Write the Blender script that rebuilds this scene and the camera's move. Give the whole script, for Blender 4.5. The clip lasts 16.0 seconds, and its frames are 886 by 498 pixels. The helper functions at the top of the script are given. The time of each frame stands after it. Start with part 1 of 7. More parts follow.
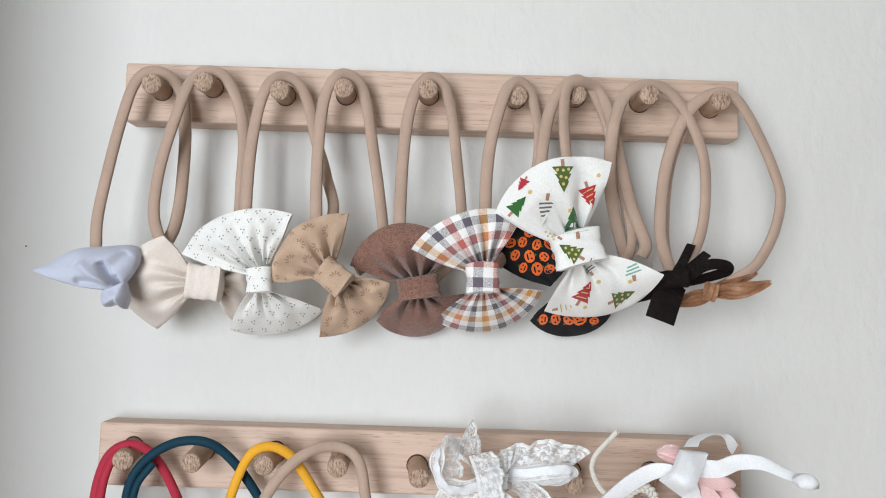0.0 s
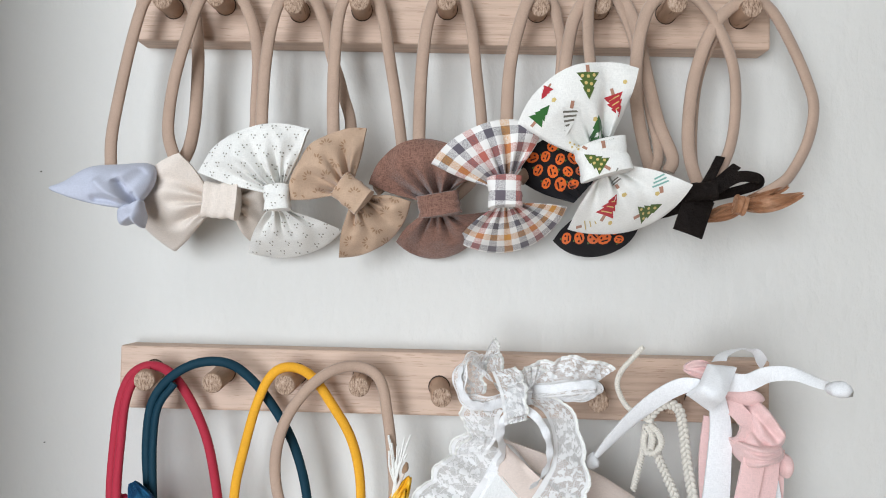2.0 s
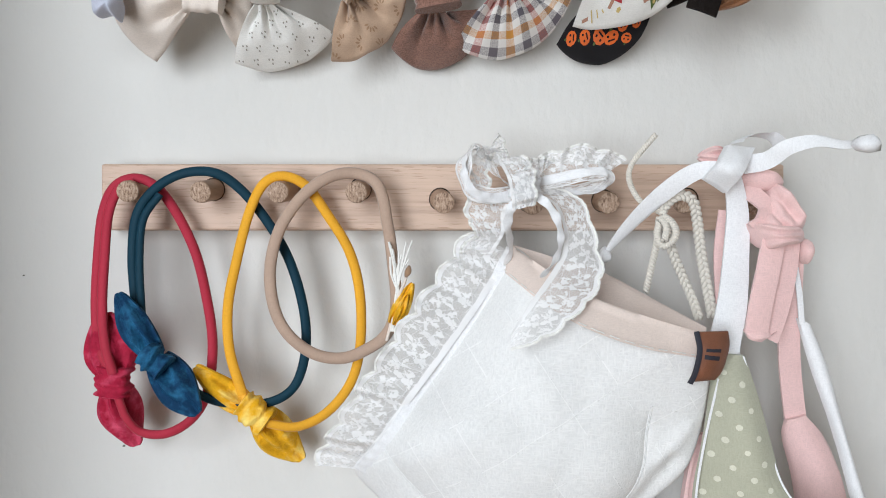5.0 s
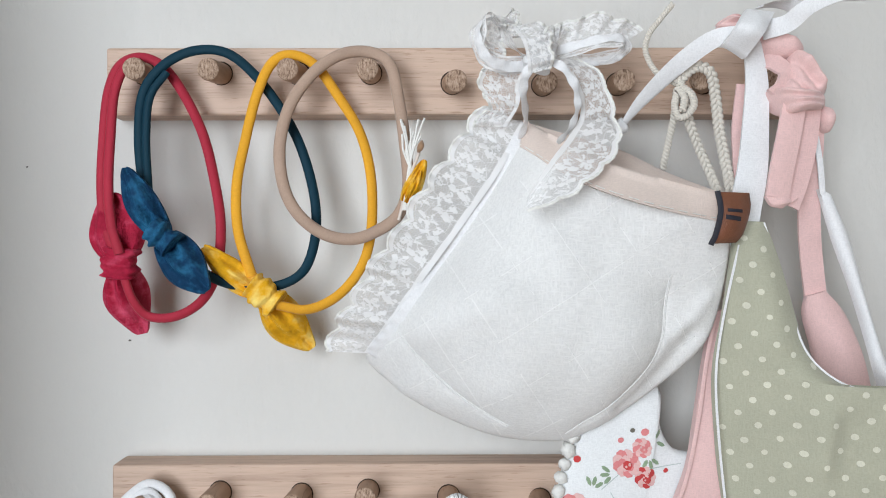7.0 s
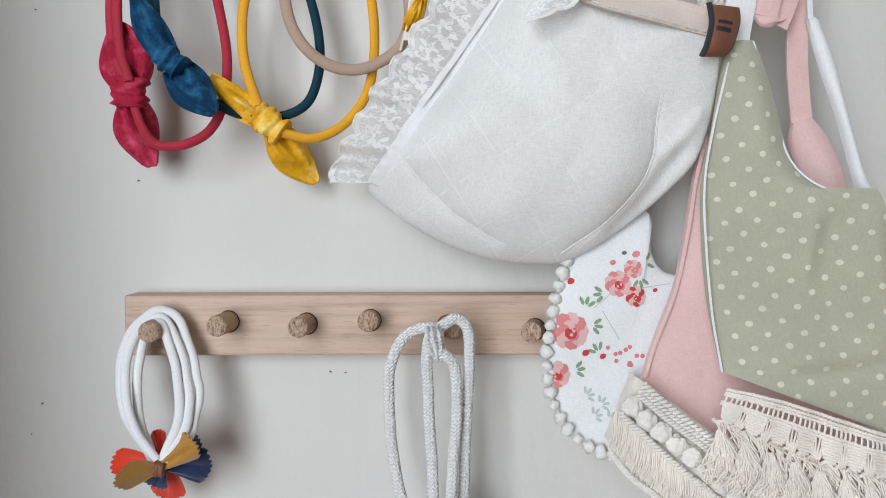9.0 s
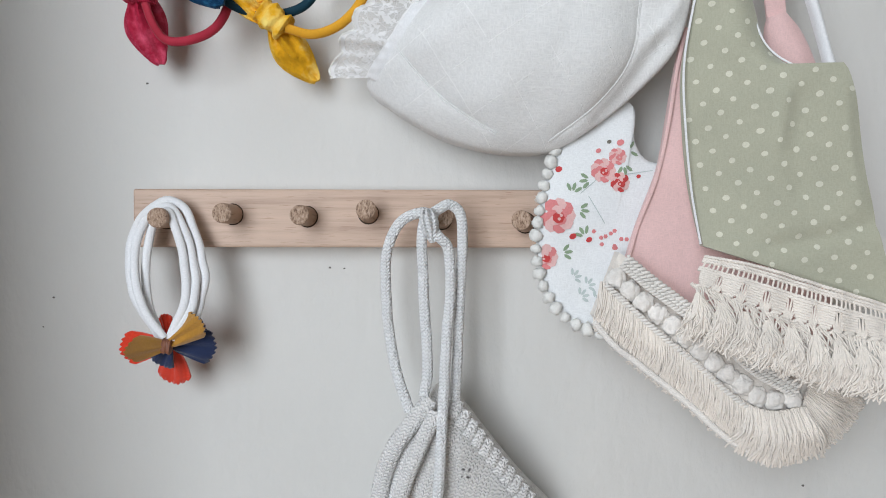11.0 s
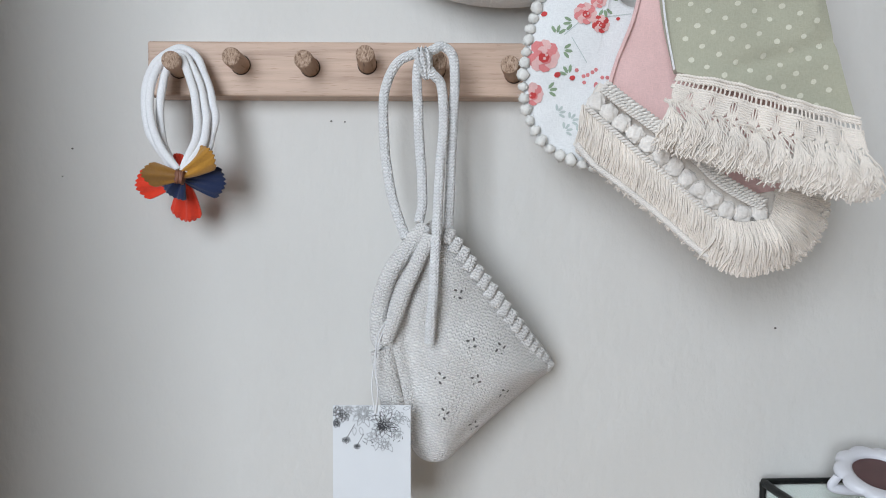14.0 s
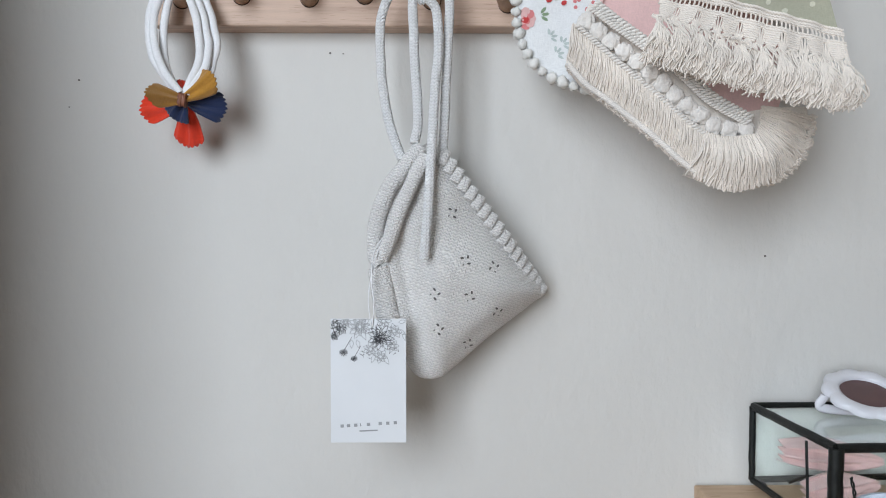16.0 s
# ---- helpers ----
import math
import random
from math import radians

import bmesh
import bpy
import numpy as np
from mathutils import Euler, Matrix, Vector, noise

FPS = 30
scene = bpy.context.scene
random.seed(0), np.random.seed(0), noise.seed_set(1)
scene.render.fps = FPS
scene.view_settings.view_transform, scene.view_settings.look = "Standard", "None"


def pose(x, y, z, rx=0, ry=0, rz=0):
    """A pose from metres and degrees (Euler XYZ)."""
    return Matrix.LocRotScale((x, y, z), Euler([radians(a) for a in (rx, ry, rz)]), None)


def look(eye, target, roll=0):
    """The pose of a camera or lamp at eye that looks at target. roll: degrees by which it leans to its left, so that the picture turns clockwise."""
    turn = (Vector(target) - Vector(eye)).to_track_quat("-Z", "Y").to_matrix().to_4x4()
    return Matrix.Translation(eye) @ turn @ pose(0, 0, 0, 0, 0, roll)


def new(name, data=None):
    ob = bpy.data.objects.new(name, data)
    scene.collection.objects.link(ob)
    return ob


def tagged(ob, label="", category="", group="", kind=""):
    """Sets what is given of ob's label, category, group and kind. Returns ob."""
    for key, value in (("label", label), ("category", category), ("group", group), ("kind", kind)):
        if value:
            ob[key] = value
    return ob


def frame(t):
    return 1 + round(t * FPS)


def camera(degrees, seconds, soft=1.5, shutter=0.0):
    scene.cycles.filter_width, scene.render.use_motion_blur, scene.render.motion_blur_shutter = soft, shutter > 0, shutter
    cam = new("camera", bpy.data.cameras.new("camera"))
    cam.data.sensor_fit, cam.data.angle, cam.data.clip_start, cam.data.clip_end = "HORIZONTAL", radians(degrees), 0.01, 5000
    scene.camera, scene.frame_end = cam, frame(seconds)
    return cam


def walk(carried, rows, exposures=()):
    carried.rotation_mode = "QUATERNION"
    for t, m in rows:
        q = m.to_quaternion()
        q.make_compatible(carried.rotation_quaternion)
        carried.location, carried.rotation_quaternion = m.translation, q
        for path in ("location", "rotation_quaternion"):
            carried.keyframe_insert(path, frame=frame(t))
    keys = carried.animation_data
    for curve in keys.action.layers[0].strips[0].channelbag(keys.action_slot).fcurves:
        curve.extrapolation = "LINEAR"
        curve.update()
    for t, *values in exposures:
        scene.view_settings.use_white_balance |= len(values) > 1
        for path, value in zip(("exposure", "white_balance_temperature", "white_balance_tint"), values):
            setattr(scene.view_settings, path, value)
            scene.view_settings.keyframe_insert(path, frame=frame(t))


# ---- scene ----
from mathutils.bvhtree import BVHTree

# ---- camera and its path ----
cam = camera(62.1, 16.0, soft=1.0)
PATH = [
    (0, (0.0038, -0.5427, 1.4595), (0.0020, 0.4545, 1.5342), 1.75),
    (0.5, (0.0023, -0.5364, 1.4522), (-0.0107, 0.4611, 1.5206), 2.18),
    (1, (0.0049, -0.5331, 1.4455), (-0.0092, 0.4652, 1.5016), 2.21),
    (1.5, (0.0044, -0.5316, 1.4371), (-0.0146, 0.4674, 1.4777), 1.73),
    (2, (0.0004, -0.5303, 1.4286), (-0.0199, 0.4692, 1.4551), 1.28),
    (2.5, (-0.0030, -0.5236, 1.4133), (-0.0211, 0.4761, 1.4262), 0.89),
    (3, (-0.0017, -0.5135, 1.3949), (-0.0164, 0.4863, 1.3879), 0.51),
    (3.5, (-0.0067, -0.5073, 1.3792), (-0.0093, 0.4925, 1.3597), 0.39),
    (4, (-0.0039, -0.5062, 1.3609), (-0.0076, 0.4937, 1.3449), 0.13),
    (6.5, (-0.0201, -0.4976, 1.2590), (-0.0092, 0.5023, 1.2569), -0.09),
    (7, (-0.0191, -0.4960, 1.2435), (-0.0138, 0.5039, 1.2377), -0.15),
    (7.5, (-0.0201, -0.4962, 1.2251), (-0.0174, 0.5036, 1.2059), -0.07),
    (8, (-0.0227, -0.5014, 1.2029), (-0.0168, 0.4982, 1.1747), -0.10),
    (8.5, (-0.0208, -0.5073, 1.1793), (-0.0107, 0.4918, 1.1401), -0.03),
    (9, (-0.0227, -0.5149, 1.1562), (-0.0101, 0.4839, 1.1095), 0.02),
    (11.5, (-0.0202, -0.5494, 1.0574), (-0.0044, 0.4499, 1.0241), 0.12),
    (12, (-0.0197, -0.5582, 1.0342), (-0.0058, 0.4412, 1.0024), 0.10),
    (12.5, (-0.0190, -0.5703, 1.0150), (-0.0023, 0.4289, 0.9787), 0.07),
    (13, (-0.0191, -0.5753, 0.9915), (-0.0003, 0.4239, 0.9571), 0.10),
    (13.5, (-0.0187, -0.5773, 0.9741), (0.0002, 0.4219, 0.9400), 0.09),
    (14, (-0.0175, -0.5829, 0.9630), (-0.0003, 0.4166, 0.9324), 0.07),
    (14.5, (-0.0136, -0.5884, 0.9483), (0.0035, 0.4111, 0.9196), 0.07),
    (15, (-0.0136, -0.5944, 0.9317), (-0.0016, 0.4051, 0.9022), 0.12),
    (15.5, (-0.0090, -0.5969, 0.9159), (-0.0010, 0.4026, 0.8855), 0.10),
    (16, (-0.0093, -0.5988, 0.9060), (-0.0010, 0.4008, 0.8753), 0.04),
]
walk(cam, [(t, look(eye, target, roll)) for t, eye, target, roll in PATH],
     [(0.0, 0.0, 6200, 10), (4.0, -0.03, 6180, 10), (6.5, -0.12, 6180, 10), (9.0, -0.25, 6180, 10), (12.0, -0.27, 6090, 10), (16.0, -0.28, 6010, 10)])

# ---- light: overcast daylight through one tall window behind, and the pale room round it ----
scene.view_settings.exposure = 0.0
world = bpy.data.worlds.new("sky")
scene.world = world
world.use_nodes = True
sky = world.node_tree.nodes.new("ShaderNodeTexSky")
sky.sky_type, sky.sun_disc, sky.sun_elevation, sky.sun_rotation = "NISHITA", False, radians(40), radians(270)
world.node_tree.links.new(sky.outputs[0], world.node_tree.nodes["Background"].inputs[0])
world.node_tree.nodes["Background"].inputs[1].default_value = 0.1


def window_light(name, place, aim, width, height, power, colour):
    lamp = bpy.data.lights.new(name, "AREA")
    lamp.shape, lamp.size, lamp.size_y, lamp.energy, lamp.color = "RECTANGLE", width, height, power, colour
    ob = new(name, lamp)
    ob.matrix_world = look(place, aim)
    return ob


window_light("window_light", (-0.82, -2.03, 1.40), (-0.80, 0.0, 1.32), 0.94, 1.54, 50, (0.93, 0.97, 1.0))


# ---- materials ----
def nodes_of(name):
    m = bpy.data.materials.new(name)
    m.use_nodes = True
    return m, m.node_tree.nodes, m.node_tree.links, m.node_tree.nodes["Principled BSDF"]


def ramp(n, stops):
    r = n.new("ShaderNodeValToRGB")
    while len(r.color_ramp.elements) < len(stops):
        r.color_ramp.elements.new(0.5)
    for e, (at, c) in zip(r.color_ramp.elements, stops):
        e.position, e.color = at, (*c, 1)
    return r


def noise_tex(n, l, vec, scale, detail=4.0, rough=0.55, squash=None):
    t = n.new("ShaderNodeTexNoise")
    t.inputs["Scale"].default_value, t.inputs["Detail"].default_value, t.inputs["Roughness"].default_value = scale, detail, rough
    if squash:
        mp = n.new("ShaderNodeMapping")
        mp.inputs["Scale"].default_value = squash
        l.new(vec, mp.inputs["Vector"])
        vec = mp.outputs[0]
    l.new(vec, t.inputs["Vector"])
    return t


def math_node(n, l, op, a, b=None):
    k = n.new("ShaderNodeMath")
    k.operation = op
    for i, v in enumerate((a, b)):
        if v is None:
            continue
        if isinstance(v, (int, float)):
            k.inputs[i].default_value = v
        else:
            l.new(v, k.inputs[i])
    return k.outputs[0]


def mixed(n, l, fac, a, b):
    k = n.new("ShaderNodeMix")
    k.data_type = "RGBA"
    for sock, v in ((k.inputs[0], fac), (k.inputs[6], a), (k.inputs[7], b)):
        if isinstance(v, (int, float)):
            sock.default_value = v
        elif isinstance(v, tuple):
            sock.default_value = (*v, 1)
        else:
            l.new(v, sock)
    return k.outputs[2]


def shade(c, k):
    return tuple(min(1.0, v * k) for v in c)


def cloth(name, c, rough=0.9, weave=1400.0, bump=0.25, vary=0.12, sheen=0.3, coarse=None, fuzz=0.0):
    """Woven or knitted fabric: thread grain, slow colour drift, soft sheen."""
    m, n, l, b = nodes_of(name)
    co = n.new("ShaderNodeTexCoord").outputs["Object"]
    slow = noise_tex(n, l, co, 35, 3)
    r = ramp(n, [(0.3, shade(c, 1 - vary)), (0.7, shade(c, 1 + vary * 0.5))])
    l.new(slow.outputs[0], r.inputs[0])
    tx = noise_tex(n, l, co, weave, 2, 0.5, (1, 1, 0.22))
    tz = noise_tex(n, l, co, weave, 2, 0.5, (0.22, 1, 1))
    both = math_node(n, l, "MAXIMUM", tx.outputs[0], tz.outputs[0])
    g = ramp(n, [(0.35, (0.78,) * 3), (0.7, (1.08,) * 3)]) if coarse is None else ramp(n, [(0.42, coarse), (0.62, (1.15,) * 3)])
    l.new(both, g.inputs[0])
    mul = n.new("ShaderNodeMix")
    mul.data_type, mul.blend_type = "RGBA", "MULTIPLY"
    mul.inputs[0].default_value = 0.45 if coarse is None else 1.0
    l.new(r.outputs[0], mul.inputs[6])
    l.new(g.outputs[0], mul.inputs[7])
    l.new(mul.outputs[2], b.inputs["Base Color"])
    bp = n.new("ShaderNodeBump")
    bp.inputs["Strength"].default_value, bp.inputs["Distance"].default_value = bump, 0.0006
    l.new(both, bp.inputs["Height"])
    l.new(bp.outputs[0], b.inputs["Normal"])
    b.inputs["Roughness"].default_value = rough
    b.inputs["Sheen Weight"].default_value = sheen
    b.inputs["Sheen Roughness"].default_value = 0.5
    b.inputs["Specular IOR Level"].default_value = 0.25
    return m


def velvet(name, c, lift):
    m, n, l, b = nodes_of(name)
    co = n.new("ShaderNodeTexCoord").outputs["Object"]
    highlight_noise = noise_tex(n, l, co, 65, 4, 0.6)
    # lift: lighter patches put into the colour as highlights on the crushed pile
    r = ramp(n, [(0.30, shade(c, 0.70)), (0.50, c), (0.70, lift)])
    l.new(highlight_noise.outputs[0], r.inputs[0])
    l.new(r.outputs[0], b.inputs["Base Color"])
    fine = noise_tex(n, l, co, 2500, 2)
    crush = noise_tex(n, l, co, 150, 3, 0.6)
    bp = n.new("ShaderNodeBump")
    bp.inputs["Strength"].default_value, bp.inputs["Distance"].default_value = 0.75, 0.0035
    l.new(math_node(n, l, "ADD", crush.outputs[0], math_node(n, l, "MULTIPLY", fine.outputs[0], 0.12)), bp.inputs["Height"])
    l.new(bp.outputs[0], b.inputs["Normal"])
    b.inputs["Roughness"].default_value, b.inputs["Sheen Weight"].default_value = 0.7, 0.75
    b.inputs["Sheen Roughness"].default_value = 0.28
    b.inputs["Specular IOR Level"].default_value = 0.15
    b.inputs["Sheen Tint"].default_value = (*lift, 1)
    return m


def plain(name, c, rough=0.5, metal=0.0, vary=0.15, scale=60.0, bump=0.1):
    m, n, l, b = nodes_of(name)
    co = n.new("ShaderNodeTexCoord").outputs["Object"]
    t = noise_tex(n, l, co, scale, 5)
    r = ramp(n, [(0.3, shade(c, 1 - vary)), (0.7, shade(c, 1 + vary * 0.6))])
    l.new(t.outputs[0], r.inputs[0])
    l.new(r.outputs[0], b.inputs["Base Color"])
    fine = noise_tex(n, l, co, scale * 14, 3)
    bp = n.new("ShaderNodeBump")
    bp.inputs["Strength"].default_value, bp.inputs["Distance"].default_value = bump, 0.0008
    l.new(fine.outputs[0], bp.inputs["Height"])
    l.new(bp.outputs[0], b.inputs["Normal"])
    b.inputs["Roughness"].default_value, b.inputs["Metallic"].default_value = rough, metal
    return m


def wall_paint():
    m, n, l, b = nodes_of("wall_paint")
    co = n.new("ShaderNodeTexCoord").outputs["Object"]
    slow = noise_tex(n, l, co, 3.0, 4)
    r = ramp(n, [(0.3, (0.665, 0.65, 0.615)), (0.7, (0.71, 0.695, 0.66))])
    l.new(slow.outputs[0], r.inputs[0])
    l.new(r.outputs[0], b.inputs["Base Color"])
    roller = noise_tex(n, l, co, 110, 4, 0.55, (1, 1, 0.6))
    trowel = noise_tex(n, l, co, 16, 3, 0.5, (1, 1, 0.55))
    add = math_node(n, l, "ADD", roller.outputs[0], math_node(n, l, "MULTIPLY", trowel.outputs[0], 2.2))
    bp = n.new("ShaderNodeBump")
    bp.inputs["Strength"].default_value, bp.inputs["Distance"].default_value = 0.5, 0.0022
    l.new(add, bp.inputs["Height"])
    l.new(bp.outputs[0], b.inputs["Normal"])
    b.inputs["Roughness"].default_value = 0.75
    b.inputs["Specular IOR Level"].default_value = 0.3
    return m


def beech(name, light, dark, along=(3.5, 60, 60), fleck=0.8, rough=0.55):
    m, n, l, b = nodes_of(name)
    co = n.new("ShaderNodeTexCoord").outputs["Object"]
    info = n.new("ShaderNodeObjectInfo")
    shift = n.new("ShaderNodeVectorMath")
    shift.operation = "ADD"
    l.new(co, shift.inputs[0])
    l.new(info.outputs["Random"], shift.inputs[1])
    grain = noise_tex(n, l, shift.outputs[0], 2.2, 6, 0.6, along)
    r = ramp(n, [(0.30, dark), (0.52, light), (0.75, shade(light, 1.10))])
    l.new(grain.outputs[0], r.inputs[0])
    flecks = noise_tex(n, l, shift.outputs[0], 9.0, 3, 0.5, (along[0] * 1.6, along[1] * 1.1, along[2] * 1.1))
    fr = ramp(n, [(0.60, (1, 1, 1)), (0.68, (fleck, fleck * 0.92, fleck * 0.85))])
    l.new(flecks.outputs[0], fr.inputs[0])
    mul = n.new("ShaderNodeMix")
    mul.data_type, mul.blend_type = "RGBA", "MULTIPLY"
    mul.inputs[0].default_value = 1.0
    l.new(r.outputs[0], mul.inputs[6])
    l.new(fr.outputs[0], mul.inputs[7])
    l.new(mul.outputs[2], b.inputs["Base Color"])
    bp = n.new("ShaderNodeBump")
    bp.inputs["Strength"].default_value, bp.inputs["Distance"].default_value = 0.25, 0.0006
    l.new(flecks.outputs[0], bp.inputs["Height"])
    l.new(bp.outputs[0], b.inputs["Normal"])
    b.inputs["Roughness"].default_value = rough
    return m


def end_grain():
    m, n, l, b = nodes_of("peg_end_grain")
    co = n.new("ShaderNodeTexCoord").outputs["Object"]
    t = noise_tex(n, l, co, 900, 4, 0.7, (1, 0.2, 0.45))
    r = ramp(n, [(0.36, (0.17, 0.10, 0.065)), (0.5, (0.42, 0.29, 0.205)), (0.66, (0.58, 0.44, 0.34))])
    l.new(t.outputs[0], r.inputs[0])
    l.new(r.outputs[0], b.inputs["Base Color"])
    bp = n.new("ShaderNodeBump")
    bp.inputs["Strength"].default_value, bp.inputs["Distance"].default_value = 0.7, 0.001
    l.new(t.outputs[0], bp.inputs["Height"])
    l.new(bp.outputs[0], b.inputs["Normal"])
    b.inputs["Roughness"].default_value = 0.85
    return m


def lace(name, c=(0.92, 0.915, 0.905), period=0.019, width=0.029):
    """Fine netting with worked flowers and leaves; the cloth's own coordinates run along it in metres and across it from 0 to 1."""
    m, n, l, b = nodes_of(name)
    uv = n.new("ShaderNodeUVMap").outputs[0]
    sep = n.new("ShaderNodeSeparateXYZ")
    l.new(uv, sep.inputs[0])
    M = lambda op, a, k=None: math_node(n, l, op, a, k)
    flat = n.new("ShaderNodeCombineXYZ")
    l.new(sep.outputs[0], flat.inputs[0])
    l.new(M("MULTIPLY", sep.outputs[1], width), flat.inputs[1])
    net = n.new("ShaderNodeTexVoronoi")
    net.feature, net.voronoi_dimensions = "DISTANCE_TO_EDGE", "2D"
    net.inputs["Scale"].default_value, net.inputs["Randomness"].default_value = 720, 0.55
    l.new(flat.outputs[0], net.inputs["Vector"])
    thread = M("LESS_THAN", net.outputs["Distance"], 0.13)
    wob = noise_tex(n, l, flat.outputs[0], 260, 3)
    bend = M("MULTIPLY", M("SUBTRACT", wob.outputs[0], 0.5), 0.0100)
    along, across = M("ADD", sep.outputs[0], bend), M("SUBTRACT", M("MULTIPLY", sep.outputs[1], width), bend)

    def motif(shift, height, petals, reach, turn):
        x = M("MULTIPLY", M("SUBTRACT", M("FRACT", M("ADD", M("MULTIPLY", along, 1 / period), shift)), 0.5), period)
        y = M("SUBTRACT", across, height * width)
        r = M("SQRT", M("ADD", M("MULTIPLY", x, x), M("MULTIPLY", y, y)))
        a = M("ADD", M("MULTIPLY", M("ARCTAN2", y, x), petals), turn)
        edge = M("ADD", M("MULTIPLY", M("COSINE", a), reach * 0.42), reach * 0.72)
        inside = M("LESS_THAN", r, edge)
        core = M("GREATER_THAN", r, reach * 0.16)
        return M("MULTIPLY", inside, core)

    worked = M("MAXIMUM", motif(0.5, 0.62, 5, 0.0058, 0.7), motif(0.0, 0.40, 3, 0.0058, 1.4))
    worked = M("MAXIMUM", worked, motif(0.08, 0.80, 4, 0.0032, 0.2))
    worked = M("MAXIMUM", worked, motif(0.75, 0.22, 4, 0.0034, 0.9))
    vine = n.new("ShaderNodeTexVoronoi")
    vine.feature, vine.voronoi_dimensions = "DISTANCE_TO_EDGE", "2D"
    vine.inputs["Scale"].default_value = 150
    l.new(flat.outputs[0], vine.inputs["Vector"])
    worked = M("MAXIMUM", worked, M("LESS_THAN", vine.outputs["Distance"], 0.018))
    rim = M("GREATER_THAN", sep.outputs[1], 0.90)
    sewn = M("LESS_THAN", sep.outputs[1], 0.12)
    solid = M("MULTIPLY", M("MAXIMUM", M("MAXIMUM", worked, rim), sewn), 0.97)
    cover = M("MAXIMUM", M("ADD", M("MULTIPLY", thread, 0.70), 0.05), solid)
    clear = n.new("ShaderNodeBsdfTransparent")
    mix = n.new("ShaderNodeMixShader")
    glow = n.new("ShaderNodeBsdfTranslucent")
    glow.inputs[0].default_value = (*c, 1)
    both = n.new("ShaderNodeMixShader")
    both.inputs[0].default_value = 0.35
    l.new(b.outputs[0], both.inputs[1])
    l.new(glow.outputs[0], both.inputs[2])
    l.new(cover, mix.inputs[0])
    l.new(clear.outputs[0], mix.inputs[1])
    l.new(both.outputs[0], mix.inputs[2])
    l.new(mix.outputs[0], n["Material Output"].inputs[0])
    bp = n.new("ShaderNodeBump")
    bp.inputs["Strength"].default_value, bp.inputs["Distance"].default_value = 0.4, 0.0005
    l.new(solid, bp.inputs["Height"])
    l.new(bp.outputs[0], b.inputs["Normal"])
    b.inputs["Base Color"].default_value = (*c, 1)
    b.inputs["Roughness"].default_value = 0.8
    return m


def plaid():
    """Woven check of white, rust, mustard and slate, along the cloth's own threads."""
    m, n, l, b = nodes_of("plaid_cotton")
    uv = n.new("ShaderNodeUVMap").outputs[0]
    sep = n.new("ShaderNodeSeparateXYZ")
    l.new(uv, sep.inputs[0])
    bands = [(0.0, (0.80, 0.78, 0.75)), (0.125, (0.44, 0.12, 0.09)), (0.25, (0.80, 0.78, 0.75)), (0.375, (0.10, 0.09, 0.11)),
             (0.5, (0.80, 0.78, 0.75)), (0.625, (0.60, 0.27, 0.04)), (0.75, (0.80, 0.78, 0.75)), (0.875, (0.12, 0.10, 0.12))]
    cols = []
    for i in range(2):
        k = math_node(n, l, "FRACT", math_node(n, l, "MULTIPLY", sep.outputs[i], 1 / 0.050))
        r = ramp(n, bands)
        r.color_ramp.interpolation = "CONSTANT"
        l.new(k, r.inputs[0])
        cols.append(r.outputs[0])
    co = n.new("ShaderNodeTexCoord").outputs["Object"]
    th = noise_tex(n, l, co, 1500, 2)
    f = ramp(n, [(0.4, (0.3,) * 3), (0.6, (0.7,) * 3)])
    l.new(th.outputs[0], f.inputs[0])
    l.new(mixed(n, l, f.outputs[0], cols[0], cols[1]), b.inputs["Base Color"])
    bp = n.new("ShaderNodeBump")
    bp.inputs["Strength"].default_value, bp.inputs["Distance"].default_value = 0.3, 0.0005
    l.new(th.outputs[0], bp.inputs["Height"])
    l.new(bp.outputs[0], b.inputs["Normal"])
    b.inputs["Roughness"].default_value, b.inputs["Sheen Weight"].default_value = 0.9, 0.25
    return m


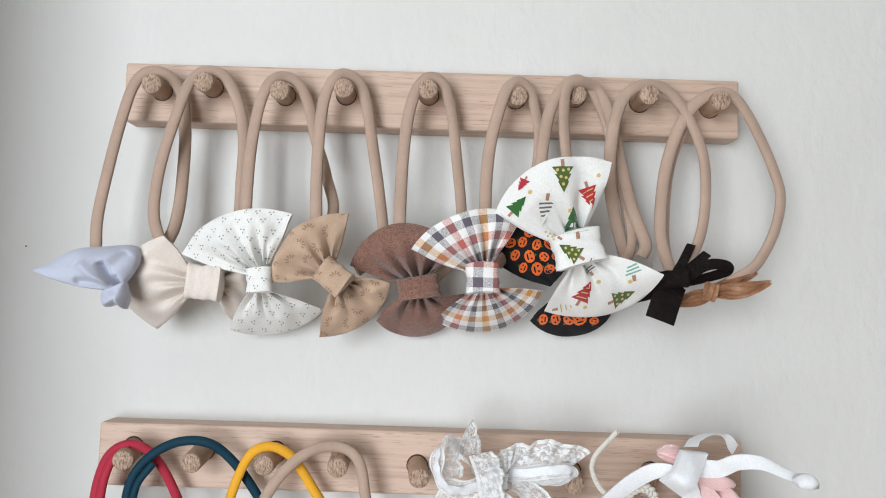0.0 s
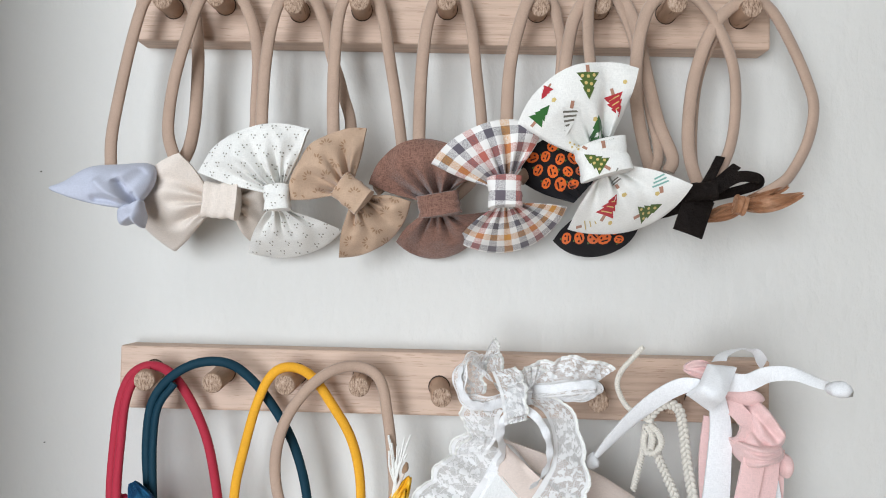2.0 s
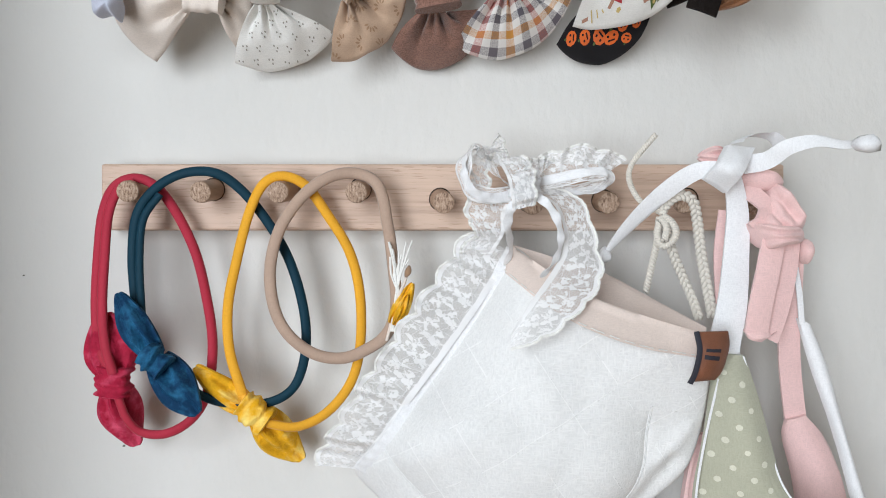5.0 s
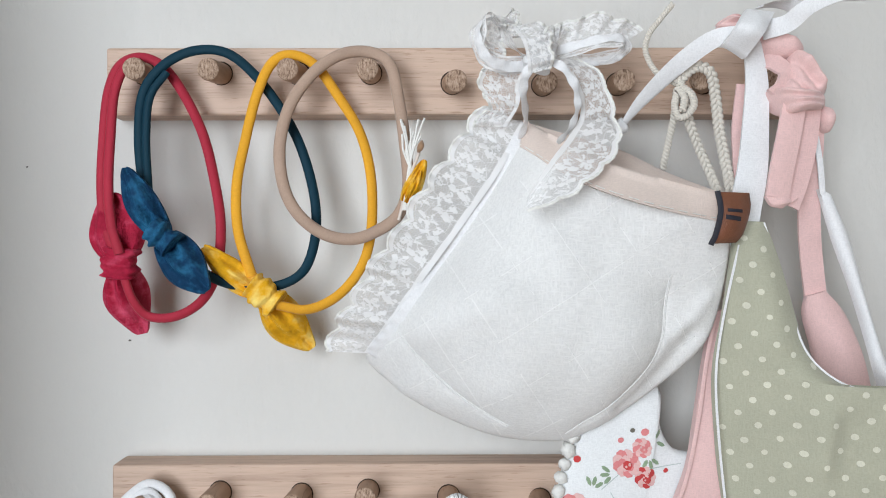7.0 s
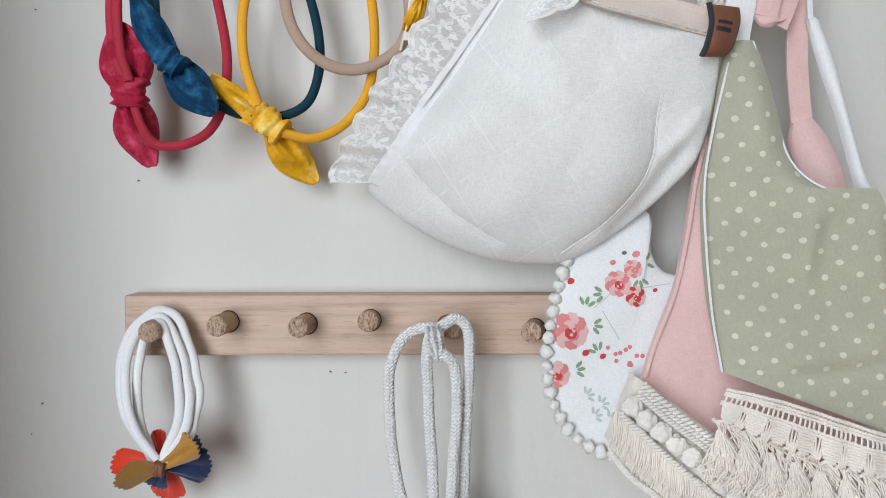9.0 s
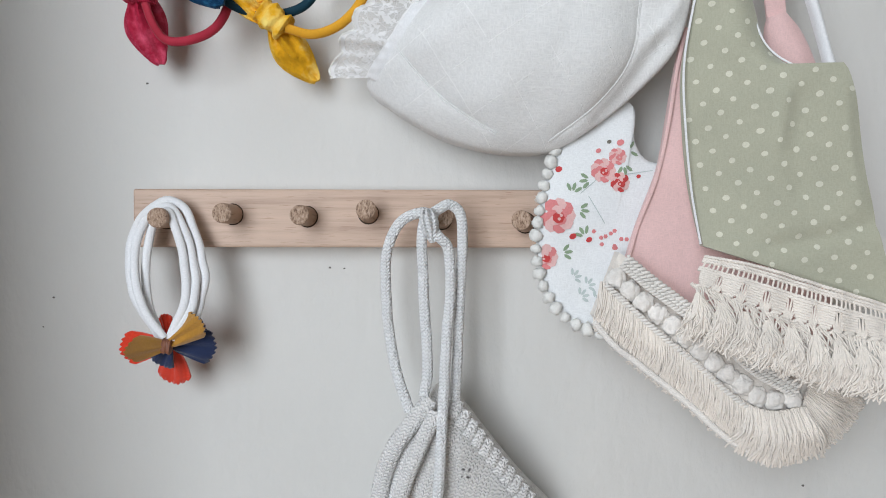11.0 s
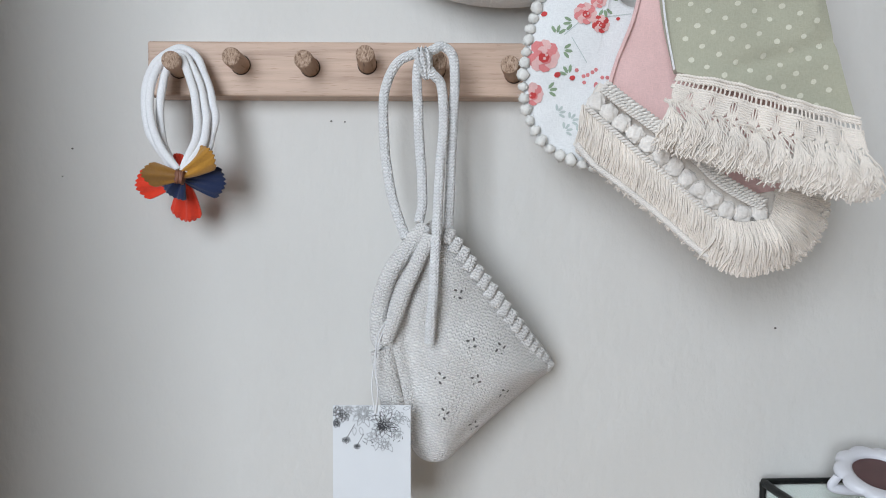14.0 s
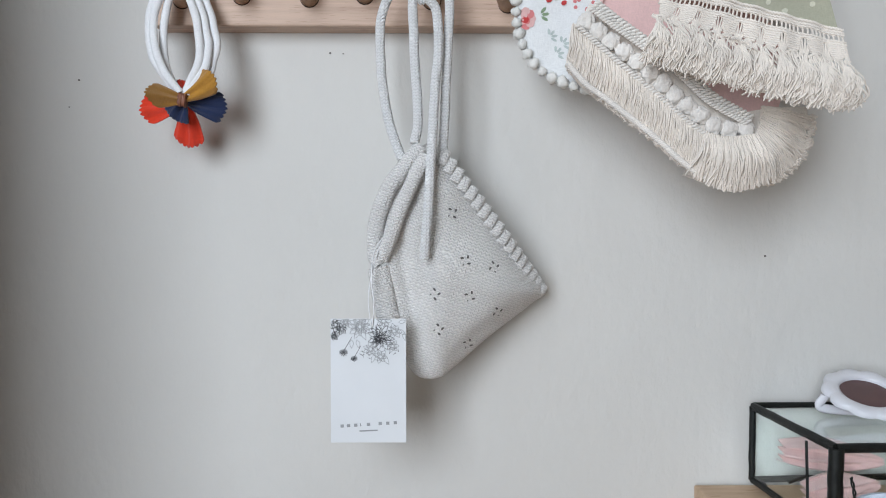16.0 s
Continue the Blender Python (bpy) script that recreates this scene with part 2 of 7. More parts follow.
def knit(name, c, wide=0.0030, tall=0.0021, turn=0.0):
    """Rows of small V-shaped loops, the yarn a little uneven. turn: degrees by which the rows lean."""
    m, n, l, b = nodes_of(name)
    M = lambda op, a, k=None: math_node(n, l, op, a, k)
    co = n.new("ShaderNodeTexCoord").outputs["Object"]
    mp = n.new("ShaderNodeMapping")
    mp.inputs["Rotation"].default_value = (0, radians(turn), 0)
    l.new(co, mp.inputs["Vector"])
    wob = noise_tex(n, l, co, 130, 2)
    sep = n.new("ShaderNodeSeparateXYZ")
    l.new(mp.outputs[0], sep.inputs[0])
    x = M("ADD", M("MULTIPLY", sep.outputs[0], 1 / wide), M("MULTIPLY", wob.outputs[0], 1.5))
    z = M("ADD", M("MULTIPLY", sep.outputs[2], 1 / tall), M("MULTIPLY", wob.outputs[0], 1.9))
    lean = M("MULTIPLY", M("ABSOLUTE", M("SUBTRACT", M("FRACT", x), 0.5)), 1.1)
    loop = M("ABSOLUTE", M("SINE", M("MULTIPLY", M("ADD", z, lean), math.pi)))
    wale = M("ABSOLUTE", M("SINE", M("MULTIPLY", x, math.pi)))
    fuzz = noise_tex(n, l, co, 1600, 3)
    h = M("ADD", M("MULTIPLY", loop, M("ADD", M("MULTIPLY", wale, 0.5), 0.5)), M("MULTIPLY", fuzz.outputs[0], 0.6))
    r = ramp(n, [(0.12, shade(c, 0.76)), (0.45, c), (0.85, shade(c, 1.10))])
    l.new(M("MULTIPLY", h, 0.72), r.inputs[0])
    l.new(r.outputs[0], b.inputs["Base Color"])
    bp = n.new("ShaderNodeBump")
    bp.inputs["Strength"].default_value, bp.inputs["Distance"].default_value = 0.85, 0.0015
    l.new(h, bp.inputs["Height"])
    l.new(bp.outputs[0], b.inputs["Normal"])
    b.inputs["Roughness"].default_value, b.inputs["Sheen Weight"].default_value = 0.95, 0.4
    return m


def glass(name):
    m, n, l, b = nodes_of(name)
    b.inputs["Base Color"].default_value = (0.86, 0.90, 0.885, 1)
    b.inputs["Transmission Weight"].default_value, b.inputs["Roughness"].default_value = 1.0, 0.02
    b.inputs["IOR"].default_value = 1.3
    return m


WALL = wall_paint()
BEECH = beech("beech_board", (0.58, 0.42, 0.32), (0.45, 0.31, 0.23), (5, 130, 130), fleck=0.76)
PEGWOOD = beech("peg_wood", (0.40, 0.26, 0.175), (0.26, 0.16, 0.10), (30, 4, 30), 0.6)
ENDGRAIN = end_grain()
DARK = plain("peg_shade_brown", (0.05, 0.03, 0.02), 0.9)
NUDE = cloth("nude_nylon", (0.455, 0.325, 0.247), 0.75, 2200, 0.12, 0.10, 0.2)
GREYBLUE = cloth("pale_blue_satin", (0.50, 0.52, 0.61), 0.8, 2200, 0.08, 0.05, 0.3)
CREAM = cloth("cream_cotton", (0.74, 0.655, 0.58), 0.85, 1600, 0.15, 0.05)
WHITE = cloth("white_cotton", (0.80, 0.79, 0.75), 0.9, 1600, 0.15, 0.04)
TAN = cloth("tan_cotton", (0.52, 0.365, 0.255), 0.9, 1400, 0.2, 0.22)
TANPRINT = cloth("tan_print", (0.36, 0.225, 0.135), 0.9)
BROWN = cloth("brown_linen", (0.235, 0.125, 0.093), 0.95, 1700, 0.8, 0.14, 0.3, (0.60, 0.57, 0.55))
PLAID = plaid()
BLACK = cloth("black_cotton", (0.012, 0.011, 0.013), 0.9, sheen=0.03)
BLACKVELVET = velvet("black_velvet", (0.008, 0.005, 0.004), (0.012, 0.008, 0.006))
COPPER = velvet("copper_velvet", (0.32, 0.155, 0.08), (0.55, 0.32, 0.2))
COPPER.node_tree.nodes["Principled BSDF"].inputs["Roughness"].default_value = 0.35
ORANGE = cloth("orange_print", (0.78, 0.15, 0.025), 0.9)
GREEN = cloth("green_print", (0.035, 0.13, 0.03), 0.9)
OLIVE = cloth("olive_print", (0.085, 0.13, 0.03), 0.9)
REDPRINT = cloth("red_print", (0.42, 0.03, 0.04), 0.9)
MINT = cloth("mint_print", (0.22, 0.42, 0.36), 0.9)
TRUNK = cloth("trunk_print", (0.42, 0.22, 0.15), 0.9)
GOLD = cloth("gold_print", (0.62, 0.47, 0.17), 0.8)
INK = cloth("ink_print", (0.17, 0.155, 0.125), 0.9)
RED = cloth("raspberry_nylon", (0.42, 0.024, 0.05), 0.7, 2200, 0.1, 0.08, 0.1)
TEAL = cloth("teal_nylon", (0.004, 0.036, 0.060), 0.7, 2200, 0.1, 0.08, 0.0)
YELLOW = cloth("mustard_nylon", (0.80, 0.39, 0.022), 0.7, 2200, 0.1, 0.08, 0.1)
REDV = velvet("raspberry_velvet", (0.42, 0.016, 0.05), (0.70, 0.10, 0.18))
TEALV = velvet("teal_velvet", (0.006, 0.042, 0.105), (0.03, 0.17, 0.32))
YELLOWV = velvet("mustard_velvet", (0.84, 0.43, 0.012), (0.98, 0.74, 0.20))
LINEN = cloth("white_linen", (0.77, 0.765, 0.75), 0.92, 1000, 0.6, 0.03, 0.2)


def slubs(m, spacing=0.030):
    """Thicker threads here and there across the weave, both ways."""
    n, l = m.node_tree.nodes, m.node_tree.links
    b = n["Principled BSDF"]
    co = n.new("ShaderNodeTexCoord").outputs["Object"]
    mp = n.new("ShaderNodeMapping")
    mp.inputs["Rotation"].default_value = (0, radians(33), 0)
    l.new(co, mp.inputs["Vector"])
    sep = n.new("ShaderNodeSeparateXYZ")
    l.new(mp.outputs[0], sep.inputs[0])
    lines = None
    for axis, squash in (("X", (30, 30, 9)), ("Z", (9, 30, 30))):
        wob = noise_tex(n, l, co, 60, 2)
        at = math_node(n, l, "ADD", math_node(n, l, "MULTIPLY", sep.outputs[axis], 1 / spacing), math_node(n, l, "MULTIPLY", wob.outputs[0], 0.03))
        near = math_node(n, l, "LESS_THAN", math_node(n, l, "FRACT", at, 0.0), 0.024)
        some = noise_tex(n, l, mp.outputs[0], 4, 2, 0.5, squash)
        one = math_node(n, l, "MULTIPLY", near, math_node(n, l, "GREATER_THAN", some.outputs[0], 0.47))
        lines = one if lines is None else math_node(n, l, "MAXIMUM", lines, one)
    mix = n.new("ShaderNodeMix")
    mix.data_type = "RGBA"
    l.new(math_node(n, l, "MULTIPLY", lines, 0.38), mix.inputs[0])
    l.new(b.inputs["Base Color"].links[0].from_socket, mix.inputs[6])
    mix.inputs[7].default_value = (0.95, 0.945, 0.93, 1)
    l.new(mix.outputs[2], b.inputs["Base Color"])
    bp = n.new("ShaderNodeBump")
    bp.inputs["Strength"].default_value, bp.inputs["Distance"].default_value = 0.7, 0.0005
    l.new(lines, bp.inputs["Height"])
    l.new(b.inputs["Normal"].links[0].from_socket, bp.inputs["Normal"])
    l.new(bp.outputs[0], b.inputs["Normal"])


slubs(LINEN)
PEACH = cloth("blush_cotton_trim", (0.70, 0.59, 0.525), 0.85, 1800, 0.12, 0.04)
LACE = lace("white_lace", (0.95, 0.945, 0.94))
LEATHER = plain("brown_leather", (0.20, 0.075, 0.038), 0.5, 0, 0.2, 120, 0.3)
EDGEANDGAPSHADE = plain("leather_edge_and_gap_shade", (0.02, 0.02, 0.03), 0.6)
SAGE = cloth("sage_cotton", (0.43, 0.425, 0.325), 0.9, 1400, 0.2, 0.06)
DOT = cloth("cream_dot_print", (0.66, 0.65, 0.53), 0.9)
PINK = cloth("pink_cotton", (0.80, 0.545, 0.52), 0.88, 1600, 0.15, 0.05)
FLORAL = cloth("floral_ground_cotton", (0.80, 0.81, 0.81), 0.9, 1600, 0.12, 0.03)
ROSE = cloth("rose_print", (0.70, 0.24, 0.24), 0.9)
ROSEPALE = cloth("pale_rose_print", (0.76, 0.48, 0.46), 0.9)
ROSERED = cloth("red_rose_print", (0.55, 0.06, 0.06), 0.9)
LEAF = cloth("leaf_print", (0.27, 0.36, 0.23), 0.9)
SPRIG = cloth("sprig_print", (0.52, 0.58, 0.56), 0.9)
COTTON = cloth("natural_cotton_thread", (0.87, 0.80, 0.72), 0.95, 1800, 0.5, 0.1)
PALECOTTON = cloth("bleached_cotton_thread", (0.86, 0.815, 0.76), 0.95, 900, 0.8, 0.1)
TIE = cloth("white_tie_cotton", (0.82, 0.82, 0.825), 0.9, 1600, 0.15, 0.03)
CORD = cloth("ivory_twisted_cord", (0.70, 0.655, 0.58), 0.7, 1800, 0.3, 0.08)
KNIT = knit("grey_knit", (0.87, 0.85, 0.825), 0.0032, 0.0023, turn=-20)
DOTINK = cloth("soft_grey_print", (0.33, 0.31, 0.27), 0.9)
FELTRED = cloth("red_felt", (0.74, 0.045, 0.014), 0.95, 900, 0.5, 0.15, 0.5)
FELTBLUE = cloth("navy_felt", (0.018, 0.03, 0.085), 0.95, 900, 0.5, 0.15, 0.5)
FELTGOLD = cloth("mustard_felt", (0.44, 0.215, 0.03), 0.95, 900, 0.5, 0.15, 0.5)
CARD = plain("white_card", (0.76, 0.78, 0.80), 0.6, 0, 0.03, 20, 0.05)
CARDINK = plain("black_ink", (0.05, 0.05, 0.055), 0.7)
CARDGREY = plain("grey_ink", (0.35, 0.36, 0.37), 0.7)
GLASS = glass("clear_glass")
BLACKMETAL = plain("blackened_metal", (0.018, 0.02, 0.019), 0.45, 0.6, 0.3, 200, 0.3)
WHITEPLASTIC = plain("white_plastic", (0.74, 0.74, 0.78), 0.3, 0, 0.02)
LENS = plain("brown_tinted_lens", (0.10, 0.045, 0.045), 0.12, 0, 0.1)
PINE = beech("pine_plank", (0.62, 0.45, 0.30), (0.5, 0.34, 0.21), (4, 40, 40), 0.85)
OAK = beech("floor_oak", (0.42, 0.28, 0.17), (0.3, 0.19, 0.11), (3, 30, 30), 0.8)
CORDKNIT = knit("grey_knitted_cord", (0.92, 0.92, 0.91), 0.0028, 0.0024)
EYELETSHADE = knit("eyelet_shade_grey", (0.12, 0.11, 0.10))
ROOMPAINT = plain("taupe_paint", (0.52, 0.51, 0.49), 0.8, 0, 0.06, 8)
DARKPAINT = plain("shade_panel_brown", (0.045, 0.032, 0.025), 0.6, 0, 0.2, 20)
SPECK = plain("dirt_speck", (0.16, 0.145, 0.13), 0.9)


# ---- shape helpers ----
def thing(name, label, category, group=""):
    return tagged(new(name), label, category, group)


def raw(name, verts, faces, material, parent=None, label="", smooth=True, uv=None):
    me = bpy.data.meshes.new(name)
    me.from_pydata([tuple(map(float, v)) for v in verts], [], faces)
    for m in material if isinstance(material, (list, tuple)) else [material]:
        me.materials.append(m)
    me.polygons.foreach_set("use_smooth", [smooth] * len(me.polygons))
    if uv is not None:
        lay = me.uv_layers.new(name="UVMap")
        lay.data.foreach_set("uv", [c for lp in me.loops for c in uv[lp.vertex_index]])
    me.update()
    if smooth:
        me.set_sharp_from_angle(angle=radians(62))
    ob = new(name, me)
    ob.parent = parent
    if label:
        tagged(ob, label)
    return ob


def part(name, bm, material, parent, label="", smooth=True):
    me = bpy.data.meshes.new(name)
    bmesh.ops.recalc_face_normals(bm, faces=bm.faces)
    bm.to_mesh(me)
    bm.free()
    for m in material if isinstance(material, (list, tuple)) else [material]:
        me.materials.append(m)
    me.polygons.foreach_set("use_smooth", [smooth] * len(me.polygons))
    ob = new(name, me)
    ob.parent = parent
    if label:
        tagged(ob, label)
    return ob


def box_bm(lo, hi, bevel=0.0, seg=2):
    bm = bmesh.new()
    bmesh.ops.create_cube(bm, size=1)
    lo, hi = Vector(lo), Vector(hi)
    for v in bm.verts:
        v.co = Vector([lo[i] + (v.co[i] + 0.5) * (hi[i] - lo[i]) for i in range(3)])
    if bevel:
        bmesh.ops.bevel(bm, geom=list(bm.edges), offset=bevel, segments=seg, profile=0.5, affect="EDGES")
    return bm


def spline(points, per=8, closed=False):
    p = np.array(points, float)
    n = len(p)
    if n == 2:
        return np.linspace(p[0], p[1], per + 1)
    at = (lambda i: p[i % n]) if closed else (lambda i: p[i] if 0 <= i < n else (2 * p[0] - p[1] if i < 0 else 2 * p[-1] - p[-2]))
    out = []
    for i in range(n if closed else n - 1):
        a, b, c, d = at(i - 1), at(i), at(i + 1), at(i + 2)
        for k in range(per):
            t = k / per
            out.append(0.5 * (2 * b + (c - a) * t + (2 * a - 5 * b + 4 * c - d) * t * t + (3 * b - a - 3 * c + d) * t ** 3))
    if not closed:
        out.append(p[-1])
    return np.array(out)


def resample(path, n):
    d = np.r_[0, np.cumsum(np.linalg.norm(np.diff(path, axis=0), axis=1))]
    s = np.linspace(0, d[-1], n)
    return np.stack([np.interp(s, d, path[:, i]) for i in range(3)], -1)


def frames_of(path, closed=False):
    tan = np.gradient(path, axis=0)
    if closed:
        tan = np.roll(path, -1, 0) - np.roll(path, 1, 0)
    tan /= np.linalg.norm(tan, axis=1)[:, None] + 1e-12
    front = np.array([0, -1.0, 0])
    nor = front - (tan @ front)[:, None] * tan
    for i in range(len(nor)):
        if np.linalg.norm(nor[i]) < 0.15:
            nor[i] = nor[i - 1] if i else np.array([1.0, 0, 0])
    nor /= np.linalg.norm(nor, axis=1)[:, None]
    side = np.cross(tan, nor)
    return tan, nor, side


def tube_data(path, wide, deep, closed=False, sides=10, twist=0.0, taper=None, square=1.0):
    """A tube along a path: half-width and half-depth, with capped ends."""
    _, nor, side = frames_of(path, closed)
    n = len(path)
    ang = np.linspace(0, 2 * np.pi, sides, endpoint=False)
    ca, sa = np.sign(np.cos(ang)) * np.abs(np.cos(ang)) ** square, np.sign(np.sin(ang)) * np.abs(np.sin(ang)) ** square
    verts = []
    for i in range(n):
        k = 1.0 if taper is None else taper(i / (n - 1))
        c, s = math.cos(twist * i / n), math.sin(twist * i / n)
        a, b = side[i] * c + nor[i] * s, nor[i] * c - side[i] * s
        verts += [path[i] + a * wide * k * ca[j] + b * deep * k * sa[j] for j in range(sides)]
    faces = [(i * sides + j, i * sides + (j + 1) % sides, (i + 1) % n * sides + (j + 1) % sides, (i + 1) % n * sides + j)
             for i in range(n if closed else n - 1) for j in range(sides)]
    if not closed:
        faces += [tuple(range(sides))[::-1], tuple(range((n - 1) * sides, n * sides))]
    return verts, faces


def tube(name, points, wide, deep, material, parent, label="", closed=False, per=8, twist=0.0, taper=None, sides=10, lumps=0.0, square=1.0):
    path = spline(points, per, closed)
    if lumps:
        path = path + np.array([noise.noise_vector(Vector(p) * 60) for p in path]) * lumps
    v, f = tube_data(path, wide, deep, closed, sides, twist, taper, square)
    return raw(name, v, f, material, parent, label)


def rope_data(points, radius, turns, strands=2, closed=False, per=10):
    """Strands wound round one another."""
    turns = turns * 0.42
    path = resample(spline(points, per, closed), max(24, int(turns * 14)))
    _, nor, side = frames_of(path)
    V, F = [], []
    for k in range(strands):
        a = np.linspace(0, 2 * np.pi * turns, len(path)) + 2 * np.pi * k / strands
        p = path + (side * np.cos(a)[:, None] + nor * np.sin(a)[:, None]) * radius * 0.60
        v, f = tube_data(p, radius * 0.52, radius * 0.52, sides=7)
        F += [tuple(i + len(V) for i in face) for face in f]
        V += v
    return V, F


def braid(name, points, radius, pitch, material, parent, label=""):
    """Three strands plaited flat over one another."""
    path = spline(points, 10)
    run = float(np.sum(np.linalg.norm(np.diff(path, axis=0), axis=1)))
    path = resample(path, max(24, int(run / pitch * 16)))
    _, nor, side = frames_of(path)
    V, F = [], []
    for k in range(3):
        a = np.linspace(0, 2 * np.pi * run / pitch, len(path)) + 2 * np.pi * k / 3
        p = path + side * (np.sin(a) * radius * 0.72)[:, None] + nor * (np.sin(2 * a) * radius * 0.36)[:, None]
        v, f = tube_data(p, radius * 0.50, radius * 0.42, sides=7)
        F += [tuple(i + len(V) for i in face) for face in f]
        V += v
    return raw(name, V, F, material, parent, label)


def rope(name, points, radius, turns, material, parent, label="", strands=2):
    v, f = rope_data(points, radius, turns, strands)
    return raw(name, v, f, material, parent, label)


def grid_solid(front, thick):
    """A closed shell from a grid of points: front as given, back set off by thick away from the room."""
    nu, nv = front.shape[:2]
    back = front + np.array([0, 1.0, 0]) * thick
    verts = np.concatenate([front.reshape(-1, 3), back.reshape(-1, 3)])
    o = nu * nv
    idx = lambda i, j: i * nv + j
    F = []
    for i in range(nu - 1):
        for j in range(nv - 1):
            q = (idx(i, j), idx(i + 1, j), idx(i + 1, j + 1), idx(i, j + 1))
            F.append(q)
            F.append(tuple(o + k for k in q[::-1]))
    rim = [idx(i, 0) for i in range(nu)] + [idx(nu - 1, j) for j in range(1, nv)] + [idx(i, nv - 1) for i in range(nu - 2, -1, -1)] + [idx(0, j) for j in range(nv - 2, 0, -1)]
    for a, b in zip(rim, rim[1:] + rim[:1]):
        F.append((a, o + a, o + b, b))
    return verts, F


def arc(a, m, b, n):
    """Points on the circle from a through m to b."""
    p, q = m - a, b - a
    w = np.cross(p, q)
    k = w @ w
    if k < 1e-12:
        return np.linspace(a, b, n)
    c = a + (np.cross(w, p) * (q @ q) + np.cross(q, w) * (p @ p)) / (2 * k)
    e1 = (a - c) / np.linalg.norm(a - c)
    e2 = np.cross(w / math.sqrt(k), e1)
    turn = lambda x: math.atan2((x - c) @ e2, (x - c) @ e1) % (2 * math.pi)
    r = np.linalg.norm(a - c)
    end = turn(b)
    if turn(m) > end:
        end -= 2 * math.pi
    t = np.linspace(0, end, n)[:, None]
    return c + r * (e1 * np.cos(t) + e2 * np.sin(t))


def wing(name, c, a, b, apex, material, parent, pleats=4, waist=0.010, amp=0.004, puff=0.010, label="", seed=0, curl=0.0):
    """One fan of a fabric bow: gathered at c, its outer edge running from corner a over apex to corner b."""
    c, a, b, apex = (np.array(p, float) for p in (c, a, b, apex))
    nu, nv = 24, pleats * 13 + 1
    out = np.cross(apex - c, [0, -1.0, 0])
    out /= np.linalg.norm(out)
    if (b - a) @ out < 0:
        out = -out
    u, v = np.linspace(0, 1, nu)[:, None, None], np.linspace(0, 1, nv)[None, :, None]
    edge = 0.75 * arc(a, apex, b, nv)[None] + 0.25 * (a * (1 - v) ** 2 + (4 * apex - a - b) * v * (1 - v) + b * v ** 2)
    inner = c + out * (v - 0.5) * waist
    S = inner * (1 - u) + edge * u + out * (v - 0.5) * 0.004 * np.sin(np.pi * u) ** 1.5
    uu, vv = u[..., 0], v[..., 0]
    rnd = random.Random(seed)
    ph = rnd.random() * 6
    warp = vv + 0.03 * np.sin(5 * vv + ph)
    y = -puff * np.sin(np.pi * np.clip(uu * 0.9 + 0.1, 0, 1)) * (0.35 + 0.65 * np.sin(np.pi * vv))
    for k in range(pleats):
        mid = (k + 0.5 + rnd.uniform(-0.26, 0.26)) / pleats
        mid = 0.5 + (mid - 0.5) * (0.86 + 0.1 * uu) + rnd.uniform(-0.03, 0.03) * uu
        wide, long = rnd.uniform(0.20, 0.34) / pleats * (0.75 + 0.9 * uu), rnd.uniform(0.55, 1.05)
        deep = amp * rnd.uniform(2.0, 3.4) * np.clip(1 - uu / long, 0, 1) ** 0.9 * np.minimum(uu * 7 + 0.35, 1)
        y = y + deep * np.exp(-np.sqrt(((vv - mid) / wide) ** 2 + 0.02)) - 0.35 * deep * np.exp(-(((vv - mid) / wide - 1.6) / 0.9) ** 2)
    y = y - 0.0016 * np.sin(2 * np.pi * (pleats * 0.5) * warp + 2 * ph) * uu - curl * uu ** 3
    y = y + 0.0011 * np.sin(9 * uu + 4 * np.sin(6 * vv + ph)) * uu
    S = S + 0
    S[..., 1] += y
    V, F = grid_solid(S, 0.0035)
    width = np.linalg.norm(b - a) * 1.15
    uv = [(float(jj) * width + 0.003 * seed, float(ii) * float(np.linalg.norm(apex - c)) + 0.01 * seed) for ii in uu[:, 0] for jj in vv[0]]
    return raw(name, V, F, material, parent, label, uv=uv + uv)


def knot(name, c, half_w, half_h, angle, material, parent, deep=0.007, label="", seed=0, upright=False, crease=0.00022):
    """The band wrapped round a bow's middle: waisted, creased along its wrap, its raw edges turned in. upright: the wings stand above and below it."""
    length, across = (half_h, half_w) if upright else (half_w, half_h)
    rnd = random.Random(seed)
    ph = [rnd.random() * 6 for _ in range(4)]
    nu, nv = 27, 28
    V, F = [], []
    for i in range(nu):
        s = i / (nu - 1) * 2 - 1
        lip = 0.80 if i in (0, nu - 1) else 1.0
        for j in range(nv):
            t = 2 * math.pi * j / nv
            k = lip * (0.94 + 0.08 * s * s) + crease / deep * (math.sin(5.5 * s + ph[0] + 0.9 * math.sin(t + ph[1])) + 0.6 * math.sin(11 * s + ph[2] + 1.3 * math.sin(2 * t + ph[3]))) * (1 - s ** 4)
            a = across * k * math.copysign(abs(math.cos(t)) ** 0.75, math.cos(t))
            y = -deep * k * math.copysign(abs(math.sin(t)) ** 0.6, math.sin(t))
            b = length * (s * (0.985 if lip < 1 else 1.0) + 0.05 * math.sin(2 * t + ph[1]))
            V.append((a, y, b) if upright else (b, y, a))
    F = [(i * nv + j, i * nv + (j + 1) % nv, (i + 1) * nv + (j + 1) % nv, (i + 1) * nv + j) for i in range(nu - 1) for j in range(nv)]
    F += [tuple(range(nv))[::-1], tuple(range((nu - 1) * nv, nu * nv))]
    m = pose(*c) @ pose(0, 0, 0, 0, angle, 0)
    V = [m @ Vector(v) for v in V]
    uv = [(v.x - c[0], v.z - c[2]) for v in V]
    return raw(name, V, F, material, parent, label, uv=uv)


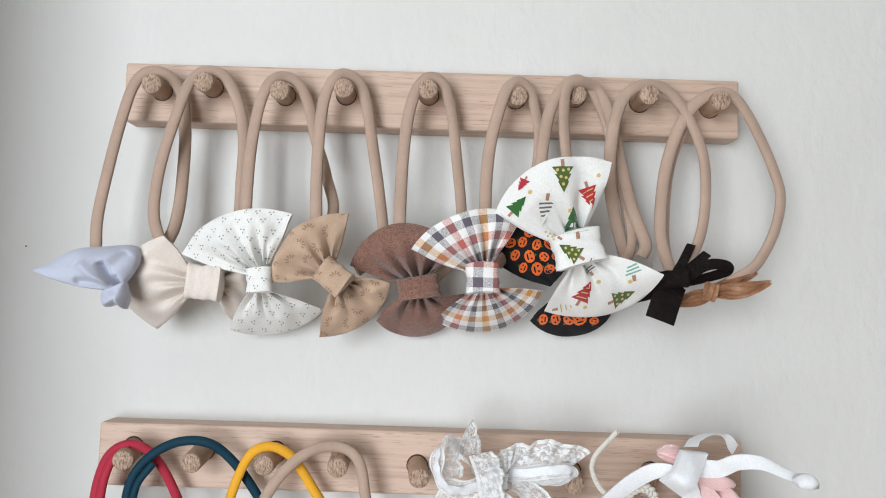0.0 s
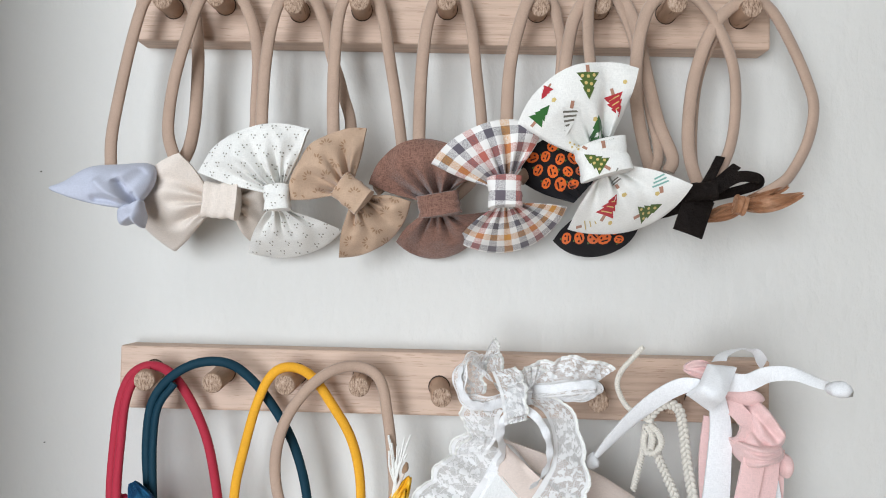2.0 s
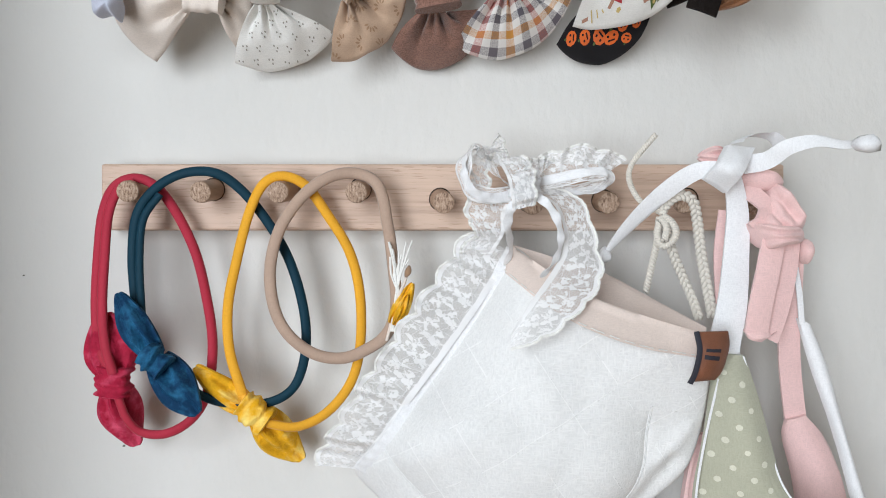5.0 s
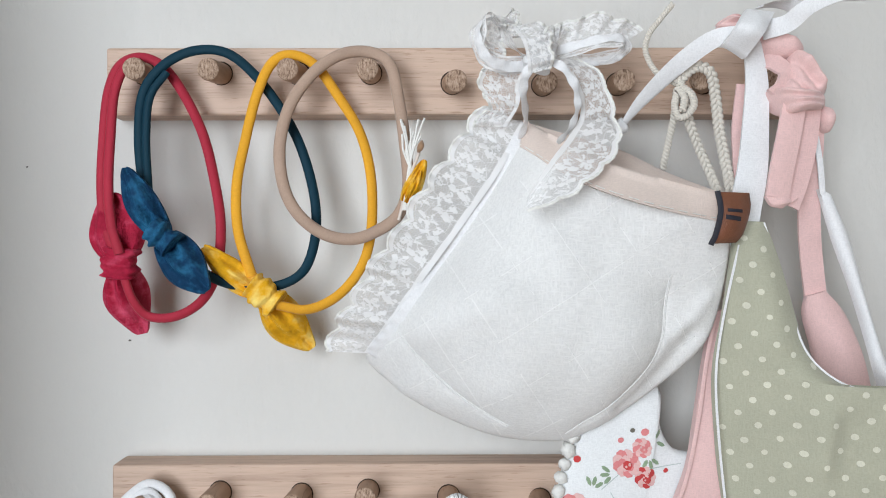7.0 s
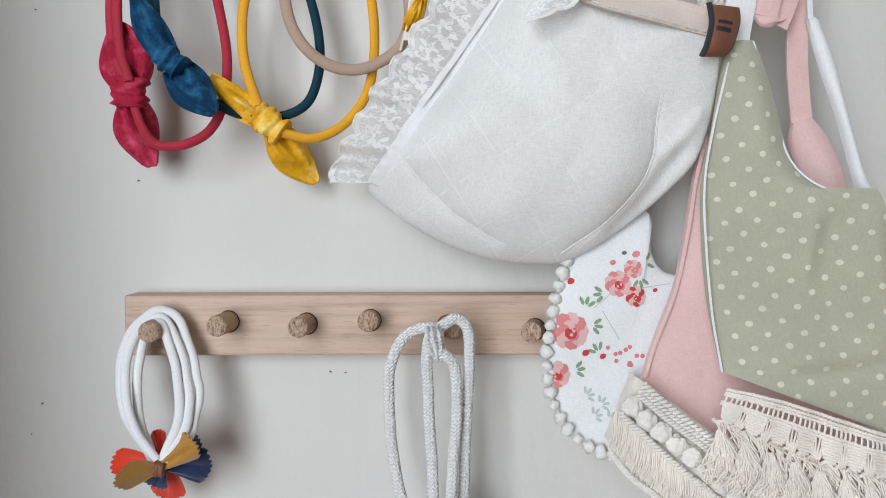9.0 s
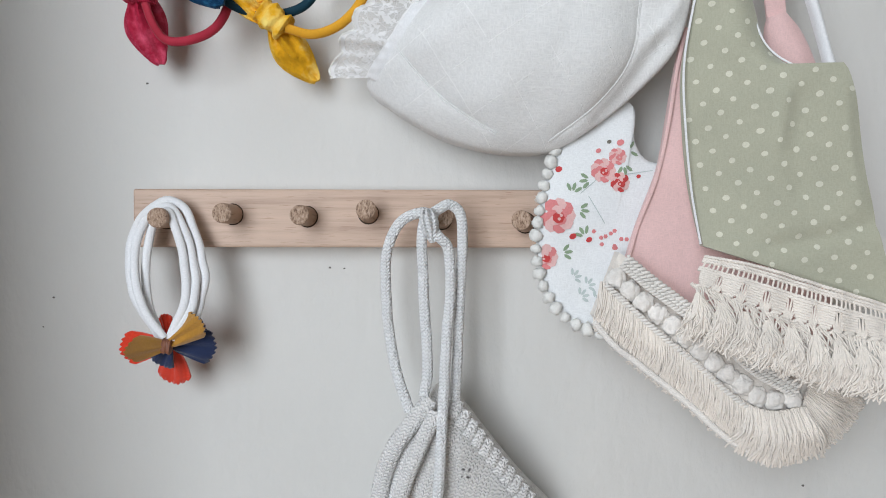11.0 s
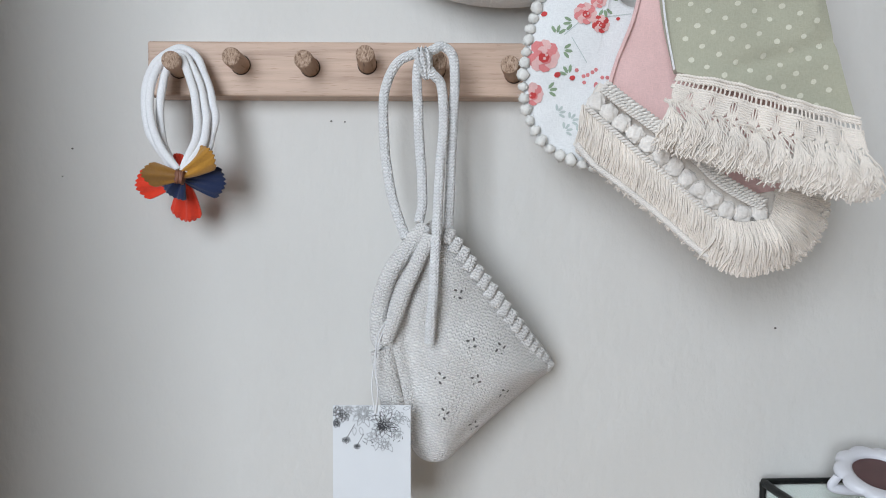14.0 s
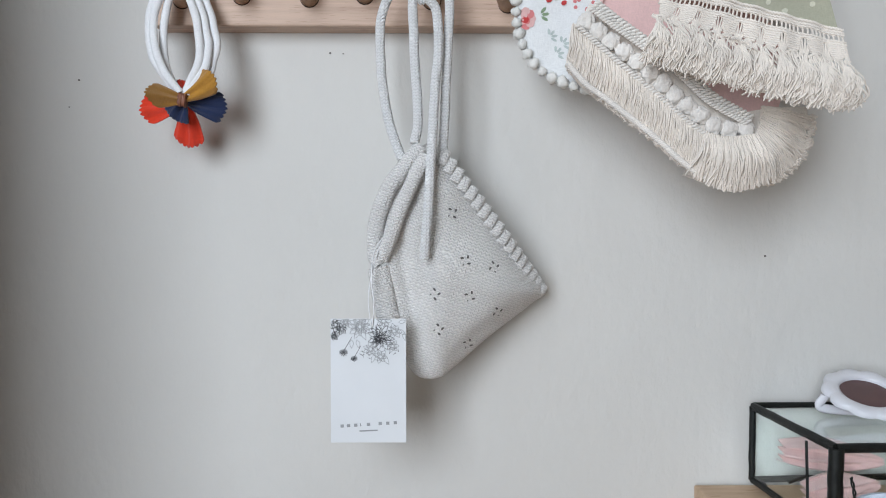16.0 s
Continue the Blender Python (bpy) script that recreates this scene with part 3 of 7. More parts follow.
def leaf(name, base, tip, width, material, parent, deep=0.006, fold=0.35, bend=0.0, label="", seed=0):
    """A pointed, padded bow tail with a stitched edge and a soft fold along it."""
    base, tip = np.array(base, float), np.array(tip, float)
    along = tip - base
    side = np.cross(along, [0, -1.0, 0])
    side /= np.linalg.norm(side)
    nu, nv = 20, 21
    S = np.zeros((nu, nv, 3))
    rnd = random.Random(seed)
    ph = rnd.random() * 6
    for i in range(nu):
        u = i / (nu - 1)
        w = width * (0.28 + 0.72 * math.sin(math.pi * min(1, (u * 0.86 + 0.14)) ** 0.9)) * (1 if u < 0.97 else 0.75)
        for j in range(nv):
            v = j / (nv - 1) * 2 - 1
            p = base + along * u + side * (w * v + bend * math.sin(math.pi * u))
            p[1] -= deep * (1 - v * v) * math.sin(math.pi * min(1, u + 0.12)) - fold * deep * math.cos(3 * math.pi * v + ph) * (1 - u)
            p[1] += 0.0012 * math.sin(7 * u + 4 * v + ph)
            S[i, j] = p
    V, F = grid_solid(S, 0.003)
    return raw(name, V, F, material, parent, label)


def patch_grid(left, right, n, m, bulge=0.0, wrinkle=0.0, seed=0, freq=30.0):
    A, B = resample(spline(left, 12), n), resample(spline(right, 12), n)
    v = np.linspace(0, 1, m)[None, :, None]
    S = A[:, None] * (1 - v) + B[:, None] * v
    u = np.linspace(0, 1, n)[:, None]
    S[..., 1] -= bulge * np.sin(np.pi * v[..., 0]) * (np.sin(np.pi * np.clip(u, 0.02, 0.98)) ** 0.6)
    if wrinkle:
        for i in range(n):
            for j in range(m):
                p = Vector(S[i, j])
                S[i, j, 1] += wrinkle * noise.noise(Vector((p.x, 7.3 * seed, p.z)) * freq)
    return S


def crease(ob, folds):
    """Presses soft folds into a cloth: each a line, its half-width and its depth away from the room."""
    flat = np.array([v.co[:] for v in ob.data.vertices])
    push = np.zeros(len(flat))
    for line, wide, depth in folds:
        q = resample(spline(line, 12), 60)[:, (0, 2)]
        d = np.sqrt(((flat[:, None, (0, 2)] - q[None]) ** 2).sum(-1))
        along = d.argmin(1) / 59
        push += depth * np.exp(-(d.min(1) / wide) ** 2) * np.clip(np.minimum(along, 1 - along) * 8 + 0.15, 0, 1)
    for v, dy in zip(ob.data.vertices, push):
        v.co.y += dy
    ob.data.update()
    return ob


def patch(name, left, right, material, parent, n=40, m=30, bulge=0.0, wrinkle=0.0, thick=0.003, label="", seed=0, freq=30.0):
    """A sewn piece of cloth spanned between its two long edges."""
    V, F = grid_solid(patch_grid(left, right, n, m, bulge, wrinkle, seed, freq), thick)
    return raw(name, V, F, material, parent, label)


def pillow(name, outline, centre, material, parent, bulge=0.02, rings=22, per=8, wrinkle=0.0, thick=0.006, label="", seed=0, freq=28.0, power=0.5):
    """A stuffed or draped closed shape: its outline, drawn in to a raised middle."""
    E = spline(outline, per, True)
    c = np.array(centre, float)
    n = len(E)
    r = np.linspace(1, 0.0, rings)
    S = np.zeros((rings, n + 1, 3))
    for i, k in enumerate(r):
        ring = c + (E - c) * k
        ring[:, 1] = (E[:, 1] * k ** 2.4 + c[1] * (1 - k ** 2.4)) - bulge * (1 - k * k) ** power
        if wrinkle:
            ring[:, 1] += [wrinkle * noise.noise(Vector((p[0], 5.1 * seed, p[2])) * freq) for p in ring]
        S[i, :n], S[i, n] = ring, ring[0]
    V, F = grid_solid(S, thick)
    return raw(name, V, F, material, parent, label)


def ribbon(name, points, half, material, parent, label="", thick=0.0012, twist=0.0, per=8, taper=None, ruffle=0.0, waves=6, start=0.0):
    """A flat strip along a path; twist in turns."""
    path = spline(points, per)
    _, nor, side = frames_of(path)
    n, m = len(path), 7
    S = np.zeros((n, m, 3))
    for i in range(n):
        u = i / (n - 1)
        a = 2 * math.pi * (start + twist * u)
        d = side[i] * math.cos(a) + nor[i] * math.sin(a)
        q = nor[i] * math.cos(a) - side[i] * math.sin(a)
        h = half * (1 if taper is None else taper(u))
        for j in range(m):
            v = j / (m - 1) * 2 - 1
            S[i, j] = path[i] + d * h * v + q * (0.08 * half * (1 - v * v) + ruffle * math.sin(2 * math.pi * waves * u) * v)
    V, F = grid_solid(S, thick)
    run = np.r_[0, np.cumsum(np.linalg.norm(np.diff(path, axis=0), axis=1))]
    uv = [(float(run[i]) + start, j / (m - 1)) for i in range(n) for j in range(m)]
    return raw(name, V, F, material, parent, label, uv=uv + uv)


def blob_bm(bm, c, r, seg=8, squash=(1, 1, 1), jitter=0.0, seed=0):
    m = Matrix.Translation(c) @ Matrix.Diagonal((*squash, 1))
    res = bmesh.ops.create_icosphere(bm, subdivisions=2, radius=r, matrix=m)
    if jitter:
        for v in res["verts"]:
            d = v.co - Vector(c)
            v.co = Vector(c) + d * (1 + jitter * noise.noise(v.co * 900 + Vector((seed, 0, 0))))
    return res


def fuzzy_bm(c, r, squash=(1, 1, 1), seed=0, hairs=46, turn=0.0):
    """A cut-yarn ball: a lumpy core with short fibres standing out of it."""
    bm = bmesh.new()
    m = pose(c[0], c[1], c[2]) @ pose(0, 0, 0, 0, turn, 0) @ Matrix.Diagonal((*squash, 1))
    rnd = random.Random(seed)
    for v in bmesh.ops.create_icosphere(bm, subdivisions=2, radius=r)["verts"]:
        v.co = m @ (v.co * (1 + 0.5 * noise.noise(v.co * 700 + Vector((seed * 3.1, 0, 0)))))
    for k in range(hairs):
        d = Vector((rnd.gauss(0, 1), rnd.gauss(0, 1), rnd.gauss(0, 1))).normalized()
        s = d.orthogonal().normalized()
        e = d + s * rnd.uniform(-0.5, 0.5)
        w = s.cross(d) * r * 0.09
        q = [bm.verts.new(m @ v) for v in (d * r * 0.85 + w, d * r * 0.85 - w, d * r * 0.85 + s * r * 0.12, e * r * rnd.uniform(1.08, 1.28))]
        for a, b, c2 in ((0, 1, 3), (1, 2, 3), (2, 0, 3)):
            bm.faces.new((q[a], q[b], q[c2]))
    return bm


def wound_bm(c, long_r, wide_r, deep_r, turn, seed=0):
    """A thread knot: a rounded, uneven body with ridges where the strands lie side by side."""
    m = pose(c[0], c[1], c[2]) @ pose(0, 0, 0, 0, turn, 0)
    bm = bmesh.new()
    for v in bmesh.ops.create_icosphere(bm, subdivisions=4, radius=1)["verts"]:
        d = v.co.copy()
        around = math.atan2(d.y, d.x) + 1.2 * d.z * math.sin(seed) + 0.5 * noise.noise(d * 2.2 + Vector((seed, 0, 0)))
        k = 1 + 0.17 * abs(math.sin(4 * around + 2.5 * d.z)) * (1 - d.z * d.z) + 0.30 * noise.noise(d * 1.6 + Vector((0, seed * 2.7, 0))) + 0.10 * noise.noise(d * 9 + Vector((seed, 0, 0)))
        v.co = m @ Vector((d.x * wide_r * k, d.y * deep_r * k, d.z * long_r * k))
    return bm


def trees_of(*obs):
    """Ray targets: the front of the given cloth pieces, to lay prints on them."""
    V, F = [], []
    for o in obs:
        k = len(V)
        V += [v.co.copy() for v in o.data.vertices]
        F += [tuple(k + i for i in p.vertices) for p in o.data.polygons]
    return BVHTree.FromPolygons(V, F)


class Prints:
    """Motifs of a printed cloth, laid a hair above it."""

    def __init__(self, *obs):
        self.tree, self.V, self.F, self.mats, self.slot = trees_of(*obs), [], [], [], []

    def at(self, x, z, up=0.0004):
        hit = self.tree.ray_cast(Vector((x, -1, z)), Vector((0, 1, 0)))[0]
        return None if hit is None else (x, hit.y - up, z)

    def shape(self, pts, material, up=0.0004):
        cx, cz = sum(p[0] for p in pts) / len(pts), sum(p[1] for p in pts) / len(pts)
        ring = []
        for (x0, z0), (x1, z1) in zip(pts, pts[1:] + pts[:1]):
            ring += [(x0, z0), ((x0 + x1) / 2, (z0 + z1) / 2)]
        put = [self.at(x, z, up) for x, z in ring]
        mid = [self.at((x + cx) / 2, (z + cz) / 2, up) for x, z in ring]
        c = self.at(cx, cz, up)
        if c is None or any(p is None for p in put + mid) or max(abs(p[1] - c[1]) for p in put) > 0.02:
            return False
        if material not in self.mats:
            self.mats.append(material)
        k, n = len(self.V), len(ring)
        self.V += put + mid + [c]
        for i in range(n):
            j = (i + 1) % n
            self.F += [(k + i, k + j, k + n + j, k + n + i), (k + n + i, k + n + j, k + 2 * n)]
            self.slot += [self.mats.index(material)] * 2
        return True

    def disc(self, x, z, r, material, n=8, up=0.0004, squash=1.0, turn=0.0):
        c, s = math.cos(turn), math.sin(turn)
        pts = [(r * math.cos(2 * math.pi * i / n), r * squash * math.sin(2 * math.pi * i / n)) for i in range(n)]
        return self.shape([(x + a * c - b * s, z + a * s + b * c) for a, b in pts], material, up)

    def stroke(self, a, b, w, material, up=0.0005):
        (x0, z0), (x1, z1) = a, b
        d = math.hypot(x1 - x0, z1 - z0) or 1
        px, pz = -(z1 - z0) / d * w, (x1 - x0) / d * w
        return self.shape([(x0 + px, z0 + pz), (x1 + px, z1 + pz), (x1 - px, z1 - pz), (x0 - px, z0 - pz)], material, up)

    def done(self, name, parent, label):
        if not self.V:
            return None
        ob = raw(name, self.V, self.F, self.mats, parent, label)
        ob.data.polygons.foreach_set("material_index", self.slot)
        return tagged(ob, kind="stuff")


# ---- structure ----
def slab(name, lo, hi, material, label, category):
    ob = part(name, box_bm(lo, hi), material, None, "", False)
    return tagged(ob, label, category, kind="structure")


slab("wall_north", (-1.75, 0, 0), (1.75, 0.12, 2.5), WALL, "warm white painted plaster wall with faint roller texture", "wall")
bm = bmesh.new()
for lo, hi in (((-1.75, -2.18, 0), (-1.30, -2.06, 2.5)), ((-0.34, -2.18, 0), (1.75, -2.06, 2.5)), ((-1.30, -2.18, 0), (-0.34, -2.06, 0.62)), ((-1.30, -2.18, 2.18), (-0.34, -2.06, 2.5))):
    piece = bpy.data.meshes.new("piece")
    box_bm(lo, hi).to_mesh(piece)
    bm.from_mesh(piece)
    bpy.data.meshes.remove(piece)
tagged(part("wall_south", bm, ROOMPAINT, None, "", False), "plain taupe painted wall with a tall window", "wall", kind="structure")
win = tagged(new("window_1"), "tall white-framed window in the taupe wall", "window", kind="structure")
for lo, hi in (((-1.30, -2.15, 0.62), (-1.26, -2.07, 2.18)), ((-0.38, -2.15, 0.62), (-0.34, -2.07, 2.18)), ((-1.26, -2.15, 0.62), (-0.38, -2.07, 0.66)), ((-1.26, -2.15, 2.14), (-0.38, -2.07, 2.18))):
    part("window_frame", box_bm(lo, hi, 0.003, 1), WHITEPLASTIC, win, "", False)
slab("wall_east", (1.63, -2.18, 0), (1.75, 0, 2.5), ROOMPAINT, "plain taupe painted wall", "wall")
slab("wall_west", (-1.75, -2.18, 0), (-1.63, 0, 2.5), ROOMPAINT, "plain taupe painted wall", "wall")
# unseen panel, added only to cast a soft dark band on the wall's left
blocker = slab("shade_panel", (-0.60, -0.360, 0), (-0.371, 0, 2.5), DARKPAINT, "unseen dark brown panel added to shade the wall's left edge", "wall")
# it stands out further low down, so that its shade widens there
for v in blocker.data.vertices:
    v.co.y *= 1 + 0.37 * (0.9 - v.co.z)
slab("floor", (-1.75, -2.30, -0.1), (1.75, 0.12, 0), OAK, "oak boarded floor of the room", "floor")
slab("ceiling", (-1.75, -2.30, 2.5), (1.75, 0.12, 2.6), WALL, "plain white ceiling", "ceiling")


# ---- peg rails ----
def peg_rail(x0, x1, z0, z1, pegs, label):
    t = thing("peg_rail", label, "peg rail", "peg rails on the wall")
    bm = box_bm((x0, -0.022, z0), (x1, 0, z1), 0.0016, 2)
    part("board", bm, BEECH, t, "pale beech board", True)
    for o in t.children:
        o.data.polygons.foreach_set("use_smooth", [False] * len(o.data.polygons))
    for k, (tip, base) in enumerate(pegs):
        tip, base = Vector(tip), Vector(base)
        base.y = -0.0205
        axis = (tip - base).normalized()
        turn = axis.to_track_quat("Z", "Y").to_matrix().to_4x4()
        n, r = 20, 0.0069
        rnd = random.Random(k)
        rings = [(0.0, 1.0), (0.5, 1.0), (0.93, 0.995), (0.985, 0.95), (1.0, 0.88)]
        V, length = [], (tip - base).length
        for s, q in rings:
            for j in range(n):
                a = 2 * math.pi * j / n
                V.append(base + turn.to_3x3() @ Vector((r * q * math.cos(a), r * q * math.sin(a), length * s)))
        F = [(i * n + j, i * n + (j + 1) % n, (i + 1) * n + (j + 1) % n, (i + 1) * n + j) for i in range(len(rings) - 1) for j in range(n)]
        k0 = len(V)
        V.append(tip + turn.to_3x3() @ Vector((0, 0, 0.0003)))
        F += [((len(rings) - 1) * n + j, (len(rings) - 1) * n + (j + 1) % n, k0) for j in range(n)]
        peg = raw("peg", V, F, [PEGWOOD, ENDGRAIN], t, "dark oak dowel with rough sawn end")
        peg.data.polygons.foreach_set("material_index", [0] * (3 * n) + [1] * (2 * n))
        # a flat dark disc stands for the shade in the gap round the peg
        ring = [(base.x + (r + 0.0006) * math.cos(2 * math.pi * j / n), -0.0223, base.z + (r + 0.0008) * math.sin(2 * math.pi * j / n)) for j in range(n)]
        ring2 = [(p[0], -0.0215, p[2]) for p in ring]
        raw("peg_gap_shade", ring + ring2, [tuple(range(n))] + [(j, n + j, n + (j + 1) % n, (j + 1) % n) for j in range(n)], DARK, t, "dark disc for the shaded gap round the peg")
    return t


peg_rail(-0.2303, 0.2130, 1.5845, 1.6268, [
    ((-0.1997, -0.0500, 1.6037), (-0.2028, -0.0220, 1.6068)), ((-0.1642, -0.0500, 1.6060), (-0.1662, -0.0220, 1.6100)), ((-0.1119, -0.0500, 1.6017), (-0.1138, -0.0220, 1.6058)),
    ((-0.0683, -0.0500, 1.6046), (-0.0702, -0.0220, 1.6075)), ((-0.0108, -0.0500, 1.6056), (-0.0107, -0.0220, 1.6093)), ((0.0516, -0.0440, 1.6045), (0.0517, -0.0220, 1.6084)),
    ((0.0918, -0.0460, 1.6060), (0.0944, -0.0220, 1.6109)), ((0.1403, -0.0520, 1.6057), (0.1409, -0.0220, 1.6086)), ((0.1887, -0.0520, 1.6033), (0.1914, -0.0220, 1.6060)),
], "pale beech board with nine dowel pegs, hung with bow headbands")
peg_rail(-0.2325, 0.2150, 1.3272, 1.3705, [
    ((-0.2033, -0.0500, 1.3504), (-0.2080, -0.0220, 1.3538)), ((-0.1586, -0.0500, 1.3500), (-0.1587, -0.0220, 1.3538)), ((-0.1108, -0.0500, 1.3499), (-0.1090, -0.0220, 1.3537)),
    ((-0.0623, -0.0500, 1.3499), (-0.0628, -0.0220, 1.3540)), ((-0.0082, -0.0460, 1.3438), (-0.0105, -0.0220, 1.3474)), ((0.0471, -0.0460, 1.3431), (0.0478, -0.0220, 1.3462)),
    ((0.0941, -0.0480, 1.3436), (0.0959, -0.0220, 1.3465)), ((0.1399, -0.0500, 1.3438), (0.1513, -0.0220, 1.3475)), ((0.1846, -0.0500, 1.3430), (0.1937, -0.0220, 1.3471)),
], "pale beech board with nine dowel pegs, hung with headbands and bibs")
peg_rail(-0.2302, 0.2140, 1.0613, 1.1022, [
    ((-0.2032, -0.0500, 1.0818), (-0.2065, -0.0220, 1.0815)), ((-0.1610, -0.0480, 1.0851), (-0.1604, -0.0220, 1.0845)), ((-0.1097, -0.0460, 1.0840), (-0.1081, -0.0220, 1.0829)),
    ((-0.0649, -0.0460, 1.0879), (-0.0652, -0.0220, 1.0852)), ((-0.0121, -0.0460, 1.0834), (-0.0134, -0.0220, 1.0813)), ((0.0399, -0.0460, 1.0808), (0.0457, -0.0220, 1.0789)),
    ((0.105, -0.047, 1.082), (0.104, -0.022, 1.082)), ((0.150, -0.047, 1.081), (0.149, -0.022, 1.081)), ((0.195, -0.047, 1.083), (0.194, -0.022, 1.083)),
], "pale beech board with dowel pegs, holding a knitted bonnet")


# ---- bow headbands on the upper rail ----
BOWS = "bow headbands on the upper rail"


def band(parent, points, wide=0.0042, deep=0.0026, material=None, label="nude nylon band"):
    return tube("band", points, wide, deep, material or NUDE, parent, label, per=8, twist=0.6)


h = thing("headband", "nude headband with a pale blue satin bow", "headband", BOWS)
band(h, [(-0.2276, -0.0550, 1.4875), (-0.2293, -0.0520, 1.5105), (-0.2261, -0.0480, 1.5440), (-0.2209, -0.0440, 1.5803), (-0.2147, -0.0420, 1.6049), (-0.2059, -0.0400, 1.6151), (-0.1931, -0.0380, 1.6133), (-0.1843, -0.0340, 1.6010), (-0.1812, -0.0320, 1.5765), (-0.1801, -0.0340, 1.5479), (-0.1805, -0.0380, 1.5176), (-0.1837, -0.0450, 1.4973), (-0.1988, -0.0500, 1.4755)])
bb = pillow("bow", [(-0.2540, -0.0800, 1.4731), (-0.2453, -0.0800, 1.4772), (-0.2308, -0.0780, 1.4867), (-0.2152, -0.0700, 1.4899), (-0.1967, -0.0660, 1.4909), (-0.1935, -0.0700, 1.4794), (-0.1988, -0.0740, 1.4681), (-0.2056, -0.0780, 1.4626), (-0.2153, -0.0800, 1.4622), (-0.2294, -0.0820, 1.4645), (-0.2438, -0.0820, 1.4686)], (-0.2168, -0.0800, 1.4750), GREYBLUE, h, 0.005, 30, 12, 0.002, 0.005, "pale blue satin bow", 31, 50)
crease(bb, [([(-0.2126, 0, 1.4799), (-0.2079, 0, 1.4726), (-0.2021, 0, 1.4640)], 0.0022, 0.0070), ([(-0.2270, 0, 1.4668), (-0.2164, 0, 1.4662), (-0.2047, 0, 1.4631)], 0.0022, 0.0040),
            ([(-0.2079, 0, 1.4735), (-0.1979, 0, 1.4870)], 0.0040, 0.0030), ([(-0.2042, 0, 1.4720), (-0.2013, 0, 1.4640)], 0.0016, 0.0040), ([(-0.2240, 0, 1.4790), (-0.2140, 0, 1.4700), (-0.2060, 0, 1.4650)], 0.0030, -0.0030)])
pillow("bow_tail", [(-0.2127, -0.0760, 1.4604), (-0.2048, -0.0780, 1.4644), (-0.1973, -0.0760, 1.4666), (-0.1998, -0.0660, 1.4506), (-0.2043, -0.0700, 1.4530), (-0.2115, -0.0720, 1.4515)], (-0.2028, -0.0780, 1.4580), GREYBLUE, h, 0.003, 14, 8, 0.004, 0.004, "folded satin tail", 32, 110)

h = thing("headband", "nude headband with a cream cotton pinwheel bow", "headband", BOWS)
band(h, [(-0.1863, -0.0520, 1.4947), (-0.1928, -0.0500, 1.5157), (-0.1898, -0.0500, 1.5486), (-0.1808, -0.0500, 1.5839), (-0.1742, -0.0460, 1.6069), (-0.1650, -0.0420, 1.6161), (-0.1527, -0.0380, 1.6129), (-0.1427, -0.0360, 1.5928), (-0.1383, -0.0360, 1.5688), (-0.1379, -0.0380, 1.5406), (-0.1383, -0.0420, 1.5086), (-0.1479, -0.0500, 1.4808)])
wing("bow_wing", (-0.1629, -0.0540, 1.4689), (-0.1782, -0.0660, 1.4982), (-0.1948, -0.0280, 1.4364), (-0.2125, -0.0500, 1.4680), CREAM, h, 3, 0.016, 0.004, 0.010, "cream cotton wing", 1)
wing("bow_wing", (-0.1470, -0.0520, 1.4694), (-0.1307, -0.0500, 1.4927), (-0.1415, -0.0300, 1.4443), (-0.1285, -0.0420, 1.4683), CREAM, h, 3, 0.016, 0.004, 0.006, "", 2)
knot("bow_knot", (-0.1527, -0.0600, 1.4690), 0.0115, 0.0120, 3, CREAM, h, 0.006, "", 1)

h = thing("headband", "nude headband with a white bow in tiny sprig print", "headband", BOWS)
band(h, [(-0.1290, -0.0560, 1.5074), (-0.1296, -0.0540, 1.5305), (-0.1289, -0.0520, 1.5597), (-0.1261, -0.0500, 1.5856), (-0.1209, -0.0470, 1.6055), (-0.1130, -0.0420, 1.6137), (-0.1019, -0.0380, 1.6104), (-0.0938, -0.0350, 1.5946), (-0.0882, -0.0340, 1.5708), (-0.0804, -0.0340, 1.5470), (-0.0746, -0.0400, 1.5147), (-0.1042, -0.0500, 1.4783)])
w1 = wing("bow_wing", (-0.1172, -0.0600, 1.4782), (-0.1683, -0.0620, 1.4870), (-0.0949, -0.0720, 1.5144), (-0.1381, -0.0720, 1.5128), WHITE, h, 5, 0.015, 0.0042, 0.010, "white sprig-print wing", 3)
w2 = wing("bow_wing", (-0.1170, -0.0520, 1.4643), (-0.0787, -0.0320, 1.4533), (-0.1449, -0.0220, 1.4369), (-0.1172, -0.0140, 1.4343), WHITE, h, 4, 0.015, 0.004, 0.009, "", 4)
w3 = knot("bow_knot", (-0.1158, -0.0630, 1.4715), 0.0085, 0.0085, -4, WHITE, h, 0.007, "", 2, True)
pr = Prints(w1, w2, w3)
rnd = random.Random(5)
(cx, _, cz) = (-0.1116, -0.0800, 1.4732)
for i in range(-9, 10):
    for j in range(-10, 11):
        x, z = cx + i * 0.0092 + (j % 2) * 0.0046 + rnd.uniform(-1, 1) * 0.0009, cz + j * 0.0060 + rnd.uniform(-1, 1) * 0.0009
        for k in range(3):
            a = 2 * math.pi * k / 3 + rnd.random()
            pr.disc(x + 0.0013 * math.cos(a), z + 0.0013 * math.sin(a), 0.00052, DOTINK, 6)
pr.done("print", w1, "tiny olive three-dot sprigs")

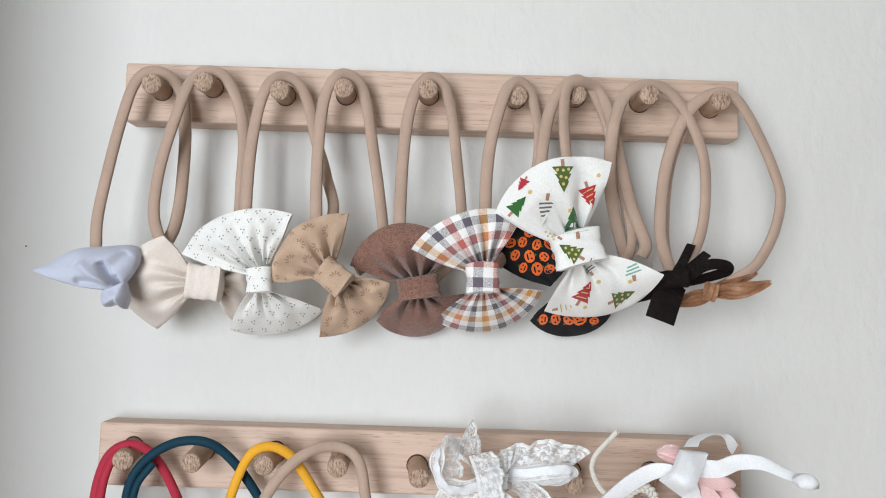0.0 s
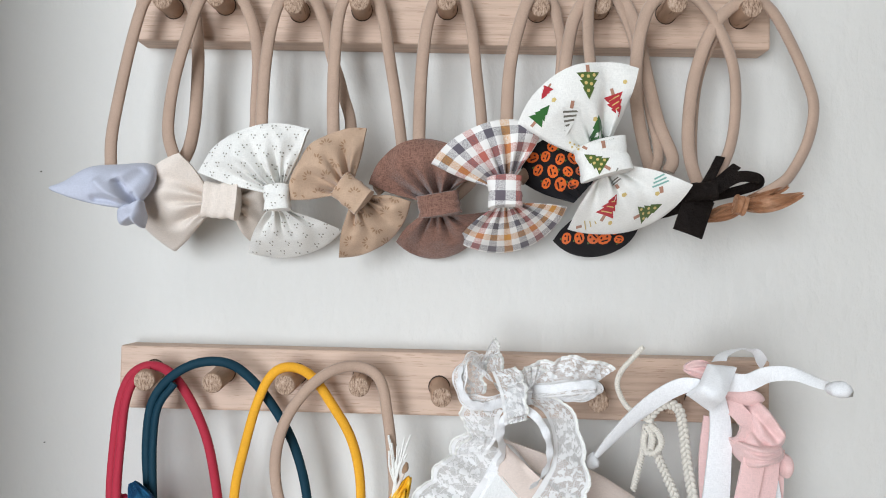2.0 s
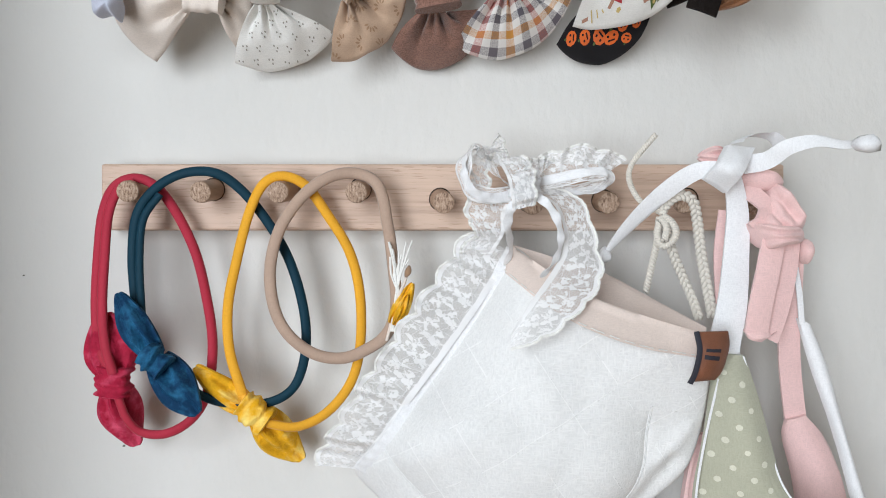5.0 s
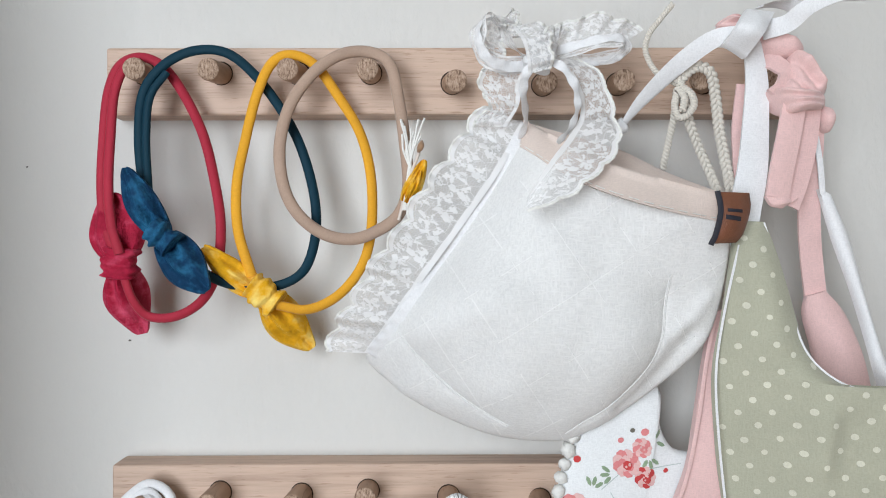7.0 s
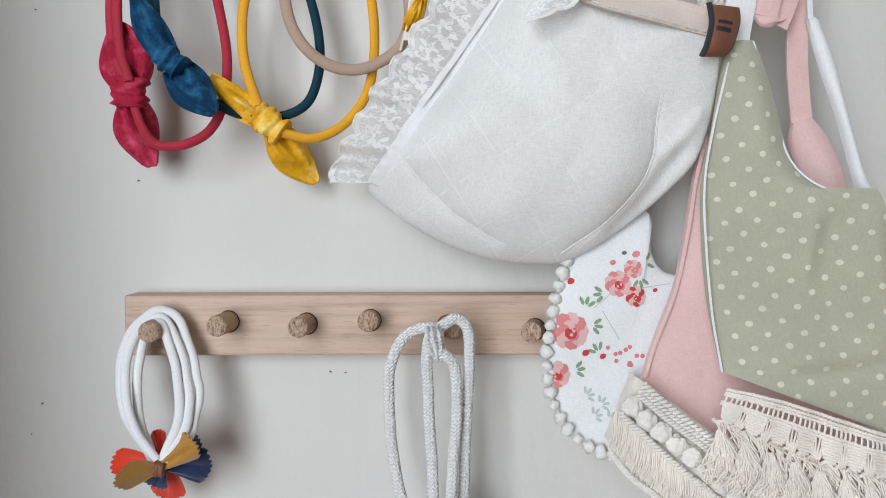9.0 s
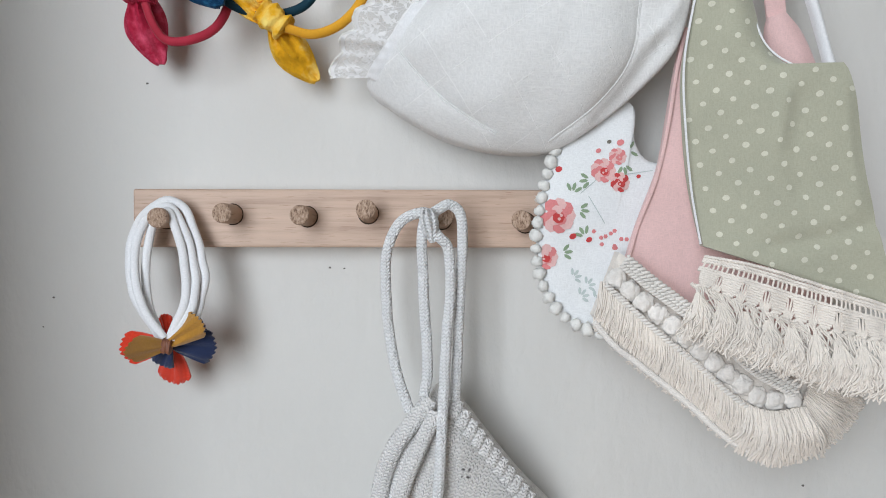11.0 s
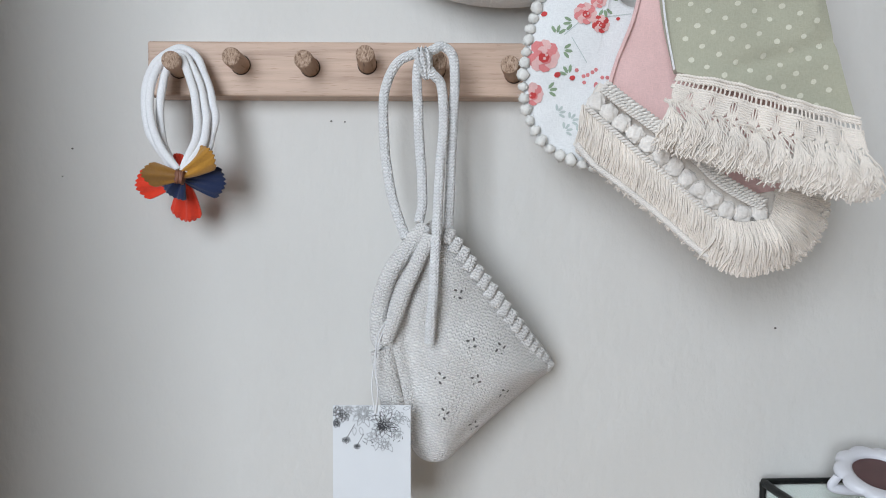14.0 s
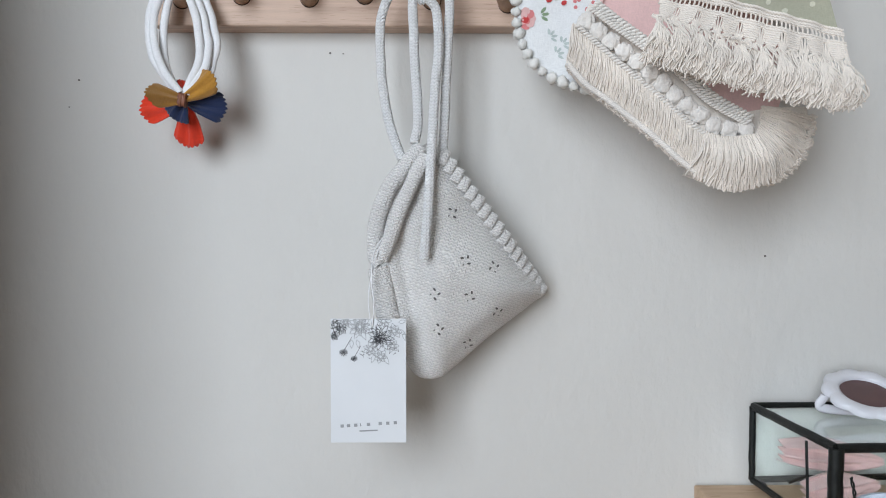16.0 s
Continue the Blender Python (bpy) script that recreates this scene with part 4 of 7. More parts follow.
h = thing("headband", "nude headband with a tan leaf-print cotton bow", "headband", BOWS)
band(h, [(-0.0821, -0.0540, 1.5091), (-0.0836, -0.0520, 1.5360), (-0.0837, -0.0500, 1.5673), (-0.0821, -0.0480, 1.5934), (-0.0776, -0.0460, 1.6091), (-0.0699, -0.0420, 1.6170), (-0.0592, -0.0380, 1.6125), (-0.0532, -0.0360, 1.5955), (-0.0482, -0.0360, 1.5676), (-0.0425, -0.0380, 1.5356), (-0.0389, -0.0340, 1.5037), (-0.0450, -0.0300, 1.4900), (-0.0560, -0.0340, 1.4800)])
w1 = wing("bow_wing", (-0.0738, -0.0600, 1.4796), (-0.1090, -0.0600, 1.4703), (-0.0588, -0.0700, 1.5158), (-0.0944, -0.0700, 1.5040), TAN, h, 4, 0.017, 0.0042, 0.009, "tan leaf-print wing", 5)
w2 = wing("bow_wing", (-0.0642, -0.0520, 1.4712), (-0.0796, -0.0360, 1.4344), (-0.0315, -0.0450, 1.4724), (-0.0477, -0.0340, 1.4457), TAN, h, 4, 0.017, 0.004, 0.008, "", 6)
w3 = knot("bow_knot", (-0.0678, -0.0640, 1.4751), 0.0105, 0.0098, 38, TAN, h, 0.007, "", 3)
pr = Prints(w1, w2, w3)
(cx, _, cz) = (-0.0654, -0.0800, 1.4746)
for i in range(-6, 7):
    for j in range(-6, 7):
        x, z, a = cx + i * 0.012 + (j % 2) * 0.006, cz + j * 0.010, rnd.random() * 6
        for k in range(5):
            b = a + (k - 2) * 0.6
            pr.disc(x + 0.0030 * math.cos(b), z + 0.0030 * math.sin(b), 0.0014, TANPRINT, 6, 0.0003, 0.4, b)
pr.done("print", w1, "darker tan leaf sprigs")

h = thing("headband", "nude headband with a brown linen bow", "headband", BOWS)
band(h, [(-0.0265, -0.0520, 1.5034), (-0.0268, -0.0500, 1.5304), (-0.0260, -0.0480, 1.5617), (-0.0232, -0.0470, 1.5895), (-0.0177, -0.0450, 1.6081), (-0.0094, -0.0420, 1.6164), (0.0002, -0.0400, 1.6113), (0.0064, -0.0380, 1.5908), (0.0104, -0.0380, 1.5610), (0.0143, -0.0400, 1.5289), (0.0156, -0.0380, 1.5050), (0.0100, -0.0300, 1.4900), (-0.0055, -0.0320, 1.4738)])
wing("bow_wing", (-0.0141, -0.0440, 1.4768), (-0.0598, -0.0460, 1.4837), (0.0138, -0.0440, 1.4937), (-0.0284, -0.0560, 1.5120), BROWN, h, 4, 0.022, 0.0070, 0.010, "brown linen wing", 7)
wing("bow_wing", (-0.0123, -0.0400, 1.4646), (0.0186, -0.0350, 1.4672), (-0.0426, -0.0220, 1.4464), (-0.0131, -0.0100, 1.4357), BROWN, h, 4, 0.022, 0.0065, 0.009, "", 8)
knot("bow_knot", (-0.0126, -0.0500, 1.4702), 0.0145, 0.0075, -9, BROWN, h, 0.008, "", 4, True)

h = thing("headband", "nude headband with a rust and mustard plaid bow", "headband", BOWS)
band(h, [(0.0302, -0.0580, 1.5121), (0.0304, -0.0540, 1.5392), (0.0326, -0.0500, 1.5670), (0.0380, -0.0470, 1.5914), (0.0440, -0.0440, 1.6091), (0.0520, -0.0410, 1.6154), (0.0604, -0.0380, 1.6097), (0.0649, -0.0360, 1.5951), (0.0676, -0.0360, 1.5771), (0.0653, -0.0400, 1.5504), (0.0584, -0.0460, 1.5142), (0.0396, -0.0500, 1.4865)])
wing("bow_wing", (0.0283, -0.0720, 1.4839), (-0.0173, -0.0740, 1.4940), (0.0537, -0.0740, 1.5187), (0.0101, -0.0880, 1.5150), PLAID, h, 5, 0.017, 0.0045, 0.010, "plaid cotton wing", 9)
wing("bow_wing", (0.0309, -0.0640, 1.4701), (0.0708, -0.0520, 1.4704), (-0.0016, -0.0220, 1.4480), (0.0357, -0.0220, 1.4409), PLAID, h, 5, 0.017, 0.004, 0.009, "", 10)
knot("bow_knot", (0.0285, -0.0780, 1.4768), 0.0108, 0.0098, -4, PLAID, h, 0.008, "", 5, True)

h = thing("headband", "nude headband with a black pumpkin-print bow", "headband", BOWS)
band(h, [(0.0668, -0.0520, 1.5522), (0.0690, -0.0500, 1.5720), (0.0734, -0.0480, 1.5942), (0.0821, -0.0450, 1.6107), (0.0929, -0.0410, 1.6179), (0.1038, -0.0380, 1.6111), (0.1140, -0.0360, 1.5906), (0.1207, -0.0360, 1.5647), (0.1269, -0.0380, 1.5368), (0.1312, -0.0440, 1.5050), (0.1193, -0.0500, 1.4814)])
w1 = wing("bow_wing", (0.0814, -0.0500, 1.4802), (0.0414, -0.0460, 1.4868), (0.0779, -0.0560, 1.5156), (0.0480, -0.0560, 1.5090), BLACK, h, 3, 0.018, 0.003, 0.006, "black pumpkin-print wing", 11)
w2 = wing("bow_wing", (0.0883, -0.0440, 1.4692), (0.1228, -0.0360, 1.4626), (0.0660, -0.0200, 1.4497), (0.0963, -0.0120, 1.4391), BLACK, h, 3, 0.018, 0.003, 0.006, "", 12)
pr = Prints(w1, w2)
(cx, _, cz) = (0.0781, -0.0600, 1.4760)
for i in range(-8, 9):
    for j in range(-8, 9):
        x, z, a = cx + i * 0.0088 + (j % 2) * 0.0044 + rnd.uniform(-1, 1) * 0.001, cz + j * 0.0084 + rnd.uniform(-1, 1) * 0.001, rnd.random() * 6
        r = rnd.uniform(0.0034, 0.0048)
        if pr.disc(x, z, r, ORANGE, 10, 0.0004, 0.8, a):
            c, s = math.cos(a), math.sin(a)
            for q in (-0.4, 0.4):
                pr.disc(x + c * q * r - s * 0.2 * r, z + s * q * r + c * 0.2 * r, r * 0.17, BLACK, 5, 0.0007)
            pr.stroke((x - c * 0.45 * r + s * 0.3 * r, z - s * 0.45 * r - c * 0.3 * r), (x + c * 0.45 * r + s * 0.3 * r, z + s * 0.45 * r - c * 0.3 * r), r * 0.10, BLACK, 0.0007)
            pr.disc(x - s * 0.9 * r, z + c * 0.9 * r, r * 0.2, OLIVE, 5, 0.0007)
pr.done("print", w1, "small orange pumpkins")

h = thing("headband", "nude headband with a white bow in fir-tree print", "headband", BOWS)
band(h, [(0.1373, -0.0460, 1.4955), (0.1398, -0.0460, 1.5051), (0.1309, -0.0440, 1.5283), (0.1233, -0.0420, 1.5597), (0.1163, -0.0400, 1.5916), (0.1078, -0.0380, 1.6112), (0.0944, -0.0460, 1.6148), (0.0844, -0.0500, 1.6093), (0.0819, -0.0540, 1.5870), (0.0837, -0.0600, 1.5550), (0.0893, -0.0660, 1.5130)])
w1 = wing("bow_wing", (0.0841, -0.0800, 1.5049), (0.0351, -0.0860, 1.5174), (0.1047, -0.0980, 1.5490), (0.0568, -0.1000, 1.5444), WHITE, h, 3, 0.022, 0.005, 0.012, "white fir-print wing", 13)
w2 = wing("bow_wing", (0.0933, -0.0740, 1.4898), (0.1388, -0.0900, 1.4815), (0.0737, -0.0380, 1.4568), (0.1135, -0.0520, 1.4559), WHITE, h, 3, 0.022, 0.004, 0.012, "", 14)
w3 = knot("bow_knot", (0.0863, -0.0880, 1.4965), 0.0160, 0.0110, -16, WHITE, h, 0.009, "", 6, True)
pr = Prints(w1, w2, w3)


def fir(x, z, size, turn, material, style):
    c, s = math.cos(radians(turn)), math.sin(radians(turn))
    at = lambda a, b: (x + size * (a * c - b * s), z + size * (a * s + b * c))
    pr.stroke(at(0, -0.5), at(0, -0.85), size * 0.09, TRUNK)
    if style == "lines":
        pr.shape([at(-0.5, -0.5), at(0.5, -0.5), at(0, 0.75)], WHITE, 0.0004)
        for k in range(5):
            q = -0.42 + 0.2 * k
            w = 0.42 * (0.7 - q) / 1.2
            pr.stroke(at(-w, q), at(w, q + 0.12), size * 0.045, material, 0.0006)
        return
    tiers = [at(0, 0.75), at(0.28, 0.22), at(0.18, 0.22), at(0.42, -0.14), at(0.28, -0.14), at(0.55, -0.5), at(-0.55, -0.5), at(-0.28, -0.14), at(-0.42, -0.14), at(-0.18, 0.22), at(-0.28, 0.22)]
    pr.shape(tiers, material, 0.0005)
    if style == "dots":
        for a, b in ((0, -0.3), (-0.28, -0.35), (0.28, -0.33), (0.12, 0), (-0.13, 0.05), (0.02, 0.35)):
            pr.disc(*at(a, b), size * 0.085, GOLD, 6, 0.0008)
    if style == "ink":
        for k in range(3):
            q = -0.35 + 0.3 * k
            pr.stroke(at(-0.3 + 0.1 * k, q), at(0.3 - 0.1 * k, q + 0.08), size * 0.03, GOLD, 0.0008)


for spot, size, turn, material, style in (
        ((0.0742, -0.1000, 1.5383), 0.0125, 185, OLIVE, "dots"), ((0.0918, -0.1000, 1.5284), 0.0105, 200, REDPRINT, "ink"), ((0.0646, -0.1000, 1.5183), 0.0115, 175, INK, "lines"),
        ((0.0832, -0.1000, 1.5120), 0.0125, 10, GREEN, ""), ((0.0481, -0.1000, 1.5212), 0.0095, -40, GREEN, ""), ((0.0690, -0.1000, 1.5046), 0.0085, 60, REDPRINT, "dots"),
        ((0.0808, -0.1000, 1.4937), 0.0110, 60, OLIVE, "dots"), ((0.0796, -0.0800, 1.4807), 0.0100, -75, GREEN, "ink"), ((0.0950, -0.0800, 1.4696), 0.0105, -20, REDPRINT, "ink"),
        ((0.1187, -0.0700, 1.4674), 0.0105, -60, OLIVE, "dots"), ((0.1211, -0.0850, 1.4865), 0.0110, 15, MINT, "lines"), ((0.0950, -0.0850, 1.4862), 0.0080, 35, INK, "lines"), ((0.0862, -0.0500, 1.4598), 0.0095, -75, GREEN, "ink"), ((0.0849, -0.0900, 1.4886), 0.0060, -30, REDPRINT, ""),
        ((0.0746, -0.1000, 1.4595), 0.0090, -60, GREEN, ""), ((0.0502, -0.1000, 1.5341), 0.0060, 150, REDPRINT, ""), ((0.1009, -0.1000, 1.5201), 0.0060, 170, GREEN, "")):
    fir(spot[0], spot[2], size, turn, material, style)
for spot in ((0.0797, -0.1000, 1.5187), (0.0548, -0.1000, 1.5290), (0.1025, -0.1000, 1.4766), (0.1212, -0.1000, 1.4772), (0.0721, -0.1000, 1.4679), (0.0976, -0.1000, 1.4602), (0.0965, -0.1000, 1.5407)):
    pr.disc(spot[0], spot[2], 0.0014, GOLD, 5)
pr.done("print", w1, "little green, red and striped fir trees with gold stars")

h = thing("headband", "nude headband with a black velvet ribbon bow", "headband", BOWS)
band(h, [(0.1290, -0.0440, 1.4896), (0.1222, -0.0460, 1.5084), (0.1155, -0.0500, 1.5347), (0.1132, -0.0540, 1.5590), (0.1162, -0.0540, 1.5861), (0.1241, -0.0520, 1.6052), (0.1382, -0.0480, 1.6139), (0.1550, -0.0440, 1.6109), (0.1683, -0.0440, 1.5942), (0.1779, -0.0460, 1.5692), (0.1792, -0.0500, 1.5444), (0.1757, -0.0540, 1.5169), (0.1687, -0.0560, 1.4977), (0.1576, -0.0580, 1.4822)])
ribbon("ribbon_tail", [(0.1523, -0.0680, 1.4781), (0.1469, -0.0740, 1.4687), (0.1414, -0.0760, 1.4532)], 0.0092, BLACKVELVET, h, "black velvet tail", 0.002)
ribbon("ribbon_tail", [(0.1550, -0.0640, 1.4838), (0.1601, -0.0640, 1.4924), (0.1659, -0.0620, 1.5035)], 0.0028, BLACKVELVET, h, "", 0.002, 0.1)
ribbon("ribbon_tail", [(0.1565, -0.0640, 1.4820), (0.1667, -0.0640, 1.4897), (0.1762, -0.0620, 1.4979)], 0.0030, BLACKVELVET, h, "", 0.002, 0.1)
ribbon("ribbon_tail", [(0.1498, -0.0620, 1.4763), (0.1399, -0.0580, 1.4698), (0.1284, -0.0520, 1.4658)], 0.0032, BLACKVELVET, h, "", 0.002, 0.1)
ribbon("ribbon_loop", [(0.1577, -0.0660, 1.4790), (0.1741, -0.0660, 1.4898), (0.1885, -0.0620, 1.4904), (0.1911, -0.0580, 1.4870), (0.1777, -0.0560, 1.4822), (0.1603, -0.0580, 1.4779)], 0.0036, BLACKVELVET, h, "", 0.0015, 0.1)
knot("ribbon_knot", (0.1498, -0.0700, 1.4797), 0.0105, 0.0062, -8, BLACKVELVET, h, 0.007, "", 7)

h = thing("headband", "nude headband with a copper velvet ribbon bow", "headband", BOWS)
band(h, [(0.1610, -0.0500, 1.4789), (0.1544, -0.0500, 1.4900), (0.1499, -0.0480, 1.5091), (0.1503, -0.0460, 1.5325), (0.1546, -0.0440, 1.5602), (0.1637, -0.0440, 1.5873), (0.1764, -0.0430, 1.6046), (0.1928, -0.0410, 1.6121), (0.2058, -0.0400, 1.6056), (0.2183, -0.0420, 1.5823), (0.2273, -0.0460, 1.5562), (0.2296, -0.0500, 1.5382), (0.2252, -0.0520, 1.5168), (0.2152, -0.0540, 1.4973), (0.2055, -0.0540, 1.4869), (0.1799, -0.0500, 1.4719)])
band(h, [(0.1607, -0.0460, 1.4828), (0.1553, -0.0430, 1.5020), (0.1560, -0.0400, 1.5335), (0.1603, -0.0380, 1.5616), (0.1696, -0.0380, 1.5878)], 0.0022, 0.002)
leaf("ribbon_tail", (0.1808, -0.0600, 1.4729), (0.2159, -0.0660, 1.4801), 0.0055, COPPER, h, 0.003, 0.6, 0.002, "copper velvet tail", 1)
leaf("ribbon_tail", (0.1800, -0.0580, 1.4718), (0.1574, -0.0520, 1.4636), 0.0052, COPPER, h, 0.003, 0.6, 0, "", 2)
leaf("ribbon_loop", (0.1822, -0.0560, 1.4748), (0.2122, -0.0540, 1.4863), 0.0038, COPPER, h, 0.003, 0.6, 0, "", 3)
knot("ribbon_knot", (0.1782, -0.0620, 1.4728), 0.0035, 0.0062, 12, COPPER, h, 0.005, "", 8)

# ---- velvet headbands on the middle rail ----
SLIM = "slim headbands on the middle rail"
h = thing("headband", "raspberry nylon headband with a velvet knot bow", "headband", SLIM)
band(h, [(-0.2137, -0.0500, 1.2384), (-0.2211, -0.0500, 1.2555), (-0.2240, -0.0480, 1.2796), (-0.2234, -0.0460, 1.3108), (-0.2209, -0.0450, 1.3368), (-0.2148, -0.0430, 1.3535), (-0.2031, -0.0410, 1.3595), (-0.1900, -0.0390, 1.3544), (-0.1775, -0.0370, 1.3373), (-0.1660, -0.0360, 1.3122), (-0.1591, -0.0360, 1.2839), (-0.1547, -0.0380, 1.2557), (-0.1567, -0.0400, 1.2276), (-0.1652, -0.0420, 1.2096), (-0.1798, -0.0460, 1.2003), (-0.1972, -0.0440, 1.2001), (-0.2052, -0.0480, 1.2102), (-0.2104, -0.0500, 1.2264)], 0.0031, 0.0024, RED, "raspberry nylon band")
band(h, [(-0.2106, -0.0540, 1.2385), (-0.2153, -0.0540, 1.2554), (-0.2181, -0.0520, 1.2793), (-0.2183, -0.0480, 1.3105), (-0.2167, -0.0460, 1.3366), (-0.2109, -0.0440, 1.3525), (-0.2020, -0.0420, 1.3575)], 0.0032, 0.0024, RED, "")
leaf("bow_tail", (-0.2150, -0.0440, 1.2366), (-0.2185, -0.0480, 1.2755), 0.0165, REDV, h, 0.008, 0.35, 0, "raspberry velvet tail", 4)
leaf("bow_tail", (-0.2159, -0.0420, 1.2279), (-0.2077, -0.0300, 1.1874), 0.0140, REDV, h, 0.008, 0.35, 0.002, "", 5)
knot("bow_knot", (-0.2138, -0.0460, 1.2328), 0.0105, 0.0095, 5, REDV, h, 0.008, "", 9, True, 0.0010)

h = thing("headband", "dark teal nylon headband with a velvet knot bow", "headband", SLIM)
band(h, [(-0.1944, -0.0520, 1.2554), (-0.1985, -0.0500, 1.2828), (-0.2012, -0.0480, 1.3104), (-0.1987, -0.0470, 1.3364), (-0.1874, -0.0460, 1.3527), (-0.1708, -0.0440, 1.3622), (-0.1520, -0.0420, 1.3627), (-0.1369, -0.0390, 1.3529), (-0.1206, -0.0370, 1.3330), (-0.1068, -0.0360, 1.3085), (-0.0981, -0.0360, 1.2803), (-0.0954, -0.0380, 1.2555), (-0.0993, -0.0400, 1.2345), (-0.1074, -0.0420, 1.2234), (-0.1223, -0.0440, 1.2180), (-0.1425, -0.0460, 1.2188), (-0.1579, -0.0520, 1.2253), (-0.1760, -0.0580, 1.2418)], 0.0031, 0.0024, TEAL, "dark teal nylon band")
band(h, [(-0.1908, -0.0560, 1.2553), (-0.1935, -0.0540, 1.2825), (-0.1956, -0.0510, 1.3100), (-0.1939, -0.0490, 1.3335), (-0.1843, -0.0470, 1.3490)], 0.0026, 0.0022, TEAL, "")
leaf("bow_tail", (-0.1844, -0.0580, 1.2502), (-0.2029, -0.0660, 1.2887), 0.0098, TEALV, h, 0.006, 0.4, -0.001, "teal velvet tail", 6)
leaf("bow_tail", (-0.1828, -0.0560, 1.2468), (-0.1542, -0.0680, 1.2171), 0.0130, TEALV, h, 0.007, 0.4, 0.001, "", 7)
knot("bow_knot", (-0.1811, -0.0640, 1.2484), 0.0085, 0.0078, 40, TEALV, h, 0.008, "", 10, False, 0.0011)

h = thing("headband", "mustard nylon headband with a velvet knot bow", "headband", SLIM)
band(h, [(-0.1330, -0.0480, 1.2244), (-0.1417, -0.0460, 1.2520), (-0.1426, -0.0460, 1.2796), (-0.1373, -0.0460, 1.3072), (-0.1299, -0.0450, 1.3367), (-0.1213, -0.0430, 1.3554), (-0.1098, -0.0410, 1.3608), (-0.0956, -0.0390, 1.3550), (-0.0819, -0.0370, 1.3365), (-0.0684, -0.0360, 1.3137), (-0.0617, -0.0360, 1.2873), (-0.0611, -0.0370, 1.2555), (-0.0666, -0.0390, 1.2315), (-0.0810, -0.0420, 1.2128), (-0.0994, -0.0460, 1.2042), (-0.1175, -0.0500, 1.2073)], 0.0033, 0.0025, YELLOW, "mustard nylon band")
leaf("bow_tail", (-0.1285, -0.0440, 1.2145), (-0.1612, -0.0520, 1.2427), 0.0090, YELLOWV, h, 0.005, 0.4, -0.002, "mustard velvet tail", 8)
leaf("bow_tail", (-0.1253, -0.0400, 1.2107), (-0.1006, -0.0260, 1.1771), 0.0128, YELLOWV, h, 0.008, 0.4, 0.002, "", 9)
knot("bow_knot", (-0.1255, -0.0480, 1.2134), 0.0105, 0.0090, 40, YELLOWV, h, 0.008, "", 11, False, 0.0011)

h = thing("headband", "nude nylon headband with tiny cloth leaves", "headband", SLIM)
tube("band", [(-0.0380, -0.0460, 1.2793), (-0.0401, -0.0450, 1.3071), (-0.0435, -0.0450, 1.3313), (-0.0490, -0.0440, 1.3540), (-0.0623, -0.0420, 1.3622), (-0.0795, -0.0440, 1.3600), (-0.0963, -0.0470, 1.3475), (-0.1097, -0.0490, 1.3272), (-0.1154, -0.0500, 1.3031), (-0.1131, -0.0500, 1.2792), (-0.1045, -0.0490, 1.2621), (-0.0896, -0.0480, 1.2504), (-0.0733, -0.0470, 1.2470), (-0.0589, -0.0460, 1.2511), (-0.0443, -0.0460, 1.2614)], 0.0037, 0.0027, NUDE, h, "nude nylon band", True)
leaf("cloth_leaf", (-0.0393, -0.0540, 1.2690), (-0.0273, -0.0560, 1.2942), 0.0056, YELLOWV, h, 0.003, 0.7, 0, "mustard cloth leaf", 10)
leaf("cloth_leaf", (-0.0376, -0.0580, 1.2711), (-0.0298, -0.0600, 1.2875), 0.0030, YELLOWV, h, 0.002, 0.5, 0, "", 11)
tube("twig", [(-0.0436, -0.0500, 1.2583), (-0.0406, -0.0520, 1.2694), (-0.0362, -0.0560, 1.2850), (-0.0315, -0.0580, 1.2968), (-0.0295, -0.0580, 1.3045)], 0.0010, 0.0010, CREAM, h, "cream wrapped twig", sides=6, lumps=0.0004)
tube("seed", [(-0.0313, -0.0600, 1.2985), (-0.0298, -0.0620, 1.3015), (-0.0291, -0.0600, 1.3048)], 0.0020, 0.0020, TANPRINT, h, "brown bead", sides=8, taper=lambda u: 0.45 + 0.55 * math.sin(math.pi * u))
rnd = random.Random(17)
for k, (ex, ey, ez) in enumerate(((-0.0420, -0.0500, 1.3195), (-0.0405, -0.0510, 1.3170), (-0.0393, -0.0520, 1.3150), (-0.0359, -0.0540, 1.3138), (-0.0340, -0.0540, 1.3120), (-0.0313, -0.0520, 1.3192), (-0.0281, -0.0500, 1.3203), (-0.0299, -0.0540, 1.3092), (-0.0378, -0.0520, 1.3066), (-0.0410, -0.0520, 1.3100))):
    w = lambda q: rnd.uniform(-1, 1) * q
    tube("thread", [(-0.0400 + w(0.001), -0.0520, 1.2640), (-0.0372 + w(0.001), -0.0560, 1.2860), ((-0.0370 + ex) / 2 + w(0.0012), -0.0550, (1.2900 + ez) / 2), (ex + w(0.0005), ey, ez)], 0.00075, 0.0006, WHITE, h, "frayed white thread" if k == 0 else "", sides=5, lumps=0.0012, per=6)

